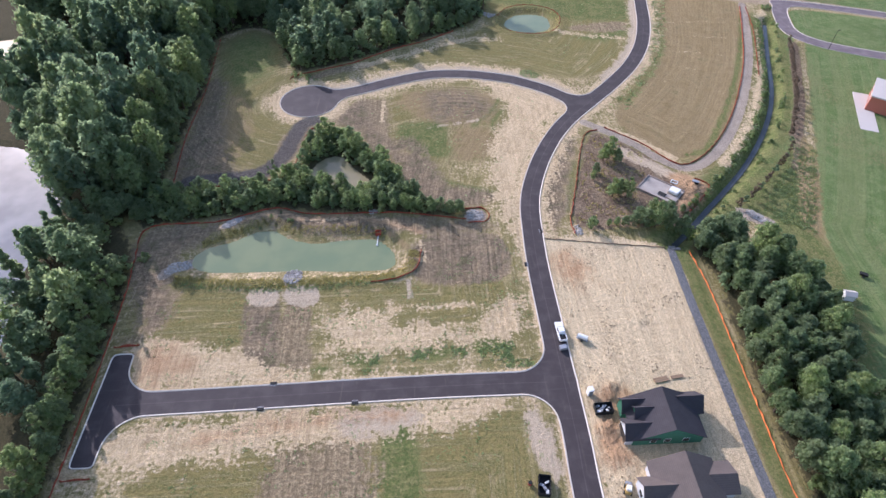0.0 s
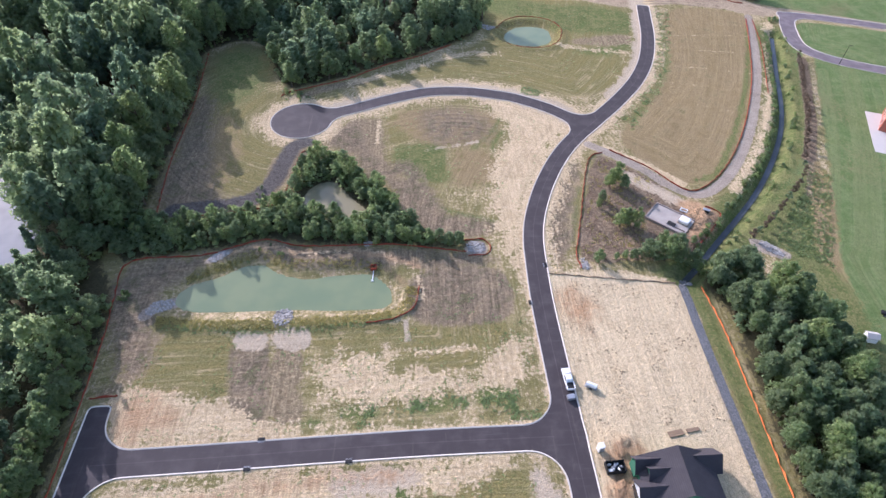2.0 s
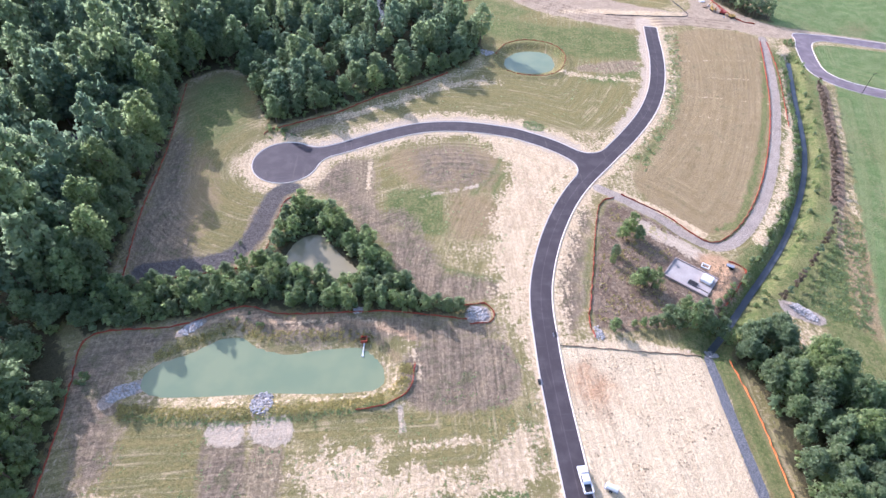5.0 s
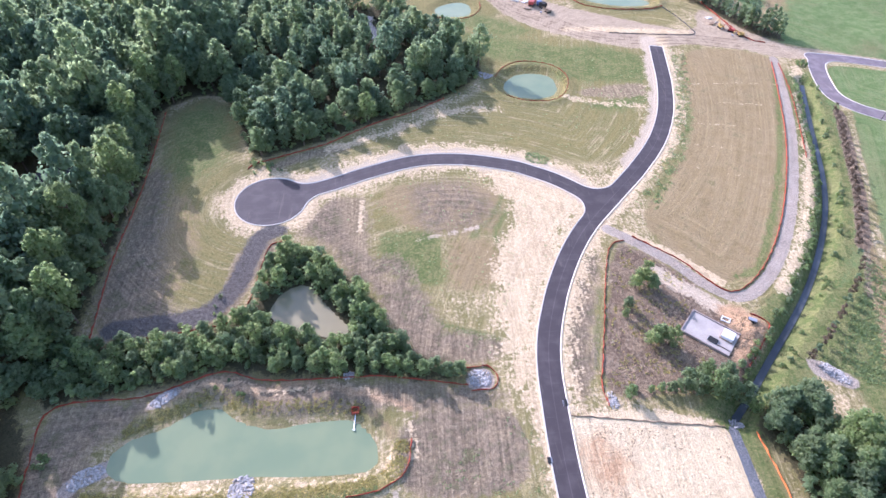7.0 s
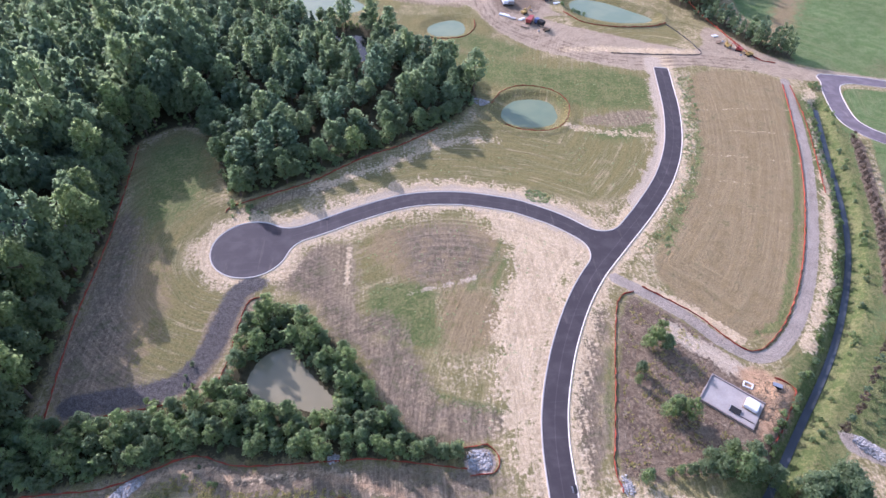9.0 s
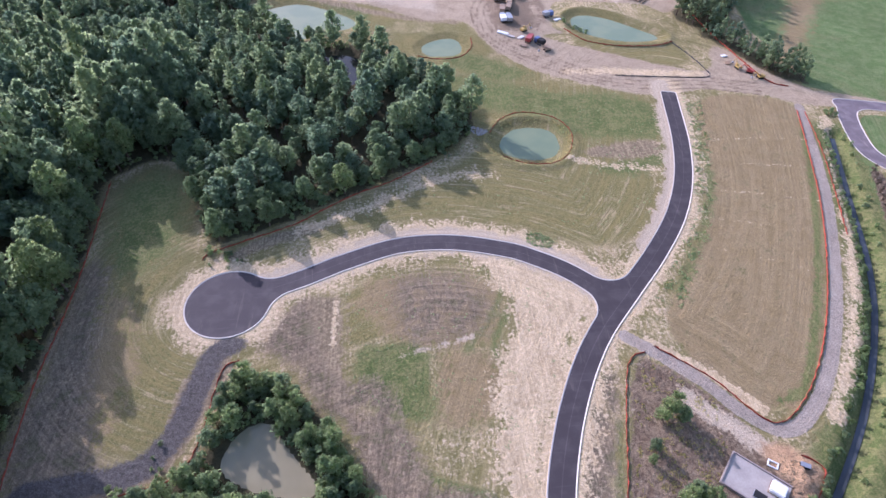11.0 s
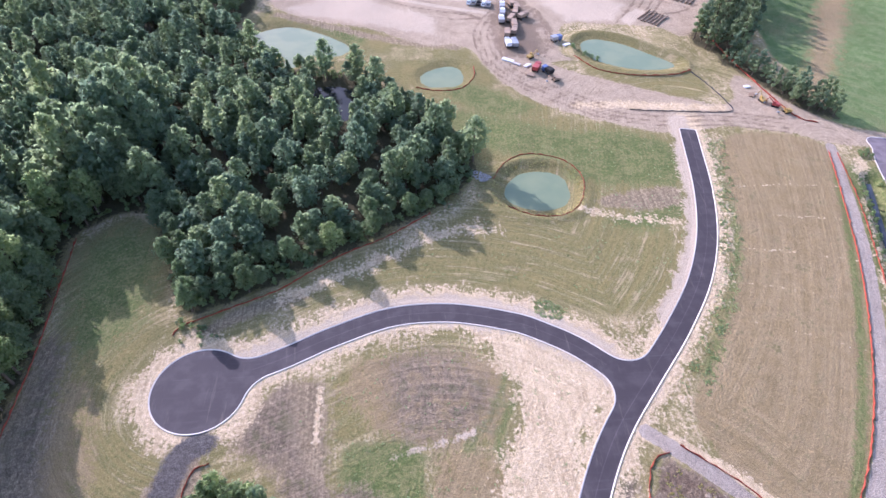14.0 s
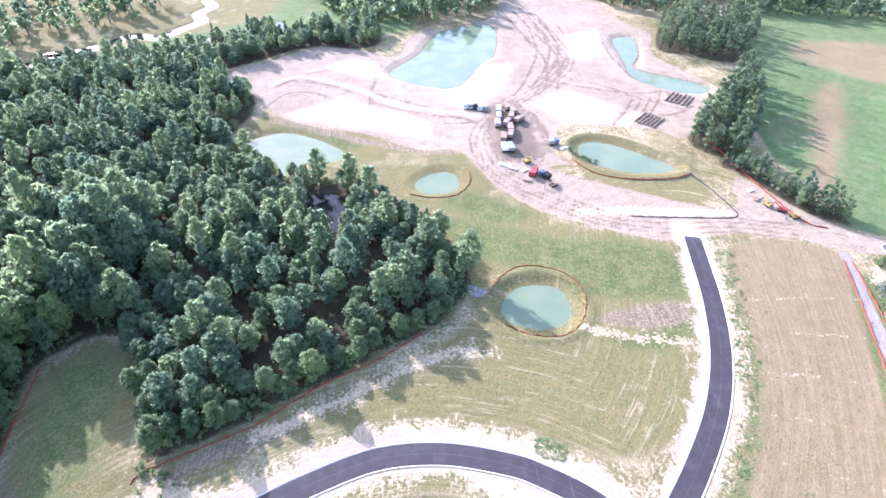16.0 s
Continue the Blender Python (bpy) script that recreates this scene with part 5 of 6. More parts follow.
rim = np.concatenate([scatter(spline([(-10, 512), (30, 505), (60, 512), (95, 545), (90, 600), (-40, 600)], True), 8.5, 13), scatter(spline([(255, 520), (300, 500), (420, 480), (500, 560), (260, 620)], True), 9.0, 14), scatter(spline([(-217.9, 469.7), (-202.9, 475.4), (-178.5, 489.7), (-154.8, 503.5), (-139.0, 516.7), (-133.7, 540.7), (-137.7, 561.5), (-269.5, 569.0), (-330, 470)], True), 13.0, 15), scatter(spline([(150, 560), (180, 520), (250, 540), (240, 620), (150, 620)], True), 9.0, 16)])
joined_forest("far_woods", rim, "distant woods beyond the marsh and fields", [(13, 9.5), (15, 10.5)], 70, 5, 2.6, 23, M_LEAF, 0.2)

# undergrowth that fills the edges of the woods
low_edge = np.concatenate([scatter(FOREST, 3.6, 17, holes, lambda Q: (-signed(Q, FOREST, 12.0) < 5.0) & (Q[:, 0] > -62 - 0.42 * Q[:, 1]) & (Q[:, 1] > 28) & (Q[:, 1] < 340) & (Q[:, 0] > -120)), scatter(WOODS_E, 3.2, 18, (), lambda Q: -signed(Q, WOODS_E, 12.0) < 6.0), scatter(TRIANGLE, 3.2, 19, [(PONDS["pond_b"], 1.2)])])
joined_forest("undergrowth", low_edge, "low leafy undergrowth along the edge of woods", [(4.0, 4.0), (3.0, 3.4), (2.4, 3.0)], 85, 4, 0.75, 24, M_LEAF_LIGHT, 0.02)

# ---- bushes, young trees, weeds ----
red_trees = [build_tree(60 + n, "young_tree", 4.2, 2.6, 220, 5, 0.42, M_LEAF_RED, "young dark red leaved tree in a mulched row", "tree", 0.25, 0.0) for n in range(2)]
row = spline([(166, 230.5), (158.3, 211.2), (149.2, 190), (141, 174.3), (134, 162.6), (129.3, 152.9), (120.2, 143.4), (112.1, 135.6), (103.8, 128.3), (98.1, 124.7)], False, 0.5)
gap = np.concatenate([[0], np.cumsum(np.linalg.norm(np.diff(row, axis=0), axis=1))])
green_row = [build_tree(66, "young_tree", 3.2, 2.4, 200, 5, 0.42, M_LEAF, "young green tree in a planted row", "tree", 0.2, 0.1)]
for n, d in enumerate(np.arange(1.0, gap[-1] - 1, 3.6)):
    x, y = np.interp(d, gap, row[:, 0]), np.interp(d, gap, row[:, 1])
    red = y > 160 or n % 3 != 1
    plant(red_trees[n % 2] if red else green_row[0], x, y, rng.uniform(0.75, 1.1), rng.uniform(0, 6.28), "young trees in the planted row")
for x, y, s in ((65.8, 151.6, 1.2), (68.2, 150.2, 0.95), (63.6, 150.2, 0.9), (64.2, 133.4, 1.25), (62, 132.2, 1.0), (66.2, 131.6, 1.05), (59.5, 143.8, 0.75), (58, 141, 0.5), (68, 119, 1.2), (71, 118, 1.45), (74.5, 117.5, 1.5), (75.5, 121, 1.3), (78.5, 116.5, 1.3), (70.5, 121.5, 1.15), (60, 119.6, 0.5), (57.5, 119.4, 0.45), (54, 120, 0.4), (52, 118.5, 0.7), (62.5, 119.5, 0.7), (65, 119.5, 0.75), (67, 121.5, 0.9), (84, 114, 1.2), (80, 114, 0.8), (81.5, 124.5, 0.55)):
    plant(small[int(rng.integers(4))], x, y, s * rng.uniform(0.9, 1.1), rng.uniform(0, 6.28), "trees of the scrub lot")
bushes = [build_tree(80 + n, "bush", 2.4, 2.6, 170, 5, 0.42, (M_LEAF, M_LEAF_LIGHT, M_LEAF_LIGHT)[n], "low leafy bush on a grassy bank", "bush", 0.05, 0.35) for n in range(3)]
bank = DITCH[8:]
for n in range(150):
    k = int(rng.integers(len(bank)))
    t = bank[min(k + 1, len(bank) - 1)] - bank[max(k - 1, 0)]
    nx_, ny_ = -t[1] / np.linalg.norm(t), t[0] / np.linalg.norm(t)
    o = rng.uniform(2.2, 4.6) if rng.random() < 0.72 else rng.uniform(-4.0, -2.4)
    plant(bushes[int(rng.integers(3))], bank[k][0] + nx_ * o, bank[k][1] + ny_ * o, rng.uniform(0.35, 0.95), rng.uniform(0, 6.28), "bushes along the ditch")
for cx, cy, sp, cnt in ((-74.5, 112.5, 2.5, 7), (-38, 126, 5, 5), (-50, 146, 5, 6), (-46, 150, 4, 4), (-40, 206, 3, 6), (-46, 209, 3, 6), (172, 264, 4, 8), (96, 338, 4, 10), (88, 342, 2.5, 6), (-12, 241, 6, 6), (20, 252, 5, 5)):
    for _ in range(cnt):
        plant(bushes[int(rng.integers(3))], cx + rng.normal() * sp * 0.5, cy + rng.normal() * sp * 0.5, rng.uniform(0.4, 0.9), rng.uniform(0, 6.28), "scattered bushes")


def weeds(name, places, size, material, seed, label):
    """Low weed clumps, each a few upright leaves."""
    r = np.random.default_rng(seed)
    V, F = [], []
    for x, y in places:
        z = ground_at(x, y)
        s = size * r.uniform(0.5, 1.5)
        for _ in range(6):
            a, o = r.uniform(0, 6.28), r.uniform(-s, s, 2)
            c, d, h, w = math.cos(a), math.sin(a), s * r.uniform(0.15, 0.45), s * r.uniform(0.3, 0.6)
            b = len(V)
            q = (x + o[0], y + o[1])
            V += [(q[0] - c * w, q[1] - d * w, z + 0.03), (q[0] - d * w * 0.6, q[1] + c * w * 0.6, z + h), (q[0] + c * w, q[1] + d * w, z + h * 0.5), (q[0] + d * w * 0.6, q[1] - c * w * 0.6, z + 0.03)]
            F.append((b, b + 1, b + 2, b + 3))
    ob = mesh_object(name, V, F, material)
    tint_mesh(ob.data, 0.5)
    return tagged(ob, label, "weeds", "", "stuff")


def patchy(loop, count, seed, holes=(), freq=0.12, level=0.05):
    r = np.random.default_rng(seed)
    lo, hi = loop.min(0), loop.max(0)
    Q = lo + (hi - lo) * r.random((count * 6, 2))
    Q = Q[inside(Q, loop)]
    for line, m in holes:
        Q = Q[line_distance(Q, line) > m]
    keep = [noise.noise((x * freq, y * freq, seed)) > level for x, y in Q]
    return Q[np.array(keep)][:count]


NORTH_PLOT = np.array([(-66, 72.5), (29, 72.5), (29.5, 110), (24, 116), (0, 100), (-66, 104)], float)
SOUTH_PLOT = np.array([(-66, 63), (26, 63.5), (29, 56), (29, 30), (-66, 30)], float)
LOOP = np.array([(-20, 190), (20, 203), (50, 188), (38, 150), (30, 122), (20, 130), (-4, 160)], float)
UPPER = np.array([(-15, 214), (30, 222), (80, 207), (100, 240), (108, 275), (60, 300), (40, 300), (36, 270), (20, 246)], float)
ROADSIDE = np.array([(74, 184), (92, 206), (106, 232), (114, 258), (120, 280), (126, 276), (120, 255), (112, 230), (98, 204), (80, 180)], float)
weeds("weeds", np.concatenate([patchy(NORTH_PLOT, 500, 2), patchy(SOUTH_PLOT, 380, 3), patchy(LOOP, 200, 4, [(SIDE, 5)]), patchy(UPPER, 300, 5, [(SIDE, 5), (MAIN, 5)])]), 0.28, M_LEAF_LIGHT, 31, "sparse low weeds on dry plots")
weeds("weeds", np.concatenate([patchy(ROADSIDE, 700, 6, (), 0.3, 0.0), patchy(np.array([(-14, 72), (29, 73), (30, 78), (26, 80), (-10, 78)], float), 230, 7, (), 0.2, 0.12), patchy(np.array([(43, 207), (50, 204.5), (53, 208), (45, 212)], float), 90, 9, (), 0.2, -0.3)]), 0.5, M_LEAF_LIGHT, 32, "green roadside weeds in clumps")
SCRUB = np.array([(62, 163), (67, 164), (78, 154), (76, 143), (70, 135), (79, 126), (79, 121), (64, 119), (49, 121.5), (55, 143)], float)
weeds("scrub", patchy(SCRUB, 450, 8, (), 0.2, -0.15), 0.4, M_LEAF_YELLOW, 33, "dry brown and green scrub on rough ground")
weeds("scrub", np.concatenate([patchy(np.array([(134, 157), (127, 146), (112, 132), (106, 122), (118, 113), (124, 124), (138, 152)], float), 800, 10, (), 0.3, -0.3)]), 0.5, M_LEAF_LIGHT, 34, "rough green and yellow scrub beside the lawn")



def along(line, half, count, seed):
    r = np.random.default_rng(seed)
    t = np.gradient(line, axis=0)
    n = np.column_stack([-t[:, 1], t[:, 0]]) / np.linalg.norm(t, axis=1)[:, None]
    k = r.integers(0, len(line), count)
    return line[k] + n[k] * r.uniform(-half, half, count)[:, None] + r.uniform(-0.6, 0.6, (count, 2))


weeds("bank_grass", np.concatenate([along(spline([(-64, 103.6), (-47, 101.8), (-26, 101.5), (-6, 103.2), (-0.8, 107.5), (-0.5, 111)]), 1.5, 1500, 41), along(spline([(-60, 118), (-52, 122), (-46, 125.3), (-40.5, 125.6), (-33, 121.8), (-18, 121.5), (-9, 120)]), 1.2, 600, 42), along(PONDS["pond_c"].mean(0) + (PONDS["pond_c"] - PONDS["pond_c"].mean(0)) * 1.38, 0.7, 220, 43)]), 0.33, M_LEAF_YELLOW, 35, "yellowing tall grass on the pond banks")
weeds("bank_grass", along(spline([(-62, 102.2), (-47, 99.8), (-26, 99.6), (-6, 101.5)]), 0.6, 350, 44), 0.33, M_LEAF_LIGHT, 36, "green grass at the foot of the pond bank")
M_CLOD = simple("dry_clods", (0.27, 0.205, 0.125), 0.95, 0.05)


def clods(places, seed, label):
    r = np.random.default_rng(seed)
    V, F = [], []
    for x, y in places:
        s = r.uniform(0.06, 0.22)
        CV, CF = core_arrays(r, [(x, y, ground_at(x, y) + s * 0.2, s)], 1.0)
        b = len(V)
        V += [v * (1, 1, 1) for v in CV]
        F += [tuple(i + b for i in f) for f in CF]
    tagged(mesh_object("clods", V, F, M_CLOD), label, "soil", "", "stuff")


LOT = np.array([(38, 66), (70, 66), (70.5, 108), (38, 113)], float)
clods(patchy(LOT, 420, 51, (), 0.16, 0.12), 61, "scattered dark soil clods and dead weeds on sand")
clods(np.concatenate([patchy(np.array([(38.5, 40), (44, 40), (46, 68), (38.5, 68)], float), 90, 52, (), 0.3, -0.3), patchy(np.array([(83, 128), (92, 130), (93, 137), (85, 141)], float), 260, 53, (), 0.3, -0.4)]), 62, "churned soil clods on heaps")

# ---- silt fences ----
post_mesh = None


def silt_fence(pts, label, high=0.95, step=4.0, closed=False, material=None):
    global post_mesh
    line = spline(pts, closed, 1.0)
    if closed:
        line = np.concatenate([line, line[:1]])
    fence = thing("silt_fence", label, "fence", None, "orange silt fences")
    V, F = [], []
    r = np.random.default_rng(int(abs(pts[0][0] * 7 + pts[0][1])))
    t = np.gradient(line, axis=0)
    n = np.column_stack([-t[:, 1], t[:, 0]]) / np.maximum(np.linalg.norm(t, axis=1), 1e-6)[:, None]
    for k, (x, y) in enumerate(line):
        z = ground_at(x, y)
        w = 0.10 * math.sin(k * 1.7) + r.uniform(-0.06, 0.06)
        h = high * 0.46 * r.uniform(0.6, 1.15)
        for o, dz in ((-0.05, -0.1), (-0.03 + w, h), (0.03 + w, h), (0.10, -0.1)):
            V.append((x + n[k][0] * o * 1.5, y + n[k][1] * o * 1.5, z + dz))
    for k in range(len(line) - 1):
        a, b = 4 * k, 4 * k + 4
        F += [(a, b, b + 1, a + 1), (a + 1, b + 1, b + 2, a + 2), (a + 2, b + 2, b + 3, a + 3)]
    mesh_object("fabric", V, F, material or M_FENCE, fence)
    if post_mesh is None:
        bm = bmesh.new()
        rod(bm, (0, 0, -0.2), (0, 0, 0.9), 0.04, 0.035, 6)
        post_mesh = bpy.data.meshes.new("post")
        bm.to_mesh(post_mesh)
        bm.free()
        post_mesh.materials.append(M_POST)
    for x, y in line[:: int(step)]:
        p = new("post", post_mesh)
        p.parent = fence
        p.location = (x + 0.08, y, ground_at(x, y))
    return fence


FENCE = "sagging orange silt fence on thin wooden posts"
silt_fence([(-74.2, 30), (-74.2, 48.4), (-74.6, 70), (-76.2, 99.8), (-77.6, 112), (-77.4, 124.6), (-58.7, 126.2), (-49.4, 129.2), (-41, 131.6), (-31.4, 128.6), (-12, 128), (-2.6, 127.6), (15.6, 124)], FENCE, 1.0, 6)
silt_fence([(-75.5, 143), (-78.1, 169.7), (-78.2, 190.4), (-79, 212.3), (-81.5, 243)], FENCE, 1.0, 6)
silt_fence([(-63.2, 142.3), (-44.8, 145.2), (-39.8, 149.3), (-38, 156.9), (-36.1, 171.3), (-32.5, 173.7)], FENCE)
silt_fence([(-47, 207), (-45.7, 209.5), (-37.6, 213.2), (-23.1, 219.4), (-14.8, 225.3), (-5.2, 231.6), (6.6, 237.2), (20, 246)], FENCE)
silt_fence([(66, 168), (61, 165.4), (56, 152), (52.9, 141.4), (49, 129), (46.8, 122), (47, 116.5)], FENCE)
silt_fence([(68.8, 169.3), (79.8, 159.4), (88.4, 147.6), (98.2, 151.6), (110.3, 164.4), (123.7, 184.5), (138.6, 212.8), (149, 238), (160, 267)], FENCE, 1.0, 6)
silt_fence([(77.8, 108), (78.4, 94.3), (77.5, 77.9), (76.4, 59.5), (75.3, 39.3), (75, 10)], "bright orange safety fence on thin posts beside trees", 0.8, 5, False, M_ORANGE)
silt_fence([(-12, 100.4), (-5.4, 101.3), (-0.5, 104), (1.1, 107.2), (1.8, 112)], FENCE)
silt_fence([(41.1, 259.5), (46.4, 267.9), (54.6, 272.6), (65, 268.9), (69.6, 262.2), (69.9, 254.6), (65.9, 246.2), (59.5, 241.9), (51.6, 243), (44.3, 248.2)], FENCE, 0.7, 5)
silt_fence([(15, 128.5), (20.5, 128.8), (22.6, 126), (21.5, 123), (16, 122.6)], FENCE)
silt_fence([(151.5, 352), (152.5, 330), (156.7, 300), (159.7, 287.5), (165.6, 283.8)], FENCE, 1.2, 6)
silt_fence([(20, 316), (28, 313.5), (37, 314.5), (43, 322), (44, 330)], FENCE, 0.8, 5)
silt_fence([(87, 336), (94.3, 325), (107.9, 319.5), (123.6, 319), (132, 322)], FENCE, 0.9, 5)
silt_fence([(91, 139.5), (94.5, 136), (88, 128.2), (84, 124.5)], FENCE)
silt_fence([(162.5, 266), (156, 243), (146, 216), (141, 203)], FENCE, 0.8, 6)
silt_fence([(-67.5, 83.2), (-73.5, 82.8)], FENCE, 1.1, 2)
silt_fence([(-67.5, 50.6), (-73.5, 50.4)], FENCE, 1.1, 2)
silt_fence([(37.7, 114.8), (50, 113), (60, 111.4), (71.5, 109.7)], "low grey silt fence along a graded lot", 0.7, 4, False, M_POST)
M_TUBE = simple("black_fabric", (0.045, 0.045, 0.05), 0.8, 0.2)
silt_fence([(98.3, 296.1), (116, 294), (135.5, 292.5), (137.2, 299.2), (135, 312), (132, 321)], "long black silt fence across graded land", 0.7, 6, False, M_TUBE)

# ---- stones ----
M_STONE = Mat("grey_stone", 0.9, 0.2)
M_STONE.color(M_STONE.mix(M_STONE.random(True), (0.27, 0.255, 0.235), (0.47, 0.44, 0.40)))
M_STONE = M_STONE.m


def riprap(cx, cy, lx, ly, turn, count, seed):
    r = np.random.default_rng(seed)
    V, F = [], []
    for _ in range(count):
        u, v = r.uniform(-1, 1, 2)
        if u * u + v * v > 1.15:
            continue
        x = cx + u * lx * math.cos(turn) - v * ly * math.sin(turn)
        y = cy + u * lx * math.sin(turn) + v * ly * math.cos(turn)
        s = r.uniform(0.14, 0.36)
        CV, CF = core_arrays(r, [(x, y, ground_at(x, y) + s * 0.25, s)], 1.0)
        b = len(V)
        V += CV
        F += [tuple(i + b for i in f) for f in CF]
    tagged(mesh_object("riprap", V, F, M_STONE), "loose pile of grey angular riprap stones", "stones", "", "stuff")


riprap(-33.2, 103.8, 2.4, 3.0, 0, 320, 1)
riprap(-53.5, 125.4, 3.0, 1.5, 0.7, 220, 2)
riprap(-65, 108.5, 3.6, 1.8, 0.65, 260, 3)
riprap(18.4, 125.6, 2.6, 2.2, 0, 220, 4)
riprap(-12.2, 128.6, 1.3, 1.0, 0, 70, 5)
riprap(37.5, 262, 3.5, 2.0, -0.7, 200, 6)
riprap(103.5, 121, 3.6, 1.5, -0.9, 240, 7)
riprap(48.2, 117.8, 1.2, 2.2, 0, 90, 8)
riprap(75, 110.8, 1.6, 1.4, 0, 90, 9)

# ---- houses ----


def shingle_material(name, dark, light):
    k = Mat(name, 0.85, 0.25)
    w = k.t.nodes.new("ShaderNodeTexWave")
    w.bands_direction, w.inputs["Scale"].default_value, w.inputs["Distortion"].default_value = "Z", 1.6, 0.6
    k.t.links.new(k.pos, w.inputs["Vector"])
    n, g = k.noise(0.5, 4), k.noise(4.0, 4)
    c = k.mix(n, dark, light)
    k.color(k.mul(c, k.math("ADD", 0.75, k.math("ADD", k.math("MULTIPLY", g, 0.35), k.math("MULTIPLY", w.outputs["Fac"], 0.12)))))
    return k.bump(w.outputs["Fac"], 0.4, 0.03).m


M_ROOF = shingle_material("dark_shingles", (0.042, 0.038, 0.042), (0.066, 0.060, 0.065))
M_ROOF_BROWN = shingle_material("brown_shingles", (0.085, 0.070, 0.064), (0.135, 0.112, 0.100))
M_SHEATH = simple("green_sheathing", (0.055, 0.17, 0.105), 0.8, 0.2, 0, 0.9, 0.25)
M_WALL = simple("pale_siding", (0.52, 0.53, 0.55), 0.7, 0.3, 0, 1.2, 0.1)
M_GLASS = simple("dark_window_glass", (0.02, 0.025, 0.03), 0.08, 0.6, 0, 1, 0.1, 0)
M_TRIM = simple("white_trim", (0.75, 0.75, 0.73), 0.6)
M_METAL = simple("grey_metal", (0.38, 0.39, 0.41), 0.45, 0.5, 0.6)
M_BLACK = simple("black_rubber", (0.02, 0.02, 0.02), 0.8)


def prism(bm, x0, x1, y0, y1, z0, z1, axis, rake=0.0):
    """A gable solid with its ridge along axis."""
    if axis == "y":
        c = (x0 + x1) / 2
        v = [(x0, y0, z0), (x1, y0, z0), (c, y0 + rake, z1), (x0, y1, z0), (x1, y1, z0), (c, y1 - rake, z1)]
    else:
        c = (y0 + y1) / 2
        v = [(x0, y1, z0), (x0, y0, z0), (x0 + rake, c, z1), (x1, y1, z0), (x1, y0, z0), (x1 - rake, c, z1)]
    w = [bm.verts.new(p) for p in v]
    for f in ((0, 1, 2), (5, 4, 3), (0, 3, 4, 1), (1, 4, 5, 2), (2, 5, 3, 0)):
        bm.faces.new([w[i] for i in f])
    return bm


def slopes(bm, x0, x1, y0, y1, z0, z1, axis, thick=0.16):
    """Two roof slabs meeting at the ridge."""
    if axis == "y":
        c = (x0 + x1) / 2
        sides = [((x0, y0, z0), (c, y0, z1), (c, y1, z1), (x0, y1, z0)), ((c, y0, z1), (x1, y0, z0), (x1, y1, z0), (c, y1, z1))]
    else:
        c = (y0 + y1) / 2
        sides = [((x0, y0, z0), (x1, y0, z0), (x1, c, z1), (x0, c, z1)), ((x0, c, z1), (x1, c, z1), (x1, y1, z0), (x0, y1, z0))]
    for q in sides:
        lo = [bm.verts.new(p) for p in q]
        hi = [bm.verts.new((p[0], p[1], p[2] + thick)) for p in q]
        bm.faces.new(lo[::-1]), bm.faces.new(hi)
        for a in range(4):
            bm.faces.new((lo[a], lo[(a + 1) % 4], hi[(a + 1) % 4], hi[a]))
    return bm


def wing(house, x0, x1, y0, y1, eave, ridge, axis, wall, over=0.45, shingles=None):
    """A gabled wing: walls with gables, and its roof."""
    bm = bmesh.new()
    box(bm, x0, x1, y0, y1, -0.05, eave)
    prism(bm, x0, x1, y0, y1, eave, ridge - 0.05, axis)
    part("wall", bm, wall, house)
    bm = bmesh.new()
    slope = (ridge - eave) / ((x1 - x0) / 2 if axis == "y" else (y1 - y0) / 2)
    drop = over * slope
    if axis == "y":
        slopes(bm, x0 - over, x1 + over, y0 - over, y1 + over, eave - drop, ridge, axis)
    else:
        slopes(bm, x0 - over, x1 + over, y0 - over, y1 + over, eave - drop, ridge, axis)
    part("roof", bm, shingles or M_ROOF, house, "brown grey shingle roof" if shingles else "dark grey shingle roof")


def opening(house, name, x, y, z, w, h, face):
    bm, bm2 = bmesh.new(), bmesh.new()
    if face == "y":
        box(bm, x - w / 2 - 0.1, x + w / 2 + 0.1, y - 0.06, y + 0.02, z - 0.1, z + h + 0.1, 0.02)
        box(bm2, x - w / 2, x + w / 2, y - 0.075, y - 0.055, z, z + h)
    else:
        box(bm, x - 0.06, x + 0.02, y - w / 2 - 0.1, y + w / 2 + 0.1, z - 0.1, z + h + 0.1, 0.02)
        box(bm2, x - 0.075, x - 0.055, y - w / 2, y + w / 2, z, z + h)
    frame_ob = part(name, bm, M_TRIM, house)
    part("pane", bm2, M_GLASS, frame_ob)


house = thing("house", "unfinished single storey house with dark shingle roof and green sheathing", "house", pose(0, 0, -0.02))
wing(house, 45.2, 60.2, 52.0, 61.2, 3.0, 7.2, "y", M_SHEATH)
wing(house, 43.6, 50.4, 52.2, 56.6, 2.9, 5.2, "x", M_WALL)
wing(house, 44.4, 51.0, 58.4, 61.4, 3.2, 5.3, "x", M_SHEATH)
wing(house, 46.4, 51.5, 56.2, 59.0, 4.0, 5.9, "x", M_SHEATH)
wing(house, 54.5, 61.6, 57.6, 62.2, 3.0, 5.6, "x", M_SHEATH)
for x in (49.5, 52.5, 56.5):
    opening(house, "window", x, 52.0, 1.0, 1.2, 1.3, "y")
opening(house, "garage_door", 43.6, 54.4, 0.05, 4.2, 2.2, "x")
bm = bmesh.new()
rod(bm, (56.2, 59.4, 5.0), (56.2, 59.4, 6.3), 0.07)
part("vent_pipe", bm, M_BLACK, house)
house = thing("house", "new single storey house with grey brown shingle roof", "house", pose(0, -1.8, -0.02))
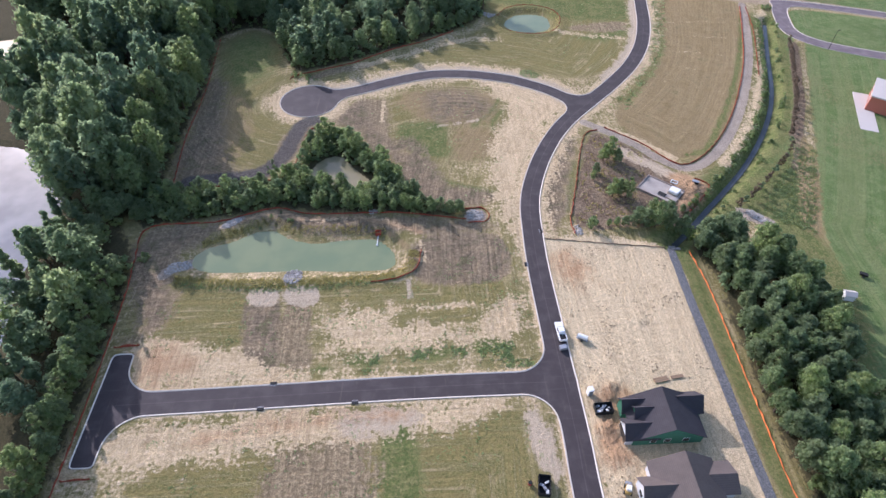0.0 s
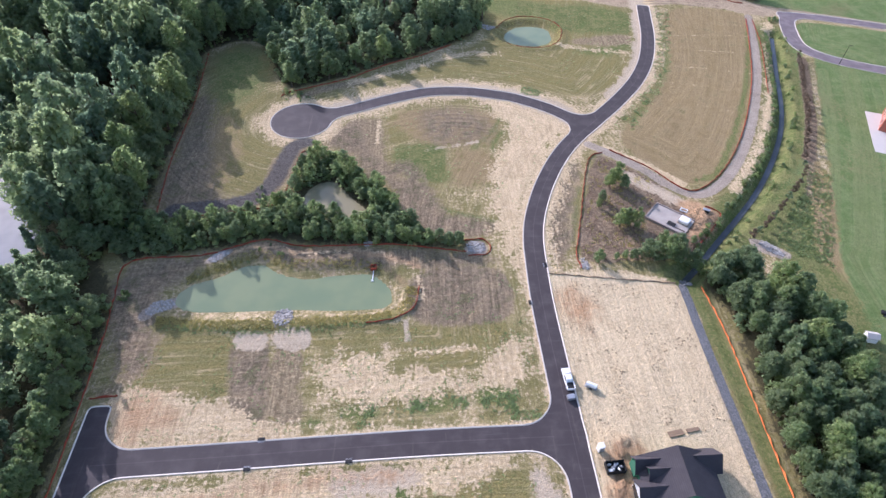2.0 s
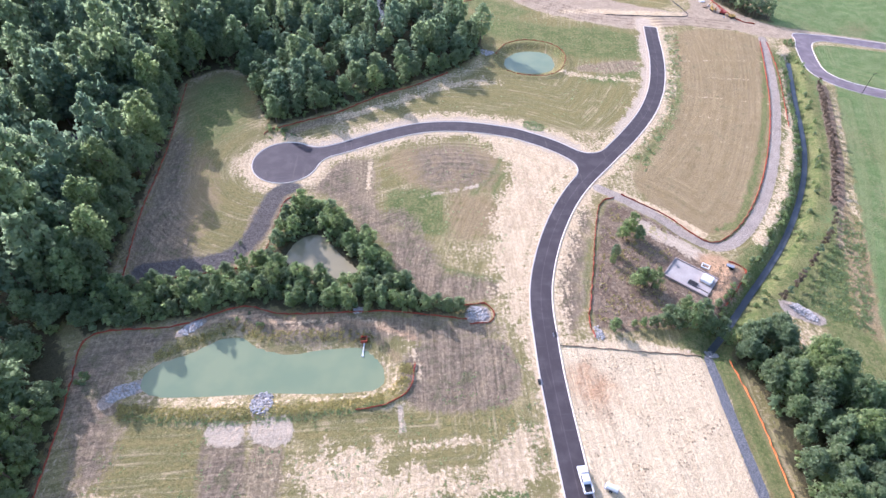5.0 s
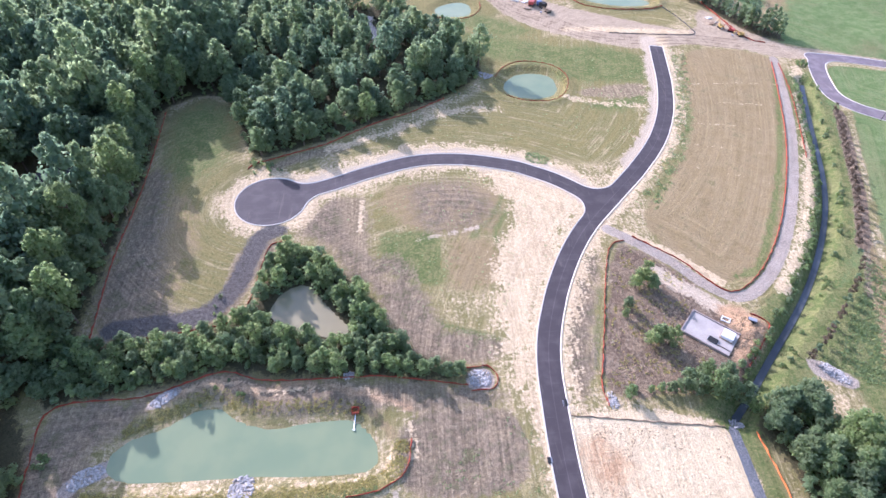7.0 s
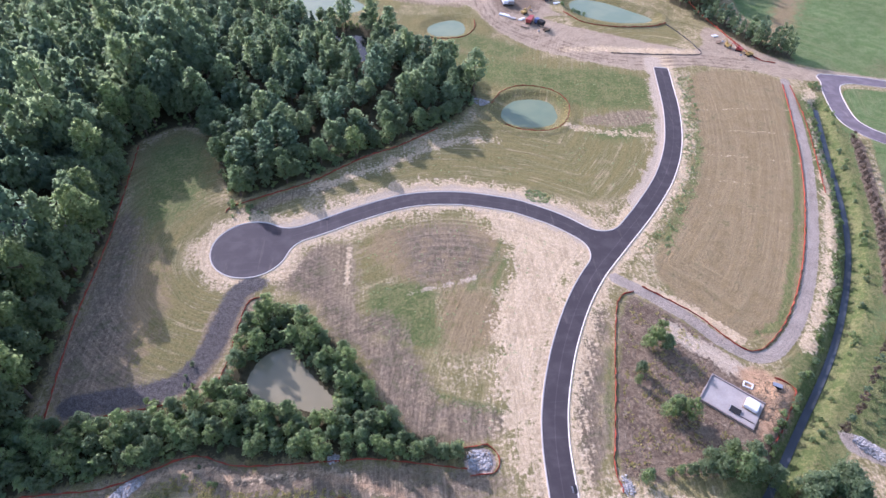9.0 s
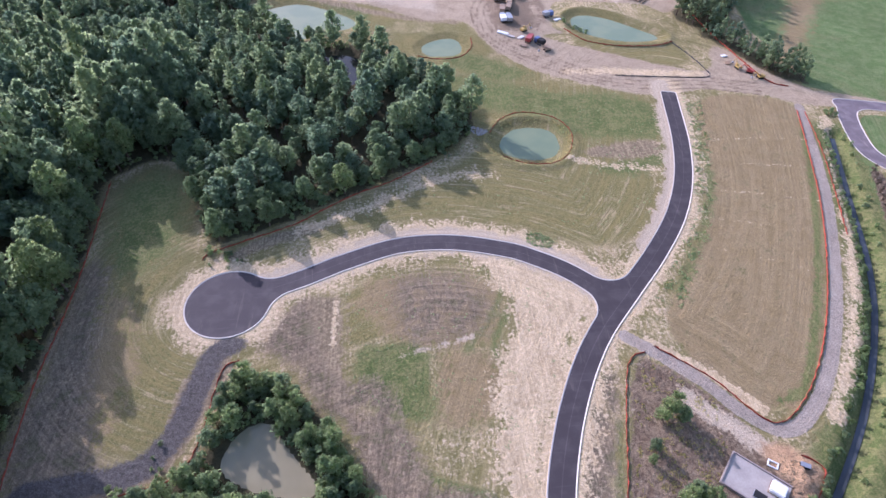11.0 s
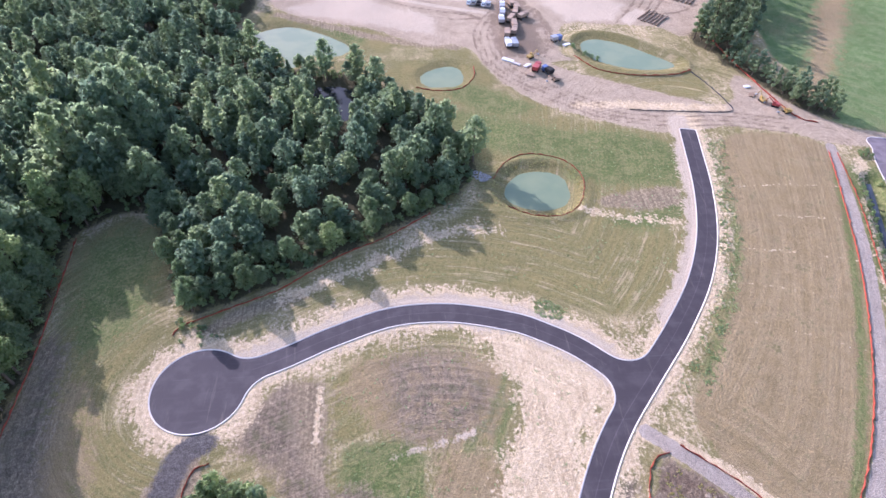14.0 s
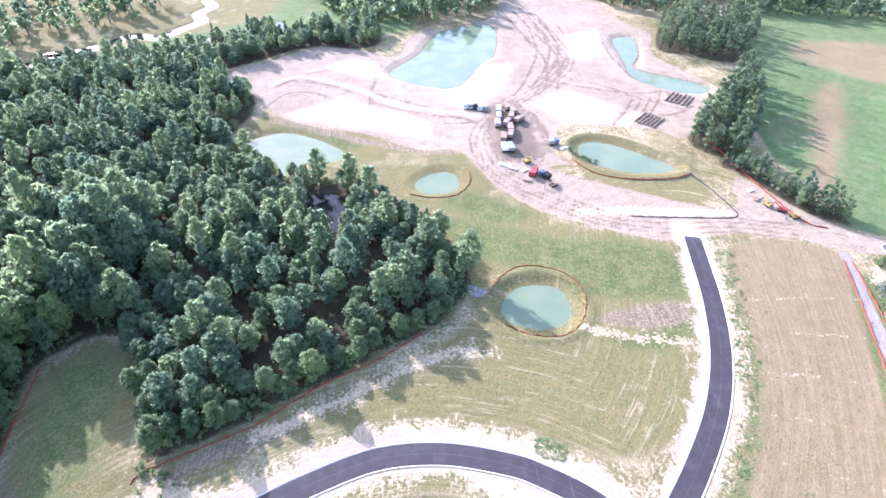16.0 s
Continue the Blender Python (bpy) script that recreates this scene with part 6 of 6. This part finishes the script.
wing(house, 46.5, 59.4, 36.0, 48.6, 3.0, 7.0, "y", M_WALL, 0.45, M_ROOF_BROWN)
wing(house, 43.6, 50.5, 40.6, 45.6, 2.9, 5.3, "x", M_WALL, 0.45, M_ROOF_BROWN)
wing(house, 43.9, 49.0, 33.0, 39.5, 2.9, 4.9, "x", M_WALL, 0.45, M_ROOF_BROWN)
wing(house, 57.0, 62.6, 42.0, 48.0, 2.8, 4.4, "x", M_WALL, 0.45, M_ROOF_BROWN)
for x in (49.5, 53.0, 56.5):
    opening(house, "window", x, 36.0, 1.0, 1.2, 1.3, "y")
opening(house, "window", 43.6, 43.1, 1.0, 1.4, 1.3, "x")
for x, y, a in ((-110, 198, 12), (-97, 201, -8)):
    h = thing("house", "grey roofed house almost hidden among trees", "house", pose(x, y, 0, 0, 0, a))
    wing(h, -6, 6, -4.5, 4.5, 4.5, 8.0, "x", M_WALL)
    wing(h, 1.5, 6, -8, -3, 4.0, 6.6, "y", M_WALL)
    opening(h, "window", -3, -4.5, 1.2, 1.4, 1.4, "y")
    opening(h, "window", 0, -4.5, 1.2, 1.4, 1.4, "y")

M_BRICK = simple("red_brick", (0.42, 0.15, 0.10), 0.85, 0.2, 0, 5.0, 0.25)
M_PAD = simple("white_concrete", (0.50, 0.46, 0.42), 0.85, 0.2, 0, 0.6, 0.1)
hall = thing("brick_hall", "red brick building with pale flat roof on a lawn", "building", pose(178, 181, 0, 0, 0, -38))
bm = bmesh.new()
box(bm, -4, 26, -8.5, 6.5, -0.1, 5.5)
part("wall", bm, M_BRICK, hall)
bm = bmesh.new()
box(bm, -4.4, 26.4, -8.9, 6.9, 5.5, 6.0, 0.05)
part("roof", bm, M_PAD, hall, "pale flat roof with raised edge")
for y in (-5.5, -1.0, 3.5):
    opening(hall, "window", -4.0, y, 1.2, 2.0, 2.2, "x")
bm = bmesh.new()
box(bm, -3, 3, -14, 13, -0.05, 0.12, 0.03)
ob = part("pavement", bm, M_PAD, None)
ob.matrix_basis = pose(169.5, 176, 0, 0, 0, -24)
tagged(ob, "pale concrete terrace beside the brick building", "pavement", "", "structure")

# ---- foundation slab and its things ----
slab_m = pose(78.0, 134.3, 0, 0, 0, -43.5)
slab = thing("foundation_slab", "bare concrete house slab with low block edge", "slab", slab_m)
bm = bmesh.new()
box(bm, -6.2, 6.2, -4.2, 4.2, -0.2, 0.45, 0.04)
part("floor", bm, simple("dusty_concrete", (0.36, 0.32, 0.28), 0.9, 0.2, 0, 0.35, 0.45), slab)
M_BLOCK = simple("stained_blocks", (0.30, 0.25, 0.22), 0.9)
for x0, x1, y0, y1 in ((-6.2, -5.9, -4.2, 4.2), (-5.9, 6.2, 3.9, 4.2), (-5.9, 6.2, -4.2, -3.9), (2.0, 5.9, -2.6, -2.4)):
    bm = bmesh.new()
    box(bm, x0, x1, y0, y1, 0.45, 0.75, 0.02)
    part("block_edge", bm, M_BLOCK, slab)
stack = thing("covered_pallet", "stack of material under a white sheet on the slab", "pallet", slab_m @ pose(3.9, 1.4, 0.45))
bm = bmesh.new()
box(bm, -1.5, 1.5, -1.4, 1.4, 0.12, 1.25, 0.18)
part("sheet", bm, M_TRIM, stack, "white plastic cover")
bm = bmesh.new()
box(bm, -1.6, 1.6, -1.5, 1.5, 0, 0.14, 0.02)
part("pallet", bm, M_POST, stack)
pit = thing("steel_frame_stack", "dark stack of panels lying on the slab", "panels", slab_m @ pose(1.4, -2.0, 0.45))
for k in range(3):
    bm = bmesh.new()
    box(bm, -1.3 + 0.05 * k, 1.3 - 0.04 * k, -0.8, 0.8, 0.12 * k, 0.12 * k + 0.11, 0.02)
    part("panel", bm, M_BLACK if k == 2 else M_METAL, pit)
crate = thing("wooden_frame", "small white open frame lying on mulch", "frame", pose(83.8, 138.1, ground_at(83.8, 138.1), 0, 0, -35))
for x0, x1, y0, y1 in ((-1.1, 1.1, 0.55, 0.8), (-1.1, 1.1, -0.8, -0.55), (-1.1, -0.85, -0.55, 0.55), (0.85, 1.1, -0.55, 0.55)):
    bm = bmesh.new()
    box(bm, x0, x1, y0, y1, 0, 0.3, 0.02)
    part("board", bm, M_TRIM, crate)
box_thing = thing("utility_box", "dark metal utility box near the ditch", "box", pose(90.2, 137.0, ground_at(90.2, 137.0), 0, 0, -30))
bm = bmesh.new()
box(bm, -1.0, 1.0, -0.5, 0.5, 0, 0.9, 0.05)
part("body", bm, M_BLACK, box_thing)
bm = bmesh.new()
box(bm, -1.05, 1.05, -0.55, 0.55, 0.9, 1.0, 0.03)
part("lid", bm, M_METAL, box_thing)

# ---- vehicles and site things ----
M_WHITE = simple("white_paint", (0.80, 0.80, 0.80), 0.35, 0.5, 0, 1, 0.05, 0)
M_RED = simple("red_paint", (0.36, 0.06, 0.05), 0.4, 0.5, 0, 1, 0.15, 0)
M_YELLOW = simple("yellow_paint", (0.42, 0.29, 0.09), 0.5, 0.4, 0, 1, 0.2, 0)
M_BROWN = simple("brown_steel", (0.33, 0.24, 0.165), 0.7, 0.3, 0, 1, 0.3)
M_BLUE = simple("blue_paint", (0.10, 0.15, 0.30), 0.5, 0.4, 0, 1, 0.2, 0)


def wheel(parent, x, y, r, w):
    bm = bmesh.new()
    rod(bm, (x, y - w / 2, r), (x, y + w / 2, r), r, r, 14)
    tyre = part("wheel", bm, M_BLACK, parent)
    bm = bmesh.new()
    rod(bm, (x, y - w / 2 - 0.01, r), (x, y + w / 2 + 0.01, r), r * 0.5, r * 0.5, 10)
    part("rim", bm, M_METAL, tyre)


def pickup(m, paint, label, group=""):
    """A pickup truck, nose along +x."""
    c = thing("pickup_truck", label, "truck", m, group)
    bm = bmesh.new()
    box(bm, -2.85, 2.85, -0.98, 0.98, 0.45, 1.05, 0.12)
    part("body", bm, paint, c)
    bm = bmesh.new()
    r = bmesh.ops.create_cube(bm, size=1)
    for v in r["verts"]:
        top = v.co.z > 0
        v.co = Vector(((1.35 if not top else 0.75) if v.co.x > 0 else (-0.95 if not top else -0.75), math.copysign(0.72 if top else 0.90, v.co.y), 1.78 if top else 1.04))
    bmesh.ops.bevel(bm, geom=bm.edges[:], offset=0.07, segments=2, affect="EDGES")
    cab = part("cab", bm, paint, c)
    bm = bmesh.new()
    w = [bm.verts.new(p) for p in ((1.33, -0.78, 1.12), (1.33, 0.78, 1.12), (0.86, 0.66, 1.68), (0.86, -0.66, 1.68))]
    bm.faces.new(w)
    bmesh.ops.translate(bm, vec=(0.035, 0, 0.02), verts=bm.verts[:])
    part("windscreen", bm, M_GLASS, cab)
    for s in (-1, 1):
        bm = bmesh.new()
        w = [bm.verts.new(p) for p in ((1.0, s * 0.895, 1.14), (-0.8, s * 0.895, 1.14), (-0.68, s * 0.775, 1.64), (0.66, s * 0.775, 1.64))]
        bm.faces.new(w)
        part("side_window", bm, M_GLASS, cab)
        bm = bmesh.new()
        box(bm, 2.83, 2.88, s * 0.75 - 0.16, s * 0.75 + 0.16, 0.72, 0.92, 0.02)
        part("headlight", bm, M_TRIM, c)
    bm = bmesh.new()
    box(bm, -2.7, -1.05, -0.78, 0.78, 1.0, 1.07, 0.02)
    part("bed_liner", bm, M_BLACK, c)
    for s in (-1, 1):
        bm = bmesh.new()
        box(bm, -2.83, -0.97, s * 0.88 - 0.09, s * 0.88 + 0.09, 1.04, 1.3, 0.03)
        part("bed_side", bm, paint, c)
    bm = bmesh.new()
    box(bm, -2.86, -2.74, -0.8, 0.8, 1.0, 1.3, 0.03)
    part("tailgate", bm, paint, c)
    for x in (-1.8, 1.8):
        for s in (-0.88, 0.88):
            wheel(c, x, s, 0.38, 0.26)
    return c


truck = pickup(pose(35.6, 81.6, 0.035, 0, 0, 93), M_WHITE, "white pickup truck parked at the kerb of the street")
tank = thing("water_trailer", "pale small trailer with rounded tank beside the kerb", "trailer", pose(40.6, 79.6, ground_at(40.6, 79.6), 0, 0, -28))
bm = bmesh.new()
rod(bm, (-1.2, 0, 1.05), (1.2, 0, 1.05), 0.6, 0.6, 16)
part("tank", bm, M_TRIM, tank)
bm = bmesh.new()
box(bm, -1.4, 1.4, -0.6, 0.6, 0.35, 0.48, 0.02)
rod(bm, (1.4, 0, 0.4), (2.4, 0, 0.4), 0.05)
part("chassis", bm, M_METAL, tank)
for s in (-0.7, 0.7):
    wheel(tank, 0, s, 0.34, 0.2)
spool = thing("generator", "small grey generator standing on the asphalt", "generator", pose(35.3, 77.0, 0.035, 0, 0, 10))
bm = bmesh.new()
box(bm, -0.9, 0.9, -0.6, 0.6, 0.15, 1.1, 0.08)
part("body", bm, M_METAL, spool)
bm = bmesh.new()
box(bm, -0.8, 0.8, -0.5, 0.5, 0, 0.16, 0.02)
part("skid", bm, M_BLACK, spool)


def dumpster(m, label, full):
    d = thing("dumpster", label, "dumpster", m, "waste dumpsters")
    for x0, x1, y0, y1 in ((-2.0, 2.0, -1.2, -1.12), (-2.0, 2.0, 1.12, 1.2), (-2.0, -1.92, -1.12, 1.12), (1.92, 2.0, -1.12, 1.12)):
        bm = bmesh.new()
        box(bm, x0, x1, y0, y1, 0.15, 1.5, 0.01)
        part("side", bm, M_BLACK, d)
    bm = bmesh.new()
    box(bm, -1.92, 1.92, -1.12, 1.12, 0.1, 0.25)
    part("floor", bm, M_BLACK, d)
    for k in range(5):
        x = -1.7 + k * 0.85
        for s in (-1.25, 1.25):
            bm = bmesh.new()
            box(bm, x - 0.05, x + 0.05, s - 0.06, s + 0.06, 0.15, 1.5, 0.01)
            part("rib", bm, M_BLACK, d)
    for k in range(full):
        bm = bmesh.new()
        box(bm, -0.45, 0.45, -0.3, 0.3, 0, 0.35, 0.06)
        ob = part("rubbish", bm, (M_TRIM, M_METAL, M_WALL)[k % 3], d)
        ob.matrix_basis = pose(-1.2 + 0.6 * (k % 5), -0.6 + 0.55 * (k % 3), 0.6 + 0.1 * (k % 2), 20 * k, 13 * k, 35 * k)
    return d


dumpster(pose(41.0, 60.4, ground_at(41.0, 60.4), 0, 0, 2), "black open dumpster filled with pale rubbish beside the lot", 9)
dumpster(pose(24.8, 44.2, ground_at(24.8, 44.2), 0, 0, 80), "black open dumpster standing on the grass plot", 4)
loo = thing("portable_toilet", "white portable toilet beside the kerb", "toilet", pose(38.9, 64.6, ground_at(38.9, 64.6), 0, 0, 8))
bm = bmesh.new()
box(bm, -0.6, 0.6, -0.6, 0.6, 0.05, 2.1, 0.06)
cabin = part("cabin", bm, M_WHITE, loo)
bm = bmesh.new()
box(bm, -0.64, 0.64, -0.64, 0.64, 2.1, 2.3, 0.09)
part("roof", bm, M_TRIM, loo)
bm = bmesh.new()
box(bm, -0.4, 0.4, -0.63, -0.60, 0.15, 1.95, 0.01)
part("door", bm, M_METAL, cabin)
barrel = thing("red_barrel", "red barrel standing on dry grass", "barrel", pose(22.0, 44.9, ground_at(22.0, 44.9)))
bm = bmesh.new()
rod(bm, (0, 0, 0), (0, 0, 0.95), 0.42, 0.42, 16)
part("drum", bm, M_RED, barrel)
bm = bmesh.new()
rod(bm, (0, 0, 0.95), (0, 0, 1.0), 0.44, 0.44, 16)
part("lid", bm, M_BLACK, barrel)


def loader(m, paint, label):
    """A tracked machine with cab, arm and bucket."""
    c = thing("excavator", label, "excavator", m, "building machines")
    for s in (-1.1, 1.1):
        bm = bmesh.new()
        box(bm, -1.9, 1.9, s - 0.3, s + 0.3, 0, 0.85, 0.25)
        part("track", bm, M_BLACK, c)
    bm = bmesh.new()
    box(bm, -2.1, 1.5, -1.3, 1.3, 0.9, 2.0, 0.12)
    part("body", bm, paint, c)
    bm = bmesh.new()
    box(bm, 0.1, 1.5, 0.2, 1.25, 2.0, 3.0, 0.1)
    cab = part("cab", bm, paint, c)
    bm = bmesh.new()
    box(bm, 1.5, 1.53, 0.3, 1.15, 2.1, 2.9)
    part("window", bm, M_GLASS, cab)
    bm = bmesh.new()
    rod(bm, (1.2, -0.3, 1.8), (4.0, -0.3, 4.2), 0.28, 0.22)
    part("boom", bm, paint, c)
    bm = bmesh.new()
    rod(bm, (4.0, -0.3, 4.2), (5.4, -0.3, 1.6), 0.2, 0.16)
    part("arm", bm, paint, c)
    bm = bmesh.new()
    box(bm, 4.9, 6.0, -0.9, 0.3, 0.5, 1.5, 0.15)
    part("bucket", bm, M_METAL, c)
    return c


def lorry(m, cabin_paint, body_paint, label, length=6.5):
    c = thing("lorry", label, "truck", m, "site lorries")
    bm = bmesh.new()
    box(bm, -length / 2, length / 2 - 2.2, -1.2, 1.2, 1.1, 2.6, 0.06)
    part("box_body", bm, body_paint, c)
    bm = bmesh.new()
    box(bm, length / 2 - 2.0, length / 2, -1.15, 1.15, 0.6, 2.5, 0.2)
    cab = part("cab", bm, cabin_paint, c)
    bm = bmesh.new()
    box(bm, length / 2 - 0.02, length / 2 + 0.02, -0.95, 0.95, 1.6, 2.25, 0.01)
    part("windscreen", bm, M_GLASS, cab)
    bm = bmesh.new()
    box(bm, -length / 2, length / 2 - 0.3, -0.5, 0.5, 0.7, 1.1, 0.03)
    part("chassis", bm, M_BLACK, c)
    for x in (-length / 2 + 1.0, -length / 2 + 2.2, length / 2 - 1.0):
        for s in (-1.0, 1.0):
            wheel(c, x, s, 0.5, 0.35)
    return c


def at(x, y, turn):
    return pose(x, y, ground_at(x, y), 0, 0, turn)


lorry(at(63.6, 346, 92), M_METAL, M_METAL, "silver box lorry parked on graded land", 6)
lorry(at(60.9, 346.4, 92), M_METAL, M_WHITE, "white box lorry parked on graded land", 6)
for x, y, a in ((62, 355, 80), (65.5, 357, 70), (66.5, 363, 85), (66, 368.5, 60), (69, 374.5, 75), (70.5, 380, 95), (68.5, 384, 100), (72, 371, 40)):
    lorry(at(x, y, a), M_BROWN, M_BROWN, "brown dump lorry parked in a row", 5.8)
for x, y, a in ((63, 374, 80), (61.5, 367.5, 85), (64, 381, 80)):
    lorry(at(x, y, a), M_WHITE, M_METAL, "pale box lorry parked in a row", 5.5)
lorry(at(69.1, 326, 60), M_RED, M_RED, "red lorry beside building material", 5.5)
lorry(at(73, 323.5, 120), M_BLUE, M_BLACK, "dark blue lorry beside building material", 5.2)
lorry(at(82.5, 349.3, 20), M_BLUE, M_METAL, "blue lorry by the pond bank", 5.0)
loader(at(68.5, 335.5, 30) @ Matrix.Scale(0.72, 4), M_YELLOW, "yellow excavator working on graded land")
loader(at(75, 317.5, 200) @ Matrix.Scale(0.72, 4), M_BROWN, "dark excavator on graded land")
loader(at(154.6, 295.1, 150) @ Matrix.Scale(0.72, 4), M_RED, "red excavator beside the hedgerow")
loader(at(151.3, 298.6, 100) @ Matrix.Scale(0.72, 4), M_YELLOW, "small yellow excavator beside the hedgerow")
loader(at(157.2, 290.8, 190) @ Matrix.Scale(0.72, 4), M_YELLOW, "yellow excavator at the haul road")
for k, (x, y) in enumerate(((49.4, 387.5), (51.6, 386.7), (53.8, 385.9), (56, 385), (58.2, 384.1))):
    pickup(at(x, y, 75), (M_WHITE, M_METAL, M_BLACK, M_WHITE, M_METAL)[k], "parked pickup truck in a row on the building site", "parked pickups")


def timber(x, y, turn, n, length, material, label):
    c = thing("timber_stack", label, "timber", at(x, y, turn), "stacks of building material")
    for k in range(n):
        bm = bmesh.new()
        lay_, col = divmod(k, 4)
        box(bm, -length / 2, length / 2, -0.9 + col * 0.45, -0.5 + col * 0.45, lay_ * 0.3, lay_ * 0.3 + 0.27, 0.02)
        part("beam", bm, material, c)


timber(58.8, 334, -35, 8, 5, M_TRIM, "stack of white pipes on pale ground")
timber(61.8, 331, -35, 6, 3.5, M_PAD, "stack of pale concrete blocks on the ground")
timber(66, 329.5, 40, 6, 3.0, M_TRIM, "small stack of white boards on the ground")
timber(66, 322, -30, 8, 3.0, M_BROWN, "stack of brown timber on the ground")
timber(86, 345, 20, 6, 3.0, M_WHITE, "stack of white sheets by the pond")
timber(149, 303, 60, 6, 3.0, M_POST, "stack of timber beside the hedgerow")
timber(150, 309, 10, 5, 2.4, M_TRIM, "stack of white blocks beside the hedgerow")
def log_rows(x, y, turn, rows, length, gap):
    """Felled trunks laid out in long parallel rows."""
    r = random.Random(int(x))
    c = thing("log_rows", "long rows of felled brown logs on bare ground", "logs", at(x, y, turn), "rows of felled logs")
    for k in range(rows):
        for n in range(int(length / 4)):
            bm = bmesh.new()
            px, py = -length / 2 + 4 * n + r.uniform(-0.4, 0.4), (k - rows / 2) * gap + r.uniform(-0.2, 0.2)
            rod(bm, (px, py, 0.32), (px + 4.3, py + r.uniform(-0.3, 0.3), 0.36), r.uniform(0.36, 0.5), r.uniform(0.26, 0.36), 8)
            part("log", bm, M_POST, c)


log_rows(132.3, 369, 45, 6, 14, 1.8)
log_rows(155, 389.7, 48, 6, 14, 2.0)
timber(56.5, 67.6, 10, 3, 3.5, M_POST, "stack of loose planks on the sandy lot")
timber(60.5, 68.4, 8, 2, 3.0, M_POST, "few loose planks on the sandy lot")

# light pole on the lawn, pond outlet, lawn things
pole = thing("light_pole", "slim dark light pole by the lane", "pole", at(180.2, 222.5, 0))
bm = bmesh.new()
rod(bm, (0, 0, 0), (0, 0, 9.0), 0.12, 0.07)
part("shaft", bm, M_BLACK, pole)
bm = bmesh.new()
box(bm, -0.1, 1.3, -0.15, 0.15, 8.9, 9.05, 0.03)
part("lamp_head", bm, M_BLACK, pole)
riser = thing("pond_outlet", "orange framed outlet box with pale pipe in the pond", "outlet", pose(-10.5, 119.6, 0))
bm = bmesh.new()
for x0, x1, y0, y1 in ((-0.8, 0.8, 0.6, 0.75), (-0.8, 0.8, -0.75, -0.6), (-0.8, -0.65, -0.6, 0.6), (0.65, 0.8, -0.6, 0.6)):
    box(bm, x0, x1, y0, y1, -1.2, 0.35)
part("box", bm, M_FENCE, riser)
bm = bmesh.new()
rod(bm, (0, -0.7, -0.6), (-0.3, -4.2, -0.95), 0.14)
part("pipe", bm, M_TRIM, riser)
bm = bmesh.new()
rod(bm, (-0.3, -4.2, -1.0), (-0.3, -4.2, -0.7), 0.3)
part("float", bm, M_TRIM, riser)
shed = thing("garden_shed", "small white shed on the lawn", "shed", at(113.6, 89, -15))
bm = bmesh.new()
box(bm, -1.3, 1.3, -1.0, 1.0, 0, 1.9)
prism(bm, -1.3, 1.3, -1.0, 1.0, 1.9, 2.5, "x")
part("wall", bm, M_TRIM, shed)
bm = bmesh.new()
slopes(bm, -1.5, 1.5, -1.2, 1.2, 1.78, 2.52, "x", 0.08)
part("roof", bm, M_PAD, shed)
cart = thing("lawn_cart", "dark small cart on the lawn", "cart", at(122.2, 96.3, -30))
bm = bmesh.new()
box(bm, -1.0, 1.0, -0.6, 0.6, 0.5, 1.1, 0.05)
part("tub", bm, M_BLACK, cart)
for s in (-0.65, 0.65):
    wheel(cart, 0, s, 0.35, 0.15)
machine = thing("mini_loader", "small yellow loader on churned soil by the street", "loader", at(41.6, 42.6, 70))
bm = bmesh.new()
box(bm, -1.1, 0.9, -0.6, 0.6, 0.4, 1.2, 0.1)
part("body", bm, M_YELLOW, machine)
bm = bmesh.new()
box(bm, -0.7, 0.4, -0.5, 0.5, 1.2, 2.0, 0.08)
part("cab", bm, M_TRIM, machine)
bm = bmesh.new()
box(bm, 1.0, 1.7, -0.7, 0.7, 0.1, 0.6, 0.08)
part("bucket", bm, M_METAL, machine)
for x in (-0.7, 0.6):
    for s in (-0.7, 0.7):
        wheel(machine, x, s, 0.4, 0.25)


def drain(x, y, turn):
    d = thing("storm_drain", "dark storm drain inlet set in the kerb", "drain", pose(x, y, 0.04, 0, 0, turn), "storm drains")
    bm = bmesh.new()
    box(bm, -0.75, 0.75, -0.35, 0.35, 0.0, 0.17, 0.03)
    part("hood", bm, M_BLACK, d)
    for k in range(5):
        bm = bmesh.new()
        box(bm, -0.6 + 0.28 * k, -0.5 + 0.28 * k, -0.75, -0.36, 0.0, 0.04)
        part("bar", bm, M_METAL, d)


for x, y, turn in ((-35.5, 64.5, 180), (-14.5, 65, 180), (-33.5, 71.0, 0), (30.6, 105, 90), (37.2, 118, -90)):
    drain(x, y, turn)
